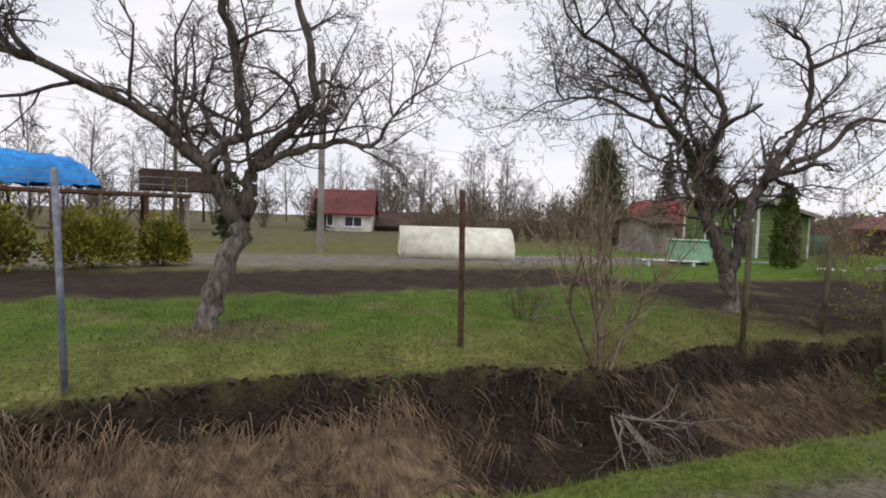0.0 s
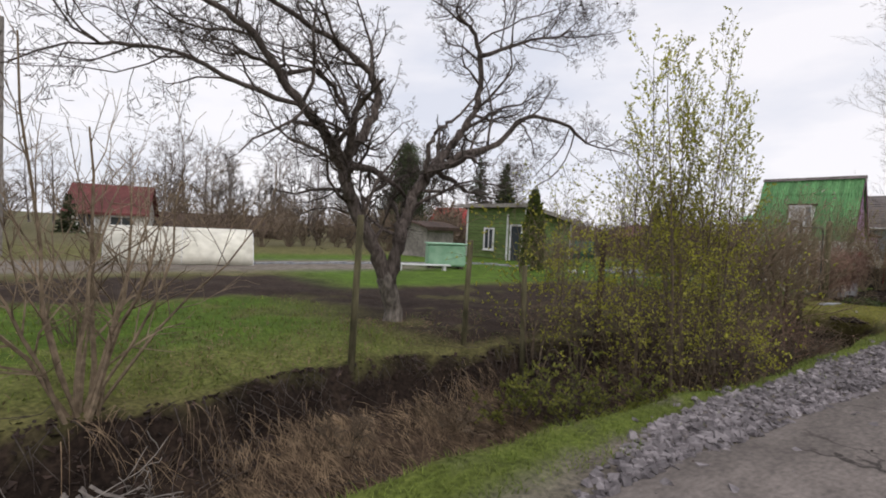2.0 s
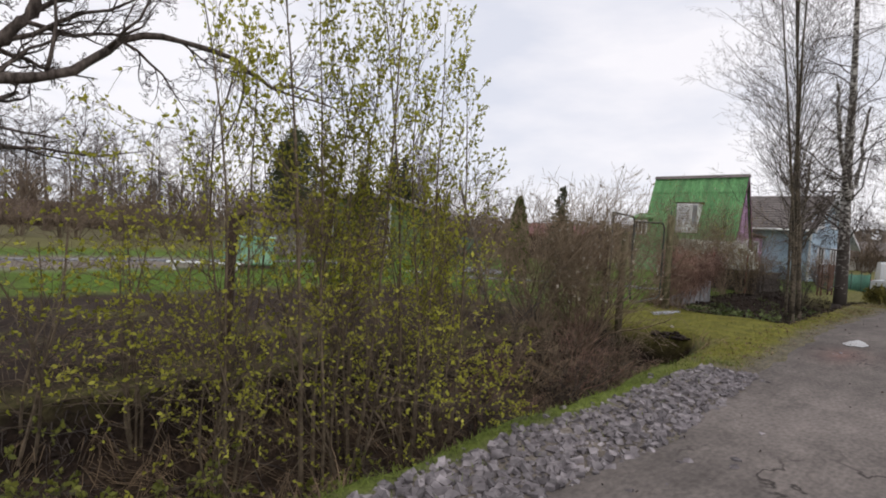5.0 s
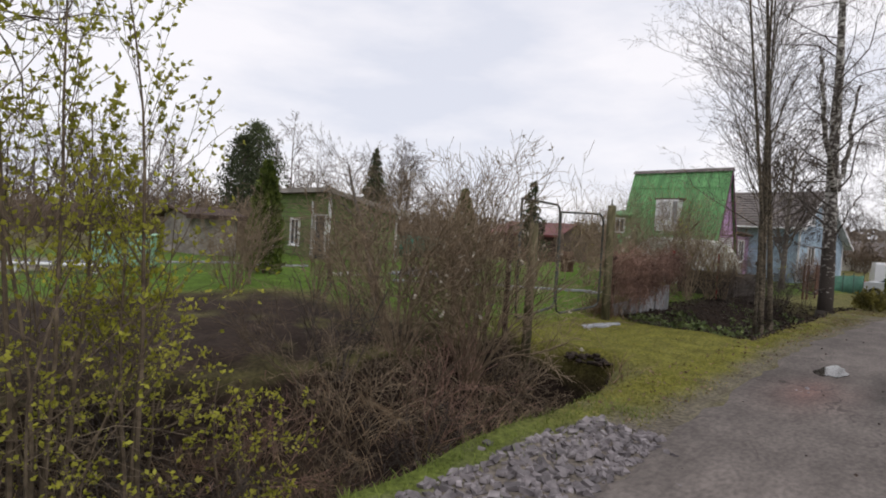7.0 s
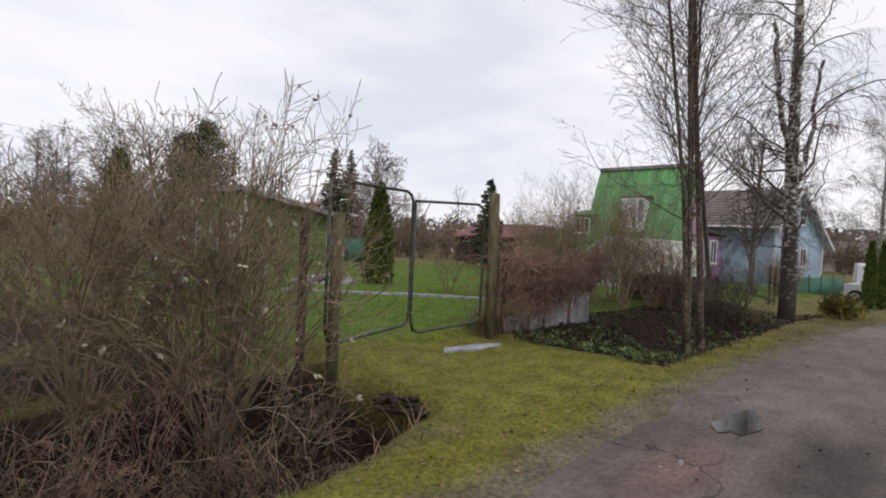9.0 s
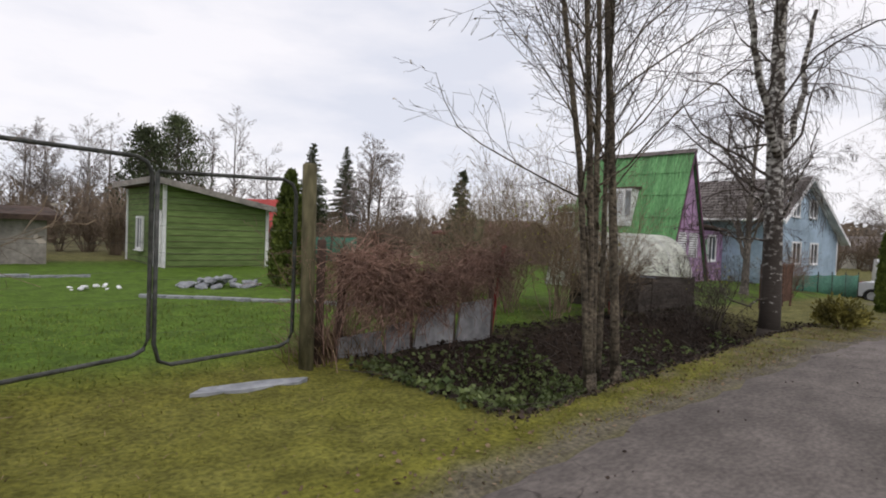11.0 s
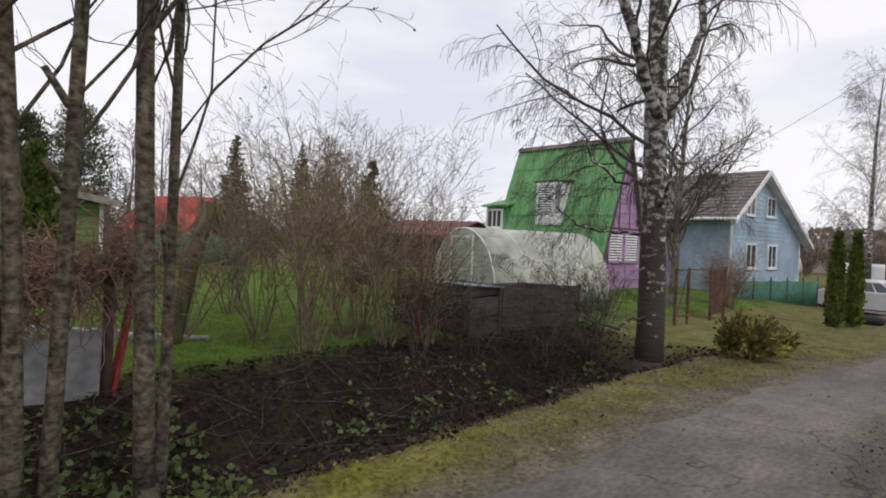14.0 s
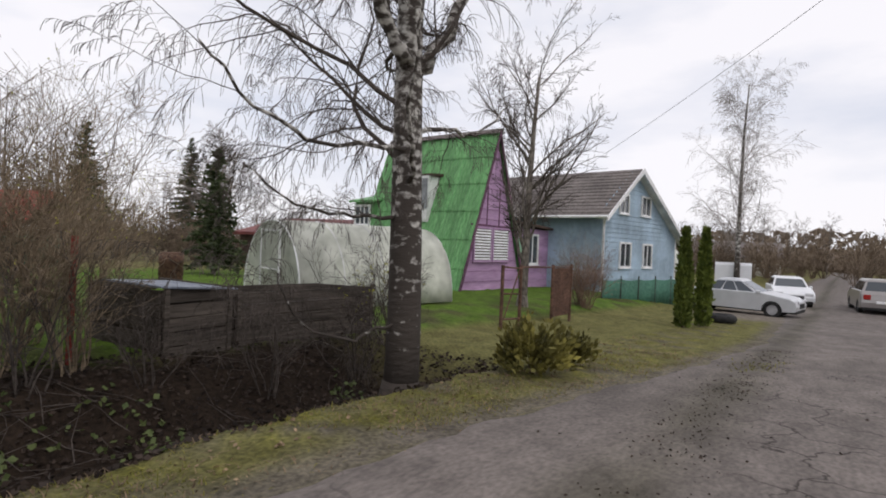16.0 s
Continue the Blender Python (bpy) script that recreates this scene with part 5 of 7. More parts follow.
# ---- greenhouses and tanks ----
def arch(name, x, y, rz, r, length, label, m, category, height=None, bands=0, base=0.0):
    z = lie(x, y) + base
    t = thing(name, x, y, z, label, category, rz=rz)
    h = height or r
    s = Shape()
    n, nl = 18, 10
    for i in range(nl + 1):
        for k in range(n + 1):
            a = math.pi * k / n
            s.v.append((length * (i / nl - 0.5), r * math.cos(a), h * math.sin(a) ** 0.85))
    for i in range(nl):
        for k in range(n):
            a = i * (n + 1) + k
            s.f.append((a, a + n + 1, a + n + 2, a + 1))
    shell = s.part("cover", m, t, smooth=True)
    sol = shell.modifiers.new("thick", 'SOLIDIFY')
    sol.thickness = 0.02
    for e in (-1, 1):
        pts = [(r * math.cos(math.pi * k / n), h * math.sin(math.pi * k / n) ** 0.85) for k in range(n + 1)]
        Shape().prism(pts, e * (length / 2 - 0.01), e * (length / 2 - 0.03), "x").part("end_wall", m, t)
        rim = [(e * length / 2, p[0], p[1]) for p in pts]
        Shape().tube(rim, [0.022] * len(rim), 6).part("rim", WHITE, t)
    for b in range(bands):
        xb = length * ((b + 1) / (bands + 1) - 0.5)
        rim = [(xb, p[0] * 1.012, p[1] * 1.012) for p in pts]
        Shape().tube(rim, [0.014] * len(rim), 5).part("hoop", WHITE, t)
    return t


arch("polytunnel", 6.7, 17.0, -14, 0.9, 3.75, "cream rounded tunnel cover lying on the ploughed bed", CREAM, "tunnel", 1.0, 1, 0.02)
gh = arch("greenhouse", 33.75, 8.7, -9, 1.3, 4.2, "arched greenhouse with clouded plastic sheets", POLY, "greenhouse", 1.8, 3)
Shape().box(-2.13, -0.4, 0.0, -2.1, 0.4, 1.55, 0.005).part("door", POLY, gh)
for k in (-0.42, 0.42):
    Shape().box(-2.15, k - 0.02, 0.0, -2.1, k + 0.02, 1.62, 0.004).part("door_jamb", WHITE, gh)
for k in (0.75, 1.58):
    Shape().box(-2.15, -0.42, k - 0.02, -2.1, 0.42, k + 0.02, 0.004).part("door_rail", WHITE, gh)
arch("greenhouse", 62.0, 10.5, 0, 2.2, 6.0, "grey arched greenhouse beyond the blue house", POLY, "greenhouse", 2.3, 3, 0.5)


# ---- garden plants ----
def clump(name, x, y, h, rx, ry, seed, label, m, count, leaf, shape="mound", category="shrub", group="", z=None, core=DARK_WOOD):
    """An evergreen: a stem and many small sprays in an uneven body."""
    rng = random.Random(seed)
    t = thing(name, x, y, (lie(x, y) if z is None else z), label, category, group)
    Shape().tube([(0, 0, -0.1), (0, 0, h * 0.75)], [max(0.02, rx * 0.1), 0.012], 6).part("stem", core, t)
    s = Shape()
    for i in range(count):
        a, u = rng.uniform(0, 2 * math.pi), rng.random()
        if shape == "column":
            f = u ** 0.85
            rad = (1 - f) ** 0.55 * (0.75 + 0.25 * math.sin(f * 3.1)) * (1 + 0.12 * math.sin(5 * a + 7 * f) + 0.1 * math.sin(11 * a + 19 * f))
            e = rng.uniform(0.62, 1.05) * rad
            p = Vector((rx * e * math.cos(a), ry * e * math.sin(a), h * f))
            d = Vector((math.cos(a) * 0.5, math.sin(a) * 0.5, 1.2))
        else:
            v = rng.random() ** 0.6
            lump = 1 + 0.2 * math.sin(3 * a + seed) + 0.14 * math.sin(7 * a + 2 * seed) + 0.1 * math.sin(9 * v + 5 * a)
            e = rng.uniform(0.55, 1.04) * lump
            el = math.asin(min(v, 1)) * rng.uniform(0.85, 1.0)
            p = Vector((rx * e * math.cos(a) * math.cos(el), ry * e * math.sin(a) * math.cos(el), h * e * 0.92 * math.sin(el) + 0.04))
            d = Vector((math.cos(a) * math.cos(el), math.sin(a) * math.cos(el), 0.5 + math.sin(el)))
        d = d + Vector((rng.gauss(0, 0.5), rng.gauss(0, 0.5), rng.gauss(0, 0.4)))
        s.leaf(p, d, leaf * rng.uniform(0.6, 1.5), rng, 0.28)
    s.part("foliage", m, t)
    return t


def spruce(name, x, y, h, r, seed, label, z=None, m=CONIFER, pine=False):
    rng = random.Random(seed)
    t = thing(name, x, y, (lie(x, y) if z is None else z), label, "tree")
    Shape().tube([(0, 0, -0.2), (0, 0, h * 0.5), (0, 0, h)], [h * 0.022, h * 0.013, 0.01], 7).part("trunk", BARK_GREY, t)
    s, w = Shape(), Shape()
    n = int(h * (44 if pine else 30))
    for i in range(n):
        f = 0.08 + 0.92 * (i + rng.random()) / n
        ln = r * ((1 - f) ** (0.5 if pine else 0.85)) * rng.uniform(0.6, 1.15) + 0.08
        a = rng.uniform(0, 2 * math.pi)
        d = Vector((math.cos(a), math.sin(a), rng.uniform(0.1, 0.7) if pine else -0.12 + 0.55 * f))
        p = Vector((0, 0, h * f))
        w.tube([p, p + d * ln * 0.9], [0.012 + 0.008 * ln, 0.006], 3, cap=False)
        if pine:
            for g in range(26):
                q = p + d * ln * rng.uniform(0.45, 1.0) + Vector((rng.gauss(0, 0.2), rng.gauss(0, 0.2), rng.gauss(0, 0.16)))
                s.leaf(q, (rng.gauss(0, 0.7), rng.gauss(0, 0.7), 0.5 + rng.random()), rng.uniform(0.12, 0.26), rng, 0.2)
            continue
        k = max(3, int(ln * 10))
        for j in range(k):
            u = (j + 0.6) / k
            q = p + d * ln * u + Vector((0, 0, -0.14 * ln * u * u if not pine else 0))
            for g in range(5):
                e = d * 0.7 + Vector((rng.gauss(0, 0.6), rng.gauss(0, 0.6), rng.gauss(0.05 if pine else -0.25, 0.35)))
                s.leaf(q, e, rng.uniform(0.14, 0.3) * (1.1 - 0.4 * f), rng, 0.24)
    w.part("boughs", BARK_GREY, t)
    tagged(s.part("foliage", m, t), kind="stuff")
    return t


for i, (x, y, h, r) in enumerate([(-4.85, 13.0, 1.4, 0.74), (-3.2, 13.6, 1.25, 0.82), (-1.85, 14.2, 1.05, 0.52)]):
    clump("golden_juniper", x, y, h, r, r * 0.9, 7 + i, "rounded golden-green juniper beside the ploughed bed", JUNIPER, 6000, 0.085, group="junipers by the bed")
clump("evergreen_bush", 30.55, 2.2, 0.55, 0.46, 0.4, 17, "low spreading juniper on the mossy verge", BUSH, 2200, 0.08)
clump("evergreen_bush", 31.5, 2.1, 0.4, 0.34, 0.32, 18, "small browned juniper on the mossy verge", BUSH, 1000, 0.07)
clump("thuja", 23.4, 11.9, 2.75, 0.5, 0.5, 19, "slim pointed thuja before the green garden house", THUJA, 5200, 0.11, "column", "tree")
clump("thuja", 39.6, 2.55, 2.55, 0.22, 0.22, 20, "narrow dark thuja column beside the road", THUJA, 3800, 0.11, "column", "tree", "pair of thujas by the road")
clump("thuja", 40.5, 2.25, 2.6, 0.22, 0.22, 21, "narrow dark thuja column beside the road", THUJA, 3800, 0.11, "column", "tree", "pair of thujas by the road")
spruce("pine_tree", 29.0, 38.6, 8.4, 2.9, 25, "dark green rounded pine behind the gardens", pine=True)
spruce("spruce_tree", 36.8, 34.4, 7.7, 1.75, 26, "pointed dark spruce behind the red-roofed house")
spruce("spruce_tree", 56.0, 59.5, 12.8, 3.0, 27, "pointed dark spruce behind the gardens")
spruce("pine_tree", 25.9, 34.0, 6.6, 1.9, 28, "dark green pine behind the garden house", pine=True)
spruce("spruce_tree", 35.5, 18.0, 4.6, 1.1, 29, "young spruce in the garden")
spruce("spruce_tree", -0.5, 24.0, 2.9, 0.8, 30, "small dark spruce by the field track")
spruce("spruce_tree", 5.2, 41.5, 2.4, 0.8, 34, "small green spruce beside the cream cottage")
clump("thuja", 17.1, 12.85, 2.75, 0.5, 0.5, 37, "yellow-green thuja on the garden lawn", THUJA, 4200, 0.12, "column", "tree")

LOOSE = [dict(SHRUB[0], n=9), dict(SHRUB[1], n=6), dict(SHRUB[2], seg=2, rmin=0.0026)]
for i, (x, y, h, n, s, wd) in enumerate([(25.0, 6.3, 2.6, 9, 0.5, TWIG_TAN), (26.2, 7.2, 3.2, 10, 0.4, TWIG), (25.2, 5.4, 2.5, 10, 0.5, TWIG_TAN), (25.9, 5.7, 2.8, 10, 0.45, TWIG_TAN), (26.7, 6.4, 2.9, 10, 0.45, TWIG),
                                         (24.2, 6.8, 2.0, 9, 0.55, TWIG_TAN), (27.4, 8.2, 3.2, 10, 0.45, TWIG), (25.6, 8.6, 2.6, 9, 0.5, TWIG_TAN),
                                         (28.4, 4.35, 1.4, 9, 0.6, TWIG), (29.7, 4.3, 1.6, 10, 0.55, TWIG), (30.6, 4.6, 1.5, 9, 0.6, TWIG_TAN), (27.2, 4.6, 1.0, 8, 0.7, TWIG_TAN),
                                         (31.8, 5.6, 1.6, 9, 0.5, TWIG), (26.3, 4.75, 1.2, 8, 0.6, TWIG), (29.3, 10.8, 3.0, 9, 0.5, TWIG), (23.6, 9.2, 1.6, 9, 0.6, TWIG_RED), (26.2, 5.2, 2.1, 14, 0.55, TWIG), (26.7, 5.0, 1.75, 12, 0.5, TWIG)]):
    shrub("bare_shrub", x, y, n + (5 if h > 1.7 else -1), h, s, 0.012, 130 + i, "leafless twiggy shrub along the garden edge", TWIG_RED if wd is TWIG_RED else TWIG_HAZEL if h > 1.7 else TWIG, BUDS if i % 4 == 2 else None, 0.03, 0.12, sp=LOOSE, group="leafless shrubs by the second garden")
shrub("round_shrub", 40.2, 5.6, 46, 1.9, 0.75, 0.01, 160, "dense rounded brown shrub before the blue house", TWIG_HAZEL, sp=SHRUB)
shrub("bare_shrub", 16.6, 5.6, 14, 1.9, 0.6, 0.014, 161, "leafless brown shrub behind the gate post", TWIG_TAN)
bare_tree("bare_tree", 16.6, 7.6, 2.7, 0.06, 163, "small bare tree with fine spreading twigs", BARK_GREY, TWIG_TAN,
          [dict(ALDER[0], n=26, ang=58, ratio=0.6, wig=0.09, **{"from": 0.25}), dict(ALDER[1], n=10, wig=0.25), dict(ALDER[2], n=6), ALDER[3]])
mossy = post(24.0, 6.5, 1.7, 0.09, WOOD_POST, "leaning mossy trunk stub with sawn branches", (0.45, 0.1), "tree_stump", 9)
tagged(mossy, category="stump")


# ---- plank boxes ----
def plank_box(x, y, w, d, boards, bh, rz, label, tilt=0.0, lid=False):
    z = lie(x + w / 2, y) - 0.05
    t = thing("plank_box", x, y, z, label, "planter", "plank boxes", rz)
    rng = random.Random(int(x * 10))
    for side in ("front", "back", "left", "right"):
        for k in range(boards):
            z0 = k * (bh + 0.012)
            j = rng.uniform(-0.03, 0.03)
            s = Shape()
            if side in ("front", "back"):
                yy = 0 if side == "front" else d
                s.box(j, yy - 0.014, z0 + rng.uniform(-0.006, 0.006), w + j, yy + 0.014, z0 + bh, 0.004)
            else:
                xx = 0 if side == "left" else w
                s.box(xx - 0.014, 0.02, z0, xx + 0.014, d - 0.02, z0 + bh, 0.004)
            ob = s.part("plank", WOOD_OLD, t)
            ob.matrix_basis = pose(rng.uniform(-0.012, 0.012), rng.uniform(-0.015, 0.01), 0, rng.uniform(-2, 2), rng.uniform(-0.8, 0.8), rng.uniform(-0.7, 0.7))
    for px in (0.03, w - 0.03):
        Shape().box(px - 0.03, -0.05, -0.15, px + 0.03, -0.016, boards * (bh + 0.012) + 0.02, 0.005).part("stake", WOOD_OLD, t)
    Shape().box(0.03, 0.03, 0, w - 0.03, d - 0.03, boards * bh * 0.75).part("earth", LITTER, t)
    if lid:
        top = boards * (bh + 0.012)
        Shape().prism([(-0.06, top + 0.02), (w + 0.05, top - 0.04), (w + 0.05, top - 0.02), (-0.06, top + 0.04)], -0.06, d * 0.8).part("lid", STEEL, t)


plank_box(27.55, 5.05, 0.85, 1.5, 5, 0.145, 6, "weathered grey plank compost box with tin lid", lid=True)
plank_box(28.5, 5.2, 2.4, 1.2, 5, 0.138, 1, "long weathered grey plank raised bed")
bar = thing("rusty_barrel", 31.5, 13.0, lie(31.5, 13.0), "dark rusty barrel on the garden lawn", "barrel")
Shape().tube([(0, 0, 0), (0, 0, 0.02), (0, 0, 0.3), (0, 0, 0.33), (0, 0, 0.6), (0, 0, 0.63), (0, 0, 0.9)], [0.27, 0.29, 0.28, 0.3, 0.28, 0.3, 0.28], 18).part("body", RUST, bar, smooth=True)


# ---- second fence line ----
def rusty_gate():
    t = thing("rusty_gate", 33.7, 4.5, lie(34.5, 4.5), "rusty red pipe gate with sheet panel beside the garden", "gate", rz=1)
    for x in (0, 0.75, 2.3, 3.35):
        Shape().tube([(x, 0, -0.3), (x, 0, 1.3)], [0.035, 0.035], 8).part("post", RUST, t)
    for z in (1.27, 0.75, 0.25):
        Shape().tube([(0, 0, z), (0.75, 0, z - 0.04)], [0.02] * 2, 6).part("gate_rail", RUST, t)
    Shape().tube([(0.1, 0, 0.25), (0.68, 0, 1.2)], [0.014] * 2, 6).part("brace", RUST, t)
    Shape().tube([(0.75, 0, 1.26), (2.3, 0, 1.24)], [0.02] * 2, 6).part("top_rail", RUST, t)
    Shape().tube([(2.3, 0, 1.25), (3.35, 0, 1.25)], [0.02] * 2, 6).part("top_rail", RUST, t)
    s = Shape()
    front = [(2.34 + 0.97 * k / 24, -0.006 - 0.012 * (k % 2)) for k in range(25)]
    s.prism(front + [(x, y + 0.008) for x, y in front[::-1]], 0.1, 1.22, "z")
    s.part("sheet", RUST, t)


rusty_gate()


def net_fence(x0, y0, x1, y1, h, label, m=NET_GREEN):
    ln = math.hypot(x1 - x0, y1 - y0)
    z = min(lie(x0, y0), lie(x1, y1))
    t = thing("net_fence", x0, y0, z, label, "fence", rz=math.degrees(math.atan2(y1 - y0, x1 - x0)))
    n = max(2, int(ln / 1.1))
    for k in range(n + 1):
        x = ln * k / n
        Shape().tube([(x, 0, -0.3), (x, 0, h + 0.12)], [0.025] * 2, 6).part("post", PIPE, t)
    s = Shape()
    cols = n * 6
    for k in range(cols + 1):
        x = ln * k / cols
        sag = 0.05 * abs(math.sin(math.pi * k / 6))
        s.v.extend([(x, 0.01 * math.sin(k * 1.7), 0.05), (x, 0.02 * math.sin(k * 2.3), h * 0.5), (x, 0.01 * math.sin(k), h - sag)])
    for k in range(cols):
        a = 3 * k
        s.f.extend([(a, a + 3, a + 4, a + 1), (a + 1, a + 4, a + 5, a + 2)])
    net = s.part("net", m, t, smooth=True)
    net.modifiers.new("thick", 'SOLIDIFY').thickness = 0.006


net_fence(43.6, 6.2, 49.0, 4.6, 1.15, "green netting fence on thin posts before the blue house")
net_fence(27.6, 21.3, 31.5, 20.8, 1.2, "green netting fence behind the garden house")


# ---- vehicles ----
def wheel(parent, x, y, r, side):
    s = Shape()
    prof = [(-0.1, r * 0.62), (-0.1, r * 0.95), (-0.07, r), (0.07, r), (0.1, r * 0.95), (0.1, r * 0.62)]
    n = 22
    for k in range(n):
        a = 2 * math.pi * k / n
        s.v.extend((q * math.cos(a), p, q * math.sin(a)) for p, q in prof)
    m = len(prof)
    for k in range(n):
        for j in range(m):
            a, b = k * m, ((k + 1) % n) * m
            s.f.append((a + j, a + (j + 1) % m, b + (j + 1) % m, b + j))
    w = new("wheel")
    w.parent = parent
    w.matrix_basis = pose(x, y, r)
    s.part("tyre", RUBBER, w, smooth=True)
    rim = Shape().tube([(0, side * 0.05, 0), (0, side * 0.075, 0)], [r * 0.63, r * 0.6], 20)
    rim.part("rim", ALLOY, w)


def car(x, y, rz, paint, label, tall=1.45, length=4.4, wagon=False):
    t = thing("car", x, y, lie(x, y) + 0.0, label, "car", "parked cars", rz)
    h, w, hl = tall, 0.87, length / 2
    belt, r = h * 0.62, 0.32
    fx, bx = hl - 0.85, -hl + 0.85
    side = [(-hl + 0.02, 0.34)]
    for c in (bx, fx):
        for k in range(9):
            a = math.pi - math.pi * k / 8
            side.append((c + 0.38 * math.cos(a), 0.27 + 0.4 * math.sin(a)))
    side += [(hl - 0.05, 0.3), (hl, 0.5), (hl - 0.04, 0.66), (hl - 0.25, belt * 0.86), (hl - 1.2, belt + 0.04), (-hl + (0.12 if wagon else 0.55), belt + 0.06), (-hl + 0.05, belt * 0.9), (-hl, 0.55)]
    s = Shape()
    rows = [(-w, 0.96, 0.0), (-w * 0.985, 1.0, 0.0), (w * 0.985, 1.0, 0.0), (w, 0.96, 0.0)]
    n = len(side)
    for yy, k, _ in ((-w, 0.0, 0), (-w + 0.05, 1.0, 0), (w - 0.05, 1.0, 0), (w, 0.0, 0)):
        for px, pz in side:
            s.v.append((px * (0.985 + 0.015 * k), yy, pz + (0.03 * k if pz > 0.8 * belt else 0)))
    for i in range(3):
        for j in range(n):
            a, b = i * n + j, i * n + (j + 1) % n
            s.f.append((a, b, b + n, a + n))
    s.f.append(tuple(range(n - 1, -1, -1)))
    s.f.append(tuple(range(3 * n, 4 * n)))
    s.part("body", paint, t)
    back = -hl + (0.2 if wagon else 0.75)
    base = [(back, belt), (hl - 1.25, belt)]
    roof = [(back + (0.25 if wagon else 0.75), h), (hl - 2.05, h)]
    c = Shape()
    wi, wt = w - 0.06, w - 0.24
    c.v = [(base[0][0], -wi, belt), (base[1][0], -wi, belt), (base[1][0], wi, belt), (base[0][0], wi, belt),
           (roof[0][0], -wt, h - 0.06), (roof[1][0], -wt, h - 0.06), (roof[1][0], wt, h - 0.06), (roof[0][0], wt, h - 0.06),
           (roof[0][0] + 0.1, -wt + 0.1, h), (roof[1][0] - 0.1, -wt + 0.1, h), (roof[1][0] - 0.1, wt - 0.1, h), (roof[0][0] + 0.1, wt - 0.1, h)]
    c.f = [(0, 1, 5, 4), (1, 2, 6, 5), (2, 3, 7, 6), (3, 0, 4, 7), (4, 5, 9, 8), (5, 6, 10, 9), (6, 7, 11, 10), (7, 4, 8, 11), (8, 9, 10, 11)]
    c.part("cabin", paint, t)
    corners = [Vector(q) for q in c.v[:8]]

    def glazing(i, j, k, l2, m1, m2, off):
        a, b, p, q = corners[i], corners[j], corners[k], corners[l2]
        g = [a.lerp(b, m1).lerp(q.lerp(p, m1), 0.1), a.lerp(b, m2).lerp(q.lerp(p, m2), 0.1), a.lerp(b, m2).lerp(q.lerp(p, m2), 0.9), a.lerp(b, m1).lerp(q.lerp(p, m1), 0.9)]
        nrm = (g[1] - g[0]).cross(g[3] - g[0]).normalized() * off
        Shape().poly(*[v + nrm for v in g]).poly(*[v + nrm * 0.3 for v in g[::-1]]).part("window_glass", GLASS, t)

    for m1, m2 in ((0.06, 0.36), (0.39, 0.64), (0.67, 0.93)):
        glazing(0, 1, 5, 4, m1, m2, 0.012)
        glazing(2, 3, 7, 6, 1 - m2, 1 - m1, 0.012)
    glazing(1, 2, 6, 5, 0.06, 0.94, 0.012)
    glazing(3, 0, 4, 7, 0.06, 0.94, 0.012)
    for yy in (-w + 0.24, w - 0.24):
        Shape().box(hl - 0.2, yy - 0.18, 0.58, hl - 0.015, yy + 0.18, 0.74, 0.03).part("headlight", LAMP_GLASS, t)
        Shape().box(-hl - 0.01, yy - 0.14, 0.68, -hl + 0.12, yy + 0.14, 0.92, 0.03).part("tail_light", TAIL_RED, t)
    Shape().box(hl - 0.06, -0.42, 0.42, hl + 0.012, 0.42, 0.6, 0.02).part("grille", RUBBER, t)
    Shape().box(-hl - 0.02, -0.3, 0.52, -hl + 0.03, 0.3, 0.64, 0.01).part("number_plate", WHITE, t)
    Shape().box(-hl + 0.02, -w + 0.08, 0.22, hl - 0.03, w - 0.08, 0.36, 0.02).part("underbody", RUBBER, t)
    for yy in (-w - 0.06, w - 0.06):
        Shape().box(hl - 1.45, yy, belt + 0.02, hl - 1.27, yy + 0.12, belt + 0.15, 0.03).part("mirror", paint, t)
    for cx in (bx, fx):
        wheel(t, cx, -w + 0.1, r, -1)
        wheel(t, cx, w - 0.1, r, 1)


car(50.3, 2.7, -97, SILVER, "silver saloon car parked nose to the road")
car(58.0, 1.55, 191, WHITE_CAR, "white compact car parked on the gravel", 1.45, 4.0, True)
car(57.8, -2.0, 6, WARM_SILVER, "champagne estate car seen from behind on the gravel", 1.6, 4.5, True)


def van(x, y, rz):
    t = thing("van", x, y, lie(x, y), "white delivery van parked behind the saloon car", "van", rz=rz)
    Shape().prism([(-2.4, 0.35), (2.3, 0.35), (2.4, 0.8), (2.2, 1.05), (1.5, 1.2), (1.0, 1.9), (-2.3, 1.95), (-2.4, 1.8)], -0.9, 0.9).part("body", WHITE_CAR, t)
    Shape().prism([(1.42, 1.25), (1.02, 1.8), (1.04, 1.83), (1.47, 1.26)], -0.8, 0.8).part("windscreen", GLASS, t)
    for cx in (-1.5, 1.5):
        wheel(t, cx, -0.8, 0.33, -1)
        wheel(t, cx, 0.8, 0.33, 1)


van(60.5, 4.6, 10)
tyre = thing("old_tyre", 42.9, 2.2, lie(42.9, 2.2), "old black tyre lying as a planter by the thujas", "tyre")
ring = [(0.32 * math.cos(2 * math.pi * k / 16), 0.32 * math.sin(2 * math.pi * k / 16), 0.13) for k in range(17)]
Shape().tube(ring, [0.13] * 17, 8, cap=False).part("tread", RUBBER, tyre, smooth=True)


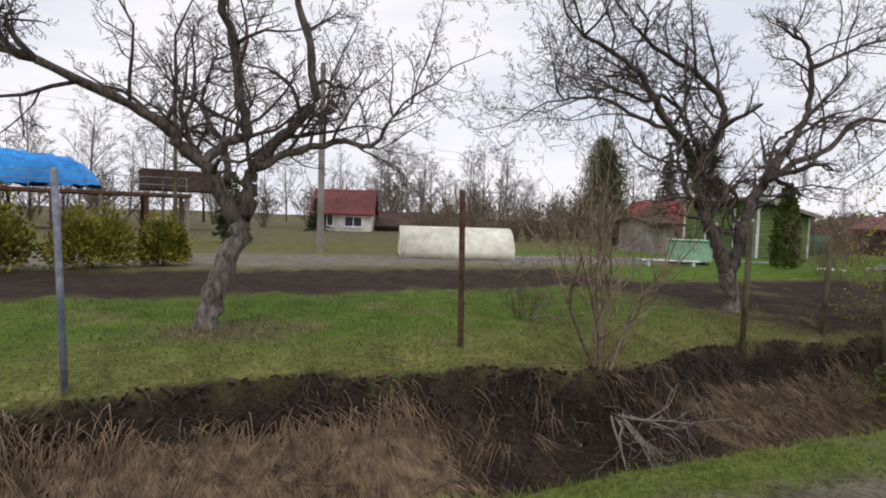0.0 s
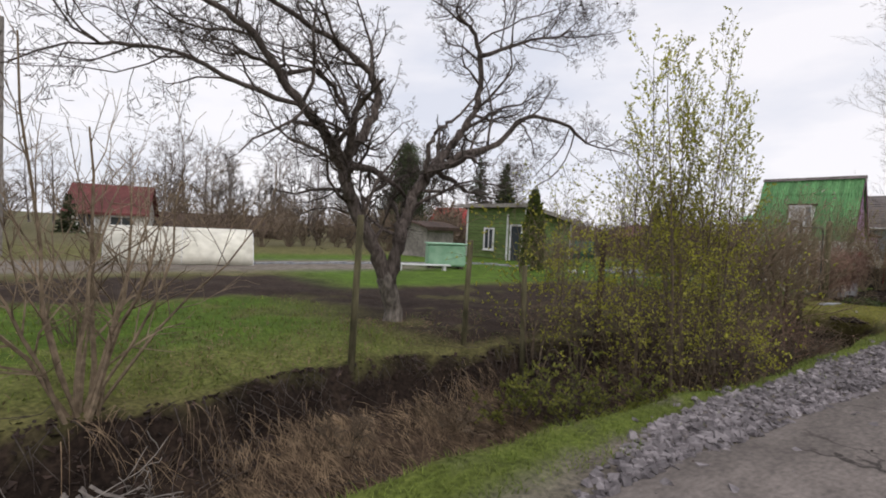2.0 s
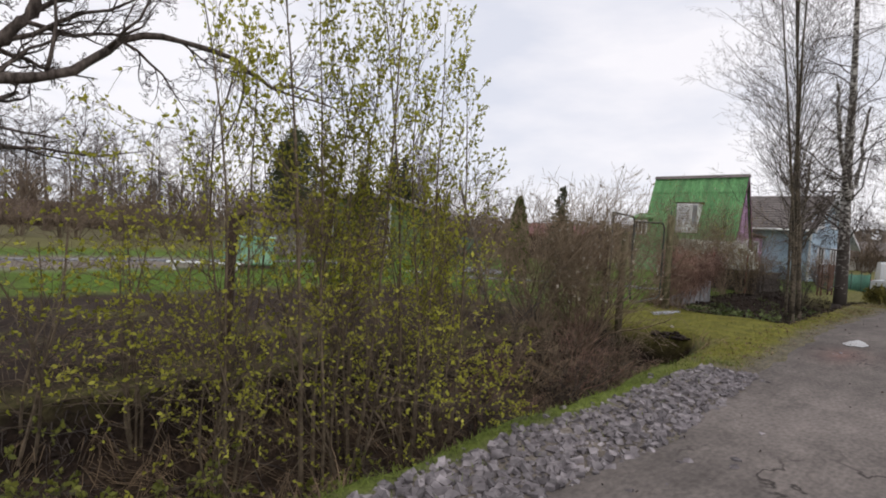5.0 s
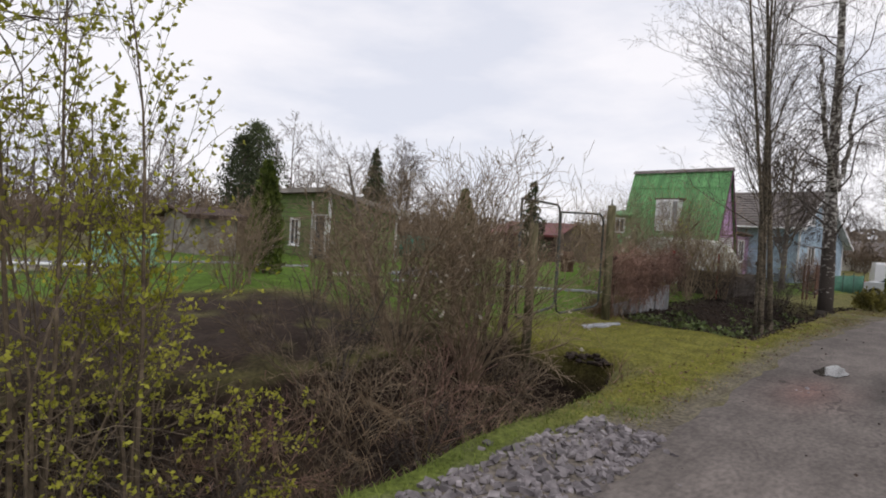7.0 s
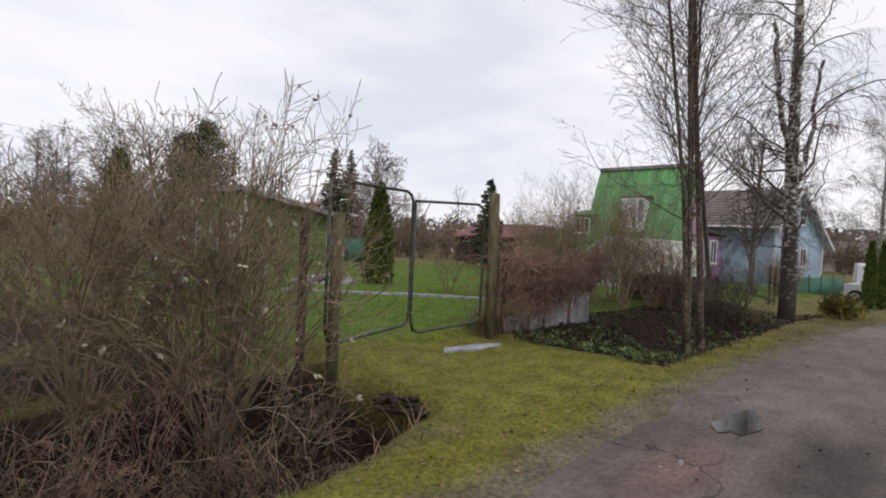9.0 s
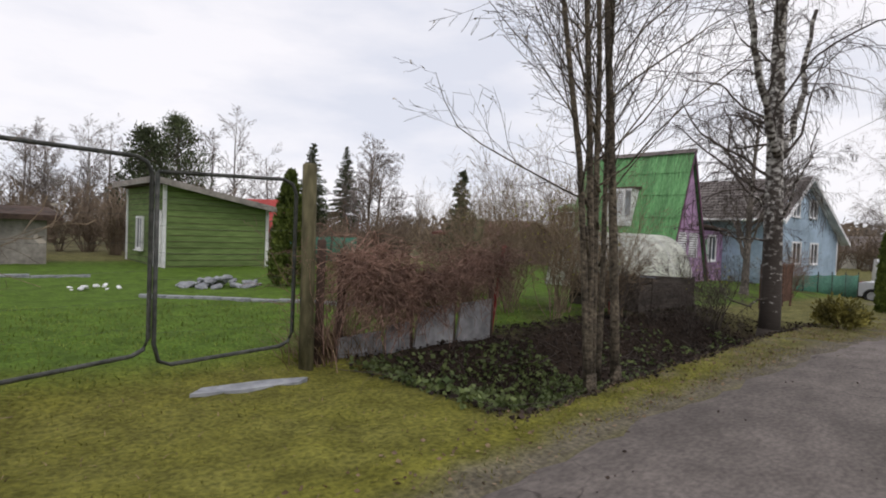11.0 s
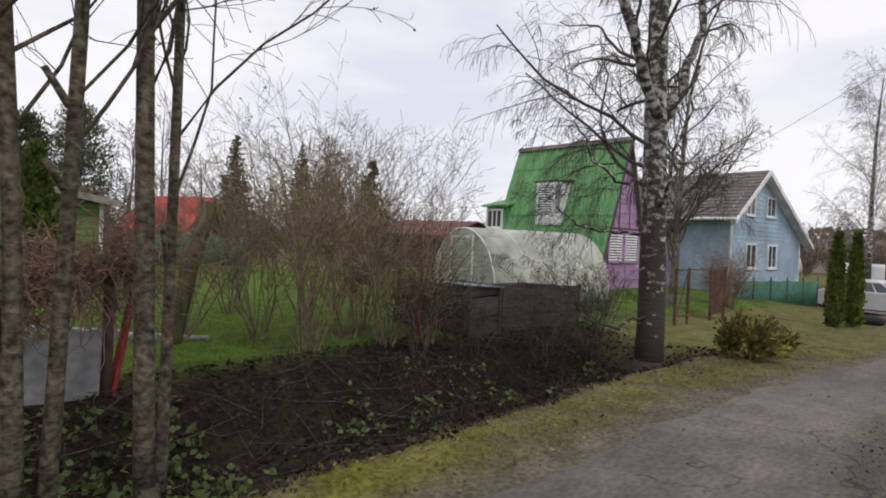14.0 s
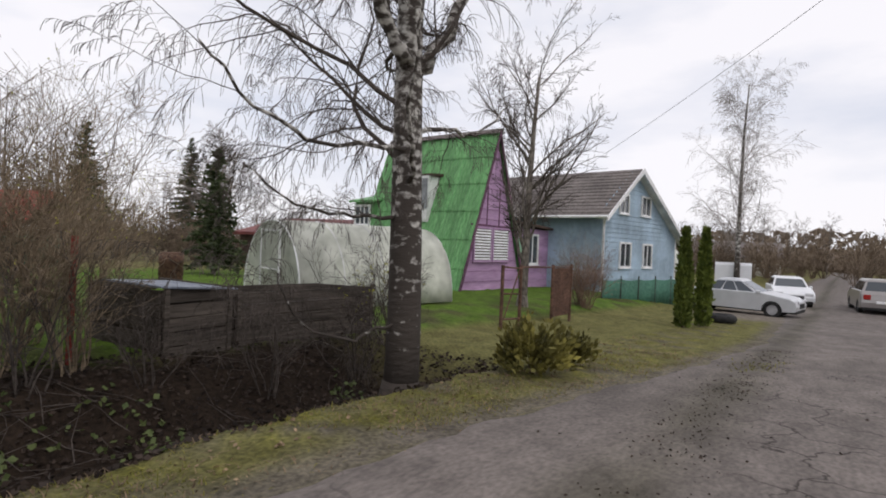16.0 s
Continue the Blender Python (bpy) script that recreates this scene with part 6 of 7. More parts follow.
# ---- far side of the first garden ----
def utility_pole(x, y, h, r, label, m=CONCRETE_POLE, arms=True):
    t = thing("utility_pole", x, y, lie(x, y), label, "pole")
    Shape().tube([(0, 0, -0.4), (0, 0, h * 0.5), (0, 0, h)], [r, r * 0.85, r * 0.7], 8).part("shaft", m, t)
    if arms:
        Shape().box(-0.6, -0.04, h - 0.35, 0.6, 0.04, h - 0.27, 0.01).part("crossarm", m, t)
        for k in (-0.5, 0.5):
            Shape().tube([(k, 0, h - 0.27), (k, 0, h - 0.2), (k, 0, h - 0.12)], [0.02, 0.05, 0.035], 8).part("insulator", WHITE, t)


utility_pole(2.45, 19.05, 6.5, 0.13, "grey concrete utility pole by the field track", arms=False)
utility_pole(-3.6, 33.0, 8.0, 0.12, "wooden utility pole behind the blue tarpaulin", WOOD_POST)
utility_pole(118.0, -9.5, 7.0, 0.2, "dark utility pole far beyond the parking place", DARK_WOOD)
utility_pole(140.0, -13.0, 7.0, 0.2, "dark utility pole far beyond the parking place", DARK_WOOD)


def cable(a, b, sag, label):
    t = thing("cable", *a, label, "cable")
    pts = [(Vector(b) - Vector(a)) * (k / 16) + Vector((0, 0, -sag * 4 * (k / 16) * (1 - k / 16))) for k in range(17)]
    Shape().tube(pts, [0.008] * 17, 4).part("wire", RUBBER, t)


cable((47.2, 8.6, 5.0), (36.0, -7.0, 10.6), 0.25, "thin overhead cable running to the blue house")
cable((-60.0, 60.0, 15.0), (26.0, 46.0, 7.2), 0.6, "thin overhead power cable beyond the gardens")
cable((-60.0, 60.0, 14.0), (26.0, 46.0, 6.5), 0.6, "thin overhead power cable beyond the gardens")


def platform():
    t = thing("steel_platform", -8.0, 37.9, -0.7, "raised steel platform on tall legs with railing", "platform", rz=12)
    Shape().box(-7.5, -2, 2.95, 4.6, 2, 3.15, 0.02).part("deck", RUST, t)
    for k in range(6):
        for yy in (-1.8, 1.8):
            Shape().box(-7.2 + k * 2.3, yy - 0.1, -0.3, -7.0 + k * 2.3, yy + 0.1, 2.95, 0.01).part("leg", CONCRETE_POLE if k % 2 else RUST, t)
    for k in range(10):
        Shape().tube([(-7.4 + k * 1.3, -2, 3.15), (-7.4 + k * 1.3, -2, 4.1)], [0.025] * 2, 5).part("railing_post", STEEL, t)
    for zz in (3.65, 4.1):
        Shape().tube([(-7.4, -2, zz), (4.4, -2, zz)], [0.022] * 2, 5).part("rail", STEEL, t)
    for k in range(5):
        Shape().tube([(-7 + k * 2.3, -1.85, 0.2), (-4.8 + k * 2.3, -1.85, 2.9)], [0.035] * 2, 5).part("brace", RUST, t)
    tarp = thing("tarpaulin", -8.0, 37.9, 2.45, "bright blue tarpaulin draped over a load on the platform", "tarpaulin", rz=12)
    s = Shape()
    nx, ny = 30, 10
    rng = random.Random(9)
    for i in range(nx + 1):
        for j in range(ny + 1):
            u, v = i / nx, j / ny
            edge = min(1, 5 * u, 5 * (1 - u)) * min(1, 4 * v, 4 * (1 - v))
            s.v.append((-7.4 + 7.2 * u, -1.7 + 3.4 * v, 0.25 + 2.1 * edge ** 0.5 * (1 - 0.3 * u) + rng.gauss(0, 0.06)))
    for i in range(nx):
        for j in range(ny):
            a = i * (ny + 1) + j
            s.f.append((a, a + ny + 1, a + ny + 2, a + 1))
    s.part("sheet", BLUE_TARP, tarp, smooth=True)
    box = thing("storage_box", -5.0, 38.4, 2.45, "dark container standing on the platform", "container", rz=12)
    Shape().box(-1.2, -1.2, 0.2, 3.4, 1.2, 1.5, 0.05).part("body", DARK_WOOD, box)


platform()
mint = thing("storage_box", 14.35, 14.3, lie(14.35, 14.3), "mint-green plastic water container on the lawn", "container", rz=-30)
Shape().box(-0.64, -0.45, 0.08, 0.64, 0.45, 0.8, 0.05).part("body", MINT, mint)
Shape().box(-0.68, -0.49, 0.8, 0.68, 0.49, 0.85, 0.02).part("lid", MINT, mint)
for k in (-0.5, 0.5):
    Shape().box(k - 0.06, -0.4, -0.05, k + 0.06, 0.45, 0.09).part("foot", WOOD_OLD, mint)
bench = thing("white_bench", 12.9, 13.6, lie(12.9, 13.6), "low white board bench on the lawn", "bench", rz=-25)
Shape().box(-0.9, -0.15, 0.16, 0.9, 0.15, 0.2, 0.01).part("seat", WHITE, bench)
for k in (-0.7, 0.7):
    Shape().box(k - 0.04, -0.12, -0.05, k + 0.04, 0.12, 0.16).part("leg", WHITE, bench)


def heap(name, x, y, rx, ry, h, m, n, size, label, category, seed):
    rng = random.Random(seed)
    t = thing(name, x, y, lie(x, y), label, category)
    for k in range(n):
        a, e = rng.uniform(0, 6.28), rng.random() ** 0.5
        px, py = rx * e * math.cos(a), ry * e * math.sin(a)
        s = size * rng.uniform(0.5, 1.2)
        sh = Shape().box(-s, -s * 0.7, -s * 0.4, s, s * 0.7, s * 0.4, s * 0.3)
        ob = sh.part("lump", m, t)
        ob.matrix_basis = pose(px, py, h * (1 - e) * rng.random() + s * 0.25, rng.uniform(-30, 30), rng.uniform(-30, 30), rng.uniform(0, 360))


heap("rubble_heap", 21.9, 12.4, 1.0, 0.5, 0.25, CONCRETE, 46, 0.13, "low heap of pale rubble on the lawn", "rubble", 3)
heap("rubble_heap", 19.6, 12.9, 0.5, 0.4, 0.2, WHITE, 14, 0.06, "pale stones heaped by the lawn edge", "rubble", 4)


def kerb(x0, y0, x1, y1, n):
    t = thing("lawn_kerb", x0, y0, 0, "narrow pale concrete edging along the lawn", "edging", rz=math.degrees(math.atan2(y1 - y0, x1 - x0)))
    ln = math.hypot(x1 - x0, y1 - y0) / n
    me = Shape().box(0, -0.05, -0.1, ln - 0.01, 0.05, 0.05, 0.012).mesh("edging_stone", CONCRETE)
    for k in range(n):
        x, y = x0 + (x1 - x0) * k / n, y0 + (y1 - y0) * k / n
        piece("edging_stone", me, t, pose(k * ln, 0, lie(x, y) + 0.01))


kerb(20.0, 11.2, 24.5, 6.6, 12)
kerb(8.0, 16.4, 20.0, 15.6, 20)

shrub("bare_shrub", 39.9, 5.3, 22, 1.75, 0.62, 0.014, 171, "rounded dense brown leafless shrub by the rusty gate", TWIG_RED, sp=LOOSE)


# ---- far trees and scrub ----
FAR = [
    dict(seg=5, wig=0.05, up=0.05, taper=0.85, sides=4, n=18, ang=40, ratio=0.38, thin=0.45, short=0.5, **{"from": 0.15}),
    dict(seg=2, wig=0.14, up=0.04, taper=0.7, sides=3, n=6, ang=42, ratio=0.5, thin=0.6, **{"from": 0.2}),
    dict(seg=1, wig=0.16, up=0.03, taper=0.5, sides=3, n=5, ang=42, ratio=0.55, thin=0.8, rmin=0.018, **{"from": 0.15}),
    dict(seg=1, wig=0.16, up=0.0, taper=0.4, sides=3, n=0, ang=42, ratio=0.5, rmin=0.015, **{"from": 0.2}),
]
rng = random.Random(77)
kinds = []
for i in range(4):
    kinds.append(bare_tree("far_tree", -40.0 + 9 * i, 74.0, 10.0, 0.16, 200 + i, "leafless tree in the belt beyond the gardens", BIRCH if i == 1 else FAR_TWIG, FAR_TWIG, FAR, group="far tree belt"))
for i in range(3):
    kinds.append(shrub("far_scrub", -30.0 + 7 * i, 52.0, 15, 3.0, 0.6, 0.034, 220 + i, "brown leafless scrub beyond the gardens", FAR_BROWN,
                       sp=[dict(SHRUB[0], seg=3, sides=3, n=6), dict(SHRUB[1], seg=2, n=3, rmin=0.018), dict(SHRUB[2], seg=1, rmin=0.017)], group="far scrub"))


def plant(kind, x, y, s):
    copy_thing(kinds[kind], pose(x, y, lie(x, y) - 0.1, 0, 0, rng.uniform(0, 360)) @ Matrix.Diagonal((s, s, s * rng.uniform(0.9, 1.15), 1)))


for x in np.arange(-70, 110, 4.2):
    plant(rng.choice((0, 1, 2, 3)), x + rng.uniform(-2, 2), rng.uniform(64, 92), rng.uniform(0.65, 1.05))
for x in np.arange(-60, 100, 2.6):
    plant(rng.choice((4, 5, 6)), x + rng.uniform(-1, 1), rng.uniform(48, 62), rng.uniform(0.9, 1.7))
for x in np.arange(13, 60, 1.4):
    plant(rng.choice((4, 5, 6)), x + rng.uniform(-1, 1), rng.uniform(36, 44), rng.uniform(0.7, 1.25))
for x in np.arange(13, 34, 1.5):
    plant(rng.choice((0, 1, 2, 3)), x + rng.uniform(-1, 1), rng.uniform(48, 60), rng.uniform(0.45, 0.75))
for x in np.arange(19, 60, 2.2):
    plant(rng.choice((4, 5, 6)), x + rng.uniform(-1, 1), 24 + 0.12 * (x - 19) + rng.uniform(0, 6), rng.uniform(0.6, 1.0))
for y in np.arange(-70, 64, 3.4):
    plant(rng.choice((0, 1, 2, 3)), rng.uniform(150, 190), y * 1.6, rng.uniform(0.8, 1.2))
    plant(rng.choice((4, 5, 6)), rng.uniform(112, 145), y * 1.4, rng.uniform(1.2, 2.2))
for x, y, s in ((16.5, 62, 1.0), (19, 63, 0.95), (22, 52, 0.85), (24, 54, 0.85), (26.5, 53, 0.9), (28.5, 55, 0.85), (27.5, 60, 0.9), (14.0, 58, 0.85),
                (44, 40, 0.6), (47, 38, 0.55), (33, 44, 0.95), (36, 46, 0.95), (39.5, 47, 0.9), (72, 14, 0.75), (-12, 52, 0.95), (-17, 55, 0.9), (-6, 47, 0.85), (-22, 50, 0.8)):
    plant(rng.choice((0, 1, 2, 3)), x, y, s)
for x in np.arange(9, 46, 0.95):
    plant(rng.choice((4, 5, 6)), x + rng.uniform(-0.5, 0.5), 26.5 + 0.05 * x + rng.uniform(0, 3.5), rng.uniform(0.5, 0.78))
BROAD = [dict(FAR[0], n=30, ang=46, ratio=0.46, short=0.62, seg=6), dict(FAR[1], n=9), dict(FAR[2], n=6, rmin=0.02), dict(FAR[3], rmin=0.018)]
for i, (x, y, h) in enumerate([(56.1, 54.5, 12.6), (58.5, 56.0, 11.5), (29.0, 100.0, 12.5)]):
    bare_tree("bare_tree", x, y, h, 0.2, 240 + i, "tall leafless tree with a broad crown beyond the gardens", FAR_BROWN, FAR_TWIG if i < 2 else FAR_BROWN, BROAD)
for x, y, s in ((24.5, 26.5, 1.0), (26.0, 28.5, 1.15), (27.5, 30.2, 1.2), (28.6, 31.8, 1.1), (22.6, 25.0, 0.9)):
    plant(rng.choice((4, 5, 6)), x, y, s)
for k in range(120):
    plant(rng.choice((4, 5, 6)), rng.uniform(95, 140), rng.uniform(-55, 60), rng.uniform(1.1, 2.0))
for k in range(50):
    plant(rng.choice((0, 1, 2, 3)), rng.uniform(120, 160), rng.uniform(-75, 80), rng.uniform(0.6, 0.95))
for k in range(46):
    plant(rng.choice((4, 5, 6)), rng.uniform(78, 96), rng.uniform(-26, 30), rng.uniform(0.9, 1.5))
for x, y, s in ((75, 10, 0.7), (70, 14, 0.7), (82, -7, 0.8), (88, -10, 0.9)):
    plant(rng.choice((4, 5, 6)), x, y, s)


def far_woods():
    """Wooded rise closing the view: many small uneven crowns over a low bank."""
    r, s = random.Random(91), Shape()
    for k in range(5200):
        y = r.uniform(-260, 240)
        x = r.uniform(196, 226)
        top = 6.4 + 1.6 * math.sin(y * 0.035) + 1.0 * math.sin(y * 0.11 + 1) + (x - 196) * 0.09
        z = -3.5 + (top + 3.5) * r.random() ** 0.6
        w, h = r.uniform(0.7, 1.9), r.uniform(0.9, 2.4)
        p = Vector((x, y, z))
        a = [p + Vector((r.gauss(0, 0.4), w * r.uniform(-1, 1), h * r.uniform(-0.6, 1))) for j in range(5)]
        s.poly(*a[:3])
        s.poly(*a[2:])
        s.poly(a[4], a[0], a[2])
    s.tube([(215, -280, -1), (222, -100, -1), (222, 80, -1), (215, 260, -1)], [5.5, 6.5, 6.0, 5.5], 10)
    ob = s.part("far_woods", FAR_BROWN)
    tagged(ob, "brown leafless woods on a low rise in the distance", "woods", kind="stuff")


far_woods()


# ---- verge, ditch and ground cover ----
def stuff(shape, name, m, label, category):
    ob = shape.part(name, m)
    tagged(ob, label, category, kind="stuff")
    return ob


EDGE = [float(v) for v in road_left(np.arange(-60, 1000) * 0.1)]


def edge(x):
    """The road's left edge, quickly."""
    return EDGE[int(round(x * 10)) + 60]


def gravel():
    r, s = random.Random(1), Shape()
    for k in range(4600):
        x = 5.3 + 9.6 * r.random() ** 1.25
        lo = edge(x) - 0.12
        y = r.uniform(lo, 2.3) if r.random() < 0.94 else r.uniform(lo - 0.5, 2.45)
        if x < 7 and y > 2.15 - 0.3 * (7 - x) + 0.2 * r.random():
            continue
        a = 0.01 + 0.028 * r.random() ** 1.6
        z = lie(x, y) + a * 0.25
        m = pose(x, y, z, r.uniform(-35, 35), r.uniform(-35, 35), r.uniform(0, 360))
        k0 = len(s.v)
        for sx, sy, sz in ((-1, -1, -1), (1, -1, -1), (1, 1, -1), (-1, 1, -1), (-1, -1, 1), (1, -1, 1), (1, 1, 1), (-1, 1, 1)):
            s.v.append(tuple(m @ Vector((sx * a * r.uniform(0.7, 1.4), sy * a * r.uniform(0.5, 1.0), sz * a * r.uniform(0.3, 0.7)))))
        s.f.extend(tuple(k0 + i for i in q) for q in ((0, 3, 2, 1), (4, 5, 6, 7), (0, 1, 5, 4), (1, 2, 6, 5), (2, 3, 7, 6), (3, 0, 4, 7)))
    stuff(s, "gravel", STONE, "strip of crushed grey stone along the road edge", "gravel")


def blades(s, r, x, y, h, w, lean=(0, 0), bend=0.5, steps=2, z=None):
    a = r.uniform(0, 6.28)
    d = Vector((lean[0] + bend * math.cos(a) * r.random(), lean[1] + bend * math.sin(a) * r.random(), 1)).normalized()
    u = Vector((math.sin(a), -math.cos(a), 0)) * w
    p = Vector((x, y, (lie(x, y) if z is None else z) - 0.01))
    k = len(s.v)
    for i in range(steps + 1):
        f = i / steps
        q = p + d * h * f + Vector((d.x, d.y, -0.5 * bend)) * h * 0.6 * f * f
        g = u * (1 - 0.85 * f)
        s.v.extend((tuple(q - g), tuple(q + g)))
    for i in range(steps):
        b = k + 2 * i
        s.f.append((b, b + 1, b + 3, b + 2))


def hang(s, r, x, y, ln, w, tilt):
    """A dead blade that springs from the bank, bends over and hangs down it."""
    z, k, lift = lie(x, y), len(s.v), r.uniform(0.1, 0.45)
    for i in range(5):
        f = i / 4
        px, py = x + ln * tilt * f, y - ln * f * (0.75 - 0.2 * f)
        pz = max(z + ln * (lift * f - 0.95 * f * f), lie(px, py) + 0.015 + 0.02 * f)
        g = w * (1 - 0.8 * f)
        s.v.extend(((px - g, py, pz), (px + g, py + 0.2 * g, pz)))
    for i in range(4):
        b = k + 2 * i
        s.f.append((b, b + 1, b + 3, b + 2))


def grasses():
    r = random.Random(2)
    g, m, d, l, iv, tw = Shape(), Shape(), Shape(), Shape(), Shape(), Shape()
    for k in range(15000):
        x = r.uniform(-1, 15.5)
        y = edge(x) + 0.15 + r.random() * (2.75 - edge(x))
        if 6.6 < x < 15.2 and y < 2.28 and r.random() < 0.93:
            continue
        blades(g, r, x, y, r.uniform(0.03, 0.1), 0.004, bend=0.9)
    for k in range(15000):
        x, y = r.uniform(-5, 6.8), 4.75 + 4.2 * r.random() ** 1.4
        if y > 4.9 + 0.13 * float(wave(x, 0, 1.1)):
            blades(g if r.random() < 0.8 else d, r, x, y, r.uniform(0.04, 0.12), 0.005, bend=0.9)
    for k in range(17000):
        x = r.uniform(15, 34)
        y = edge(x) + 0.05 + r.random() * 1.0 if not 17.2 < x < 20.4 else r.uniform(2.1, 5.4)
        if x > 24 and wave(x, y, 1.7, 8) > 0.2:
            continue
        blades(m if r.random() < (0.86 if x < 24 else 0.7) else d, r, x, y, r.uniform(0.02, 0.07), 0.005, bend=1.0)
    for k in range(9000):
        x, y = r.uniform(16.4, 27), r.uniform(5.2, 10)
        blades(g, r, x, y, r.uniform(0.04, 0.1), 0.007, bend=0.9)
    for k in range(6400):
        x, f = (r.uniform(-4.8, 1.8) if k % 2 else r.uniform(1.8, 16.4)), r.random()
        y = 3.25 + 1.45 * f ** 0.6
        patch = 0.5 + 0.5 * float(wave(x, y, 1.3, 6))
        thick = 0.95 if x < 1.5 else 0.06 + 0.4 * float(smoothstep(4.0, 4.8, x)) if x < 7.6 else 0.12
        if r.random() > thick * (0.45 + 0.75 * patch):
            continue
        tilt = r.gauss(0.0, 0.35)
        for j in range(r.randint(6, 17)):
            hang(d, r, x + r.gauss(0, 0.06), y + r.gauss(0, 0.05), r.uniform(0.18, 0.55), r.uniform(0.002, 0.006 if x < 1.8 else 0.0045), tilt + r.gauss(0, 0.22))
    for k in range(900):
        x, y = r.uniform(13.0, 16.9), r.uniform(2.7, 4.6)
        blades(d, r, x, y, r.uniform(0.15, 0.45), 0.006, lean=(0, -0.3), bend=1.0, steps=3)
    for k in range(3200):
        x = r.uniform(22, 36)
        y = edge(x) + 0.1 + r.random() * 0.9
        if wave(x, y, 1.9, 5) > 0.0:
            blades(d, r, x, y, r.uniform(0.03, 0.1), 0.005, bend=1.4)
    for k in range(1500):
        x = r.uniform(17, 36)
        y = edge(x) + r.gauss(0.12, 0.14)
        blades(d if k % 2 else m, r, x, y, r.uniform(0.02, 0.06), 0.006, bend=1.2)
    for k in range(1500):
        x = r.uniform(26, 36.5)
        y = 0.2 + r.gauss(0, 0.17)
        if wave(x, y, 1.3, 2) > -0.35:
            l.leaf((x, y, lie(x, y) + 0.042), (r.gauss(0, 1), r.gauss(0, 1), r.gauss(0, 0.2)), r.uniform(0.01, 0.028), r, 0.36)
        if x > 31.5 and wave(x, y, 1.6, 9) > 0.1:
            blades(m, r, x, y, r.uniform(0.02, 0.06), 0.006, bend=1.0, z=lie(x, y) + 0.04)
    for k in range(260):
        x, y = r.uniform(2, 34), r.uniform(-1.8, 1.8)
        if y < edge(x):
            l.leaf((x, y, lie(x, y) + 0.045), (r.gauss(0, 1), r.gauss(0, 1), 0.1), r.uniform(0.015, 0.04), r, 0.36)
    for k in range(700):
        x = r.gauss(20.6, 0.25)
        blades(d, r, x, r.gauss(5.25, 0.15), r.uniform(0.3, 0.7), 0.006, lean=(-0.3, 0), bend=0.9, steps=3)
    for cx, cy, n in ((14.4, 3.35, 160), (9.3, 2.65, 220), (-0.4, 6.3, 500)):
        for k in range(n):
            blades(d, r, r.gauss(cx, 0.14 if n < 400 else 0.5), r.gauss(cy, 0.1 if n < 400 else 0.35), r.uniform(0.12, 0.4) * (1 if n < 400 else 0.35), 0.005, bend=1.2, steps=3)
    for k in range(9500):
        x, y = r.uniform(20.5, 31), 2.55 + 2.8 * r.random()
        p = Vector((x, y, lie(x, y) + 0.012 + 0.02 * r.random()))
        l.leaf(p, (r.gauss(0, 1), r.gauss(0, 1), r.gauss(0, 0.35)), r.uniform(0.03, 0.075), r, 0.36)
    for k in range(4200):
        x, y = r.uniform(-4, 16.6), 2.9 + 1.8 * r.random()
        l.leaf((x, y, lie(x, y) + 0.012), (r.gauss(0, 1), r.gauss(0, 1), r.gauss(0, 0.35)), r.uniform(0.03, 0.07), r, 0.36)
    for k in range(900):
        x, y = r.uniform(15, 36), r.uniform(1.9, 2.8)
        d.leaf((x, y, lie(x, y) + 0.012), (r.gauss(0, 1), r.gauss(0, 1), r.gauss(0, 0.25)), r.uniform(0.02, 0.05), r, 0.36)
    for k in range(2300):
        if k % 3:
            x, y = r.uniform(20.4, 23.6), r.uniform(2.85, 4.7)
        else:
            x, y = r.uniform(24, 29.5), r.uniform(3.0, 4.6)
            if wave(x, y, 1.5, 2) < 0.15:
                continue
        z = lie(x, y) + r.uniform(0.02, 0.16)
        for j in range(2):
            iv.leaf((x + r.gauss(0, 0.02), y + r.gauss(0, 0.02), z), (r.gauss(0, 1), r.gauss(0, 1), r.gauss(0.1, 0.4)), r.uniform(0.03, 0.085), r, 0.42)
    for k in range(280):
        x = r.choice((r.uniform(-4, 16.6), r.uniform(20.5, 30.5), r.uniform(20.5, 27)))
        y = r.uniform(2.9, 5.0)
        a, n = r.uniform(0, 6.28), r.uniform(0.1, 0.45)
        pts = []
        for j in range(4):
            q = (x + math.cos(a) * n * j + r.gauss(0, 0.03), y + math.sin(a) * n * j * 0.6 + r.gauss(0, 0.02))
            pts.append((q[0], q[1], lie(*q) + 0.03 + r.random() * 0.05))
        tw.tube(pts, [r.uniform(0.002, 0.006) * (1 - 0.2 * j) for j in range(4)], 4)
    cl = Shape()
    for k in range(2600):
        x = r.uniform(-4.5, 12.0)
        b = 4.78 + 0.13 * float(wave(x, 0, 1.1)) - 0.3 * math.exp(-((x - 3.4) / 0.7) ** 2)
        y = b - 0.45 * r.random() ** 1.6 + 0.06
        a = 0.012 + 0.035 * r.random() ** 2
        p = Vector((x, y, lie(x, y)))
        q = [p + Vector((a * r.uniform(-1.2, 1.2), a * r.uniform(-1, 1), a * r.uniform(-0.6, 1))) for j in range(6)]
        for f in ((0, 1, 2), (0, 2, 3), (0, 3, 4), (1, 2, 5), (2, 3, 5), (3, 4, 5), (0, 4, 1), (4, 5, 1)):
            cl.poly(*(q[j] for j in f))
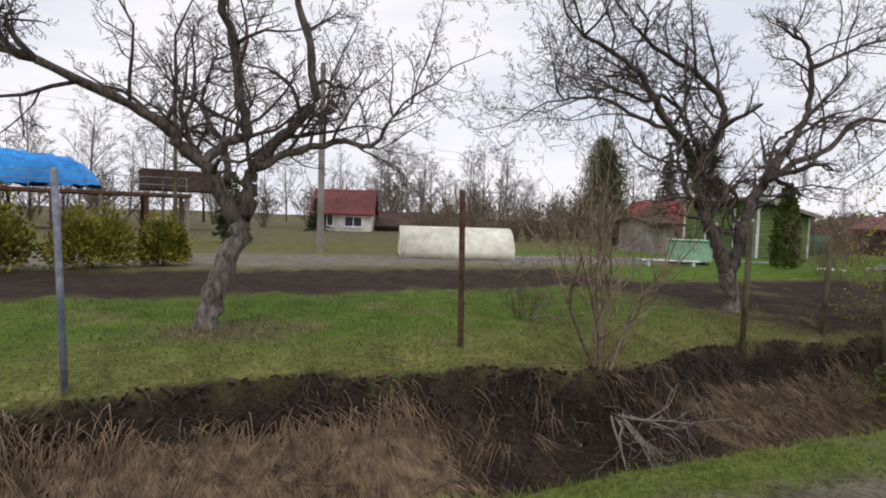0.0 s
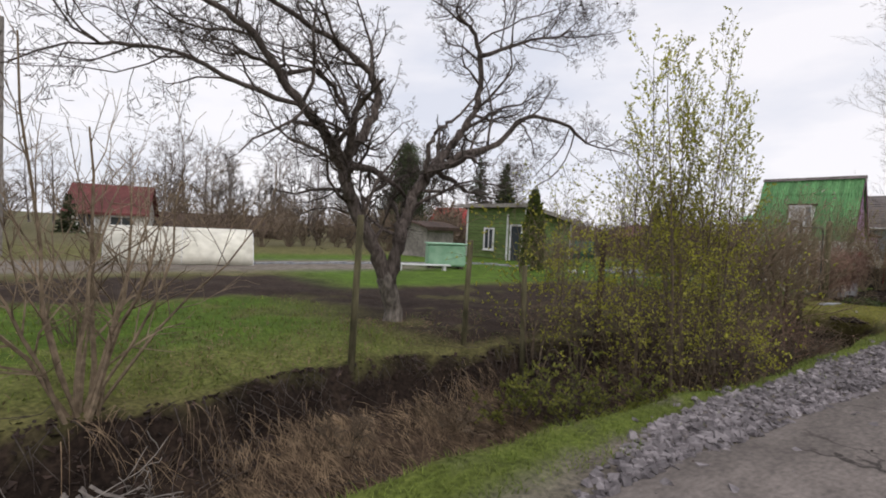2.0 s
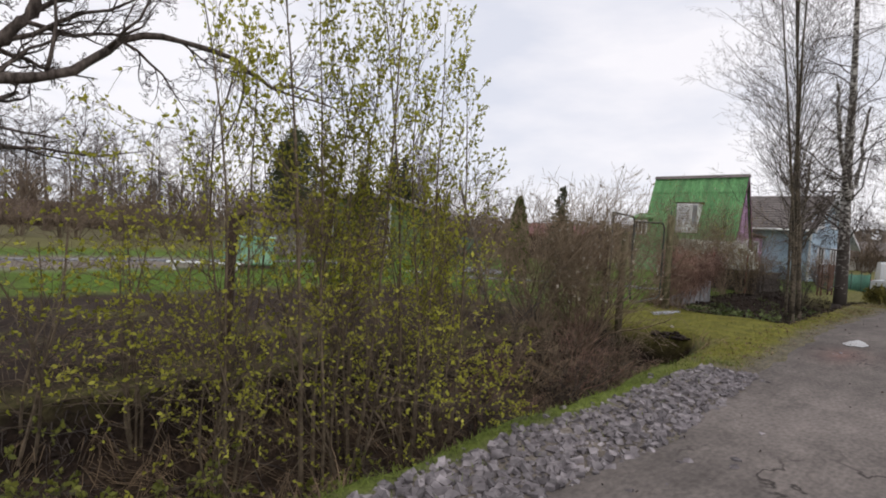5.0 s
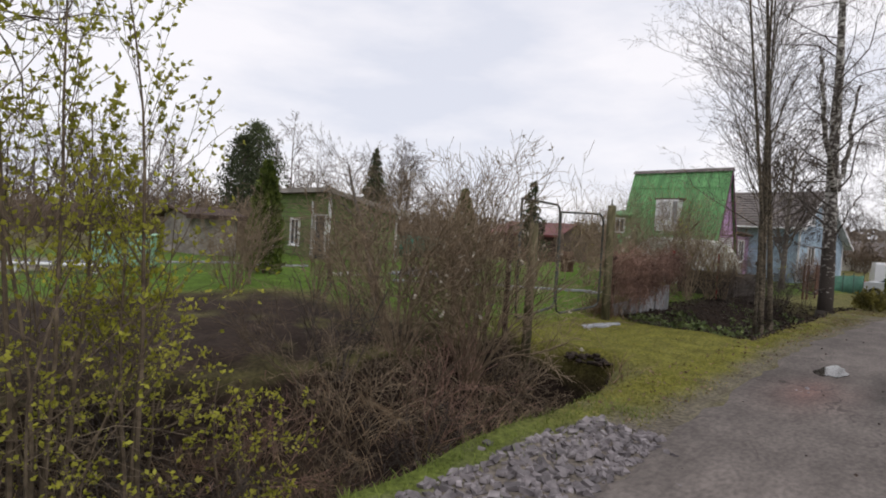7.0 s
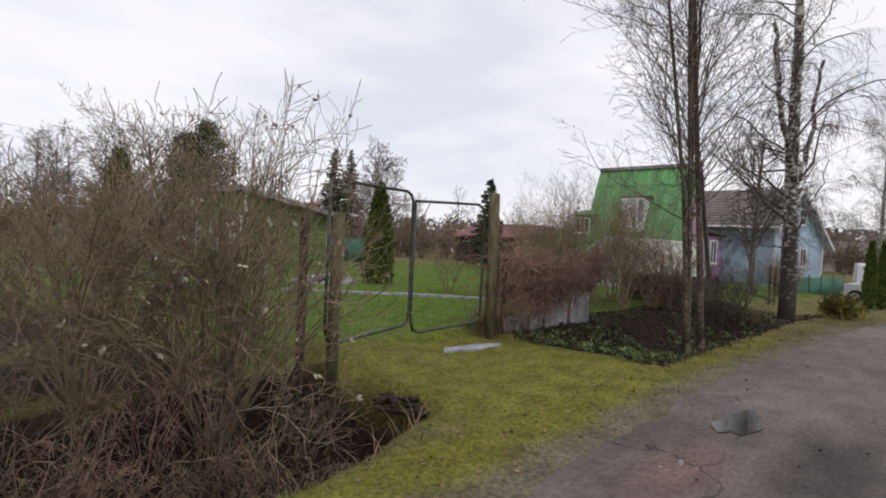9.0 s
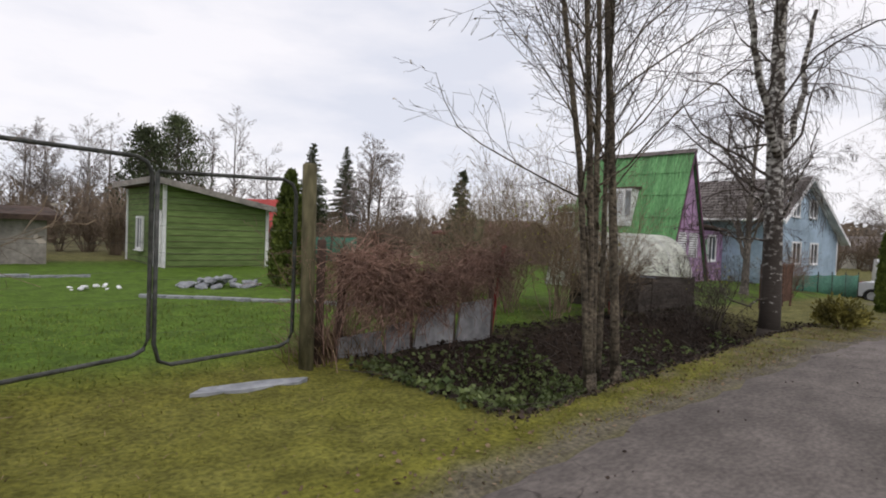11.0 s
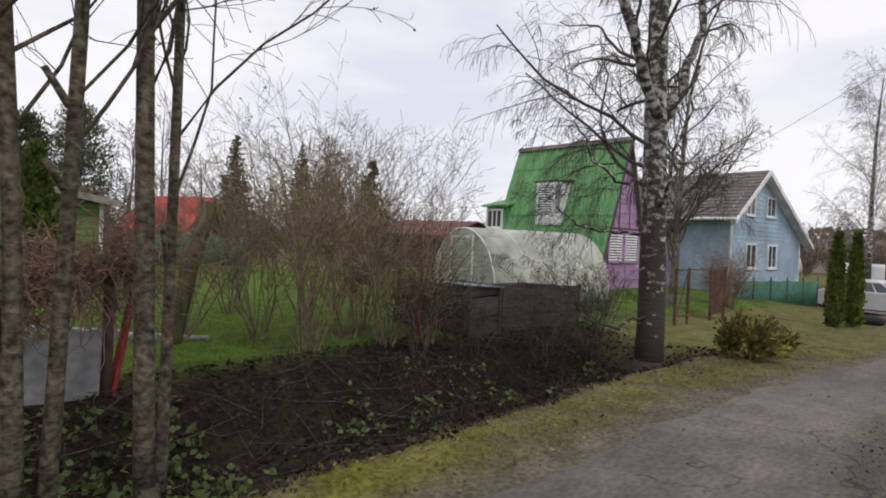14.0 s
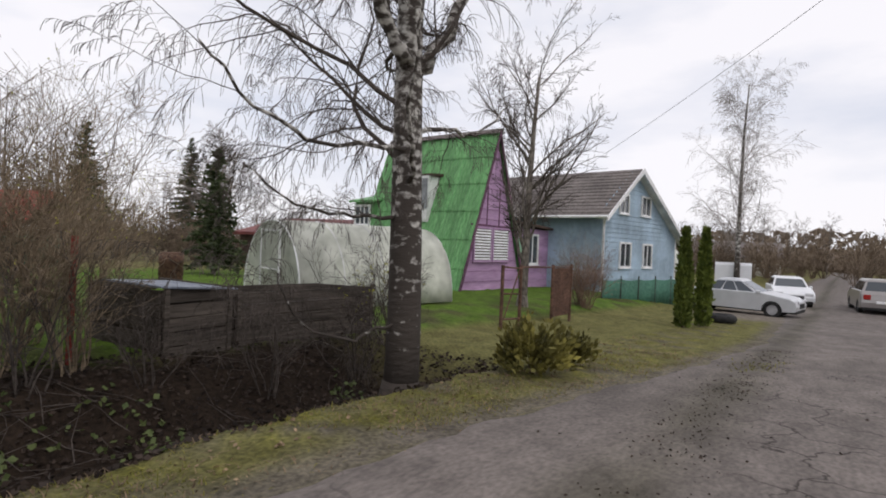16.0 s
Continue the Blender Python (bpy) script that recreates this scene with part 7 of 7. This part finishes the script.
        if k % 5 == 0:
            e = r.uniform(0.1, 0.35)
            tw.tube([p + Vector((0, 0, 0.02)), p + Vector((r.gauss(0, 0.08), -e * 0.5, -e * 0.25)), p + Vector((r.gauss(0, 0.15), -e * 0.8, -e))], [0.004, 0.003, 0.0015], 3, cap=False)
    stuff(cl, "soil_clod", CLOD, "dark crumbling clods along the cut ditch bank", "soil")
    for k in range(5200):
        x, y = r.uniform(3.8, 11.5), r.uniform(4.85, 6.6)
        if wave(x, y, 1.9, 3) > -0.35:
            blades(d if k % 4 else g, r, x, y, r.uniform(0.04, 0.16), 0.004, bend=1.6)
    stuff(g, "grass", GRASS, "short fresh spring grass on lawn and verge", "grass")
    stuff(m, "moss", MOSS, "yellow-green mossy grass along the road", "moss")
    stuff(d, "dry_reed", REED, "flattened straw-coloured reeds and dead grass on the ditch banks", "reeds")
    stuff(l, "leaf_litter", LITTER, "dark fallen leaves covering the ditch", "leaf litter")
    stuff(iv, "bramble", IVY, "low bramble and ivy leaves in the ditch", "brambles")
    stuff(tw, "fallen_twig", TWIG, "fallen grey twigs on banks and ditch", "twigs")


gravel()
grasses()
heap("debris_heap", 17.3, 3.7, 0.3, 0.35, 0.12, LITTER, 70, 0.05, "dark heap of clods and leaves at the ditch end", "debris", 8)
heap("road_debris", 17.6, 1.3, 0.2, 0.12, 0.04, STONE, 16, 0.03, "small scatter of stones and twigs on the road", "debris", 9)
puddle = Shape()
rim = []
for k in range(28):
    a = 2 * math.pi * k / 28
    rr = 1 + 0.16 * math.sin(3 * a + 1) + 0.1 * math.sin(7 * a)
    rim.append((18.95 + 0.42 * rr * math.cos(a), 1.28 + 0.15 * rr * math.sin(a)))
puddle.prism(rim, lie(18.95, 1.28) + 0.015, lie(18.95, 1.28) + 0.034, "z")
tagged(puddle.part("puddle", WATER), "shallow rain puddle on the worn road", "puddle", kind="structure")
water = Shape()
for k in range(40):
    x = -5 + k * 0.5
    water.poly((x, 2.9, -0.93), (x + 0.5, 2.9, -0.93), (x + 0.5, 4.1, -0.93), (x, 4.1, -0.93))
tagged(water.part("water", WATER), "shallow dark water at the bottom of the ditch", "water", kind="structure")
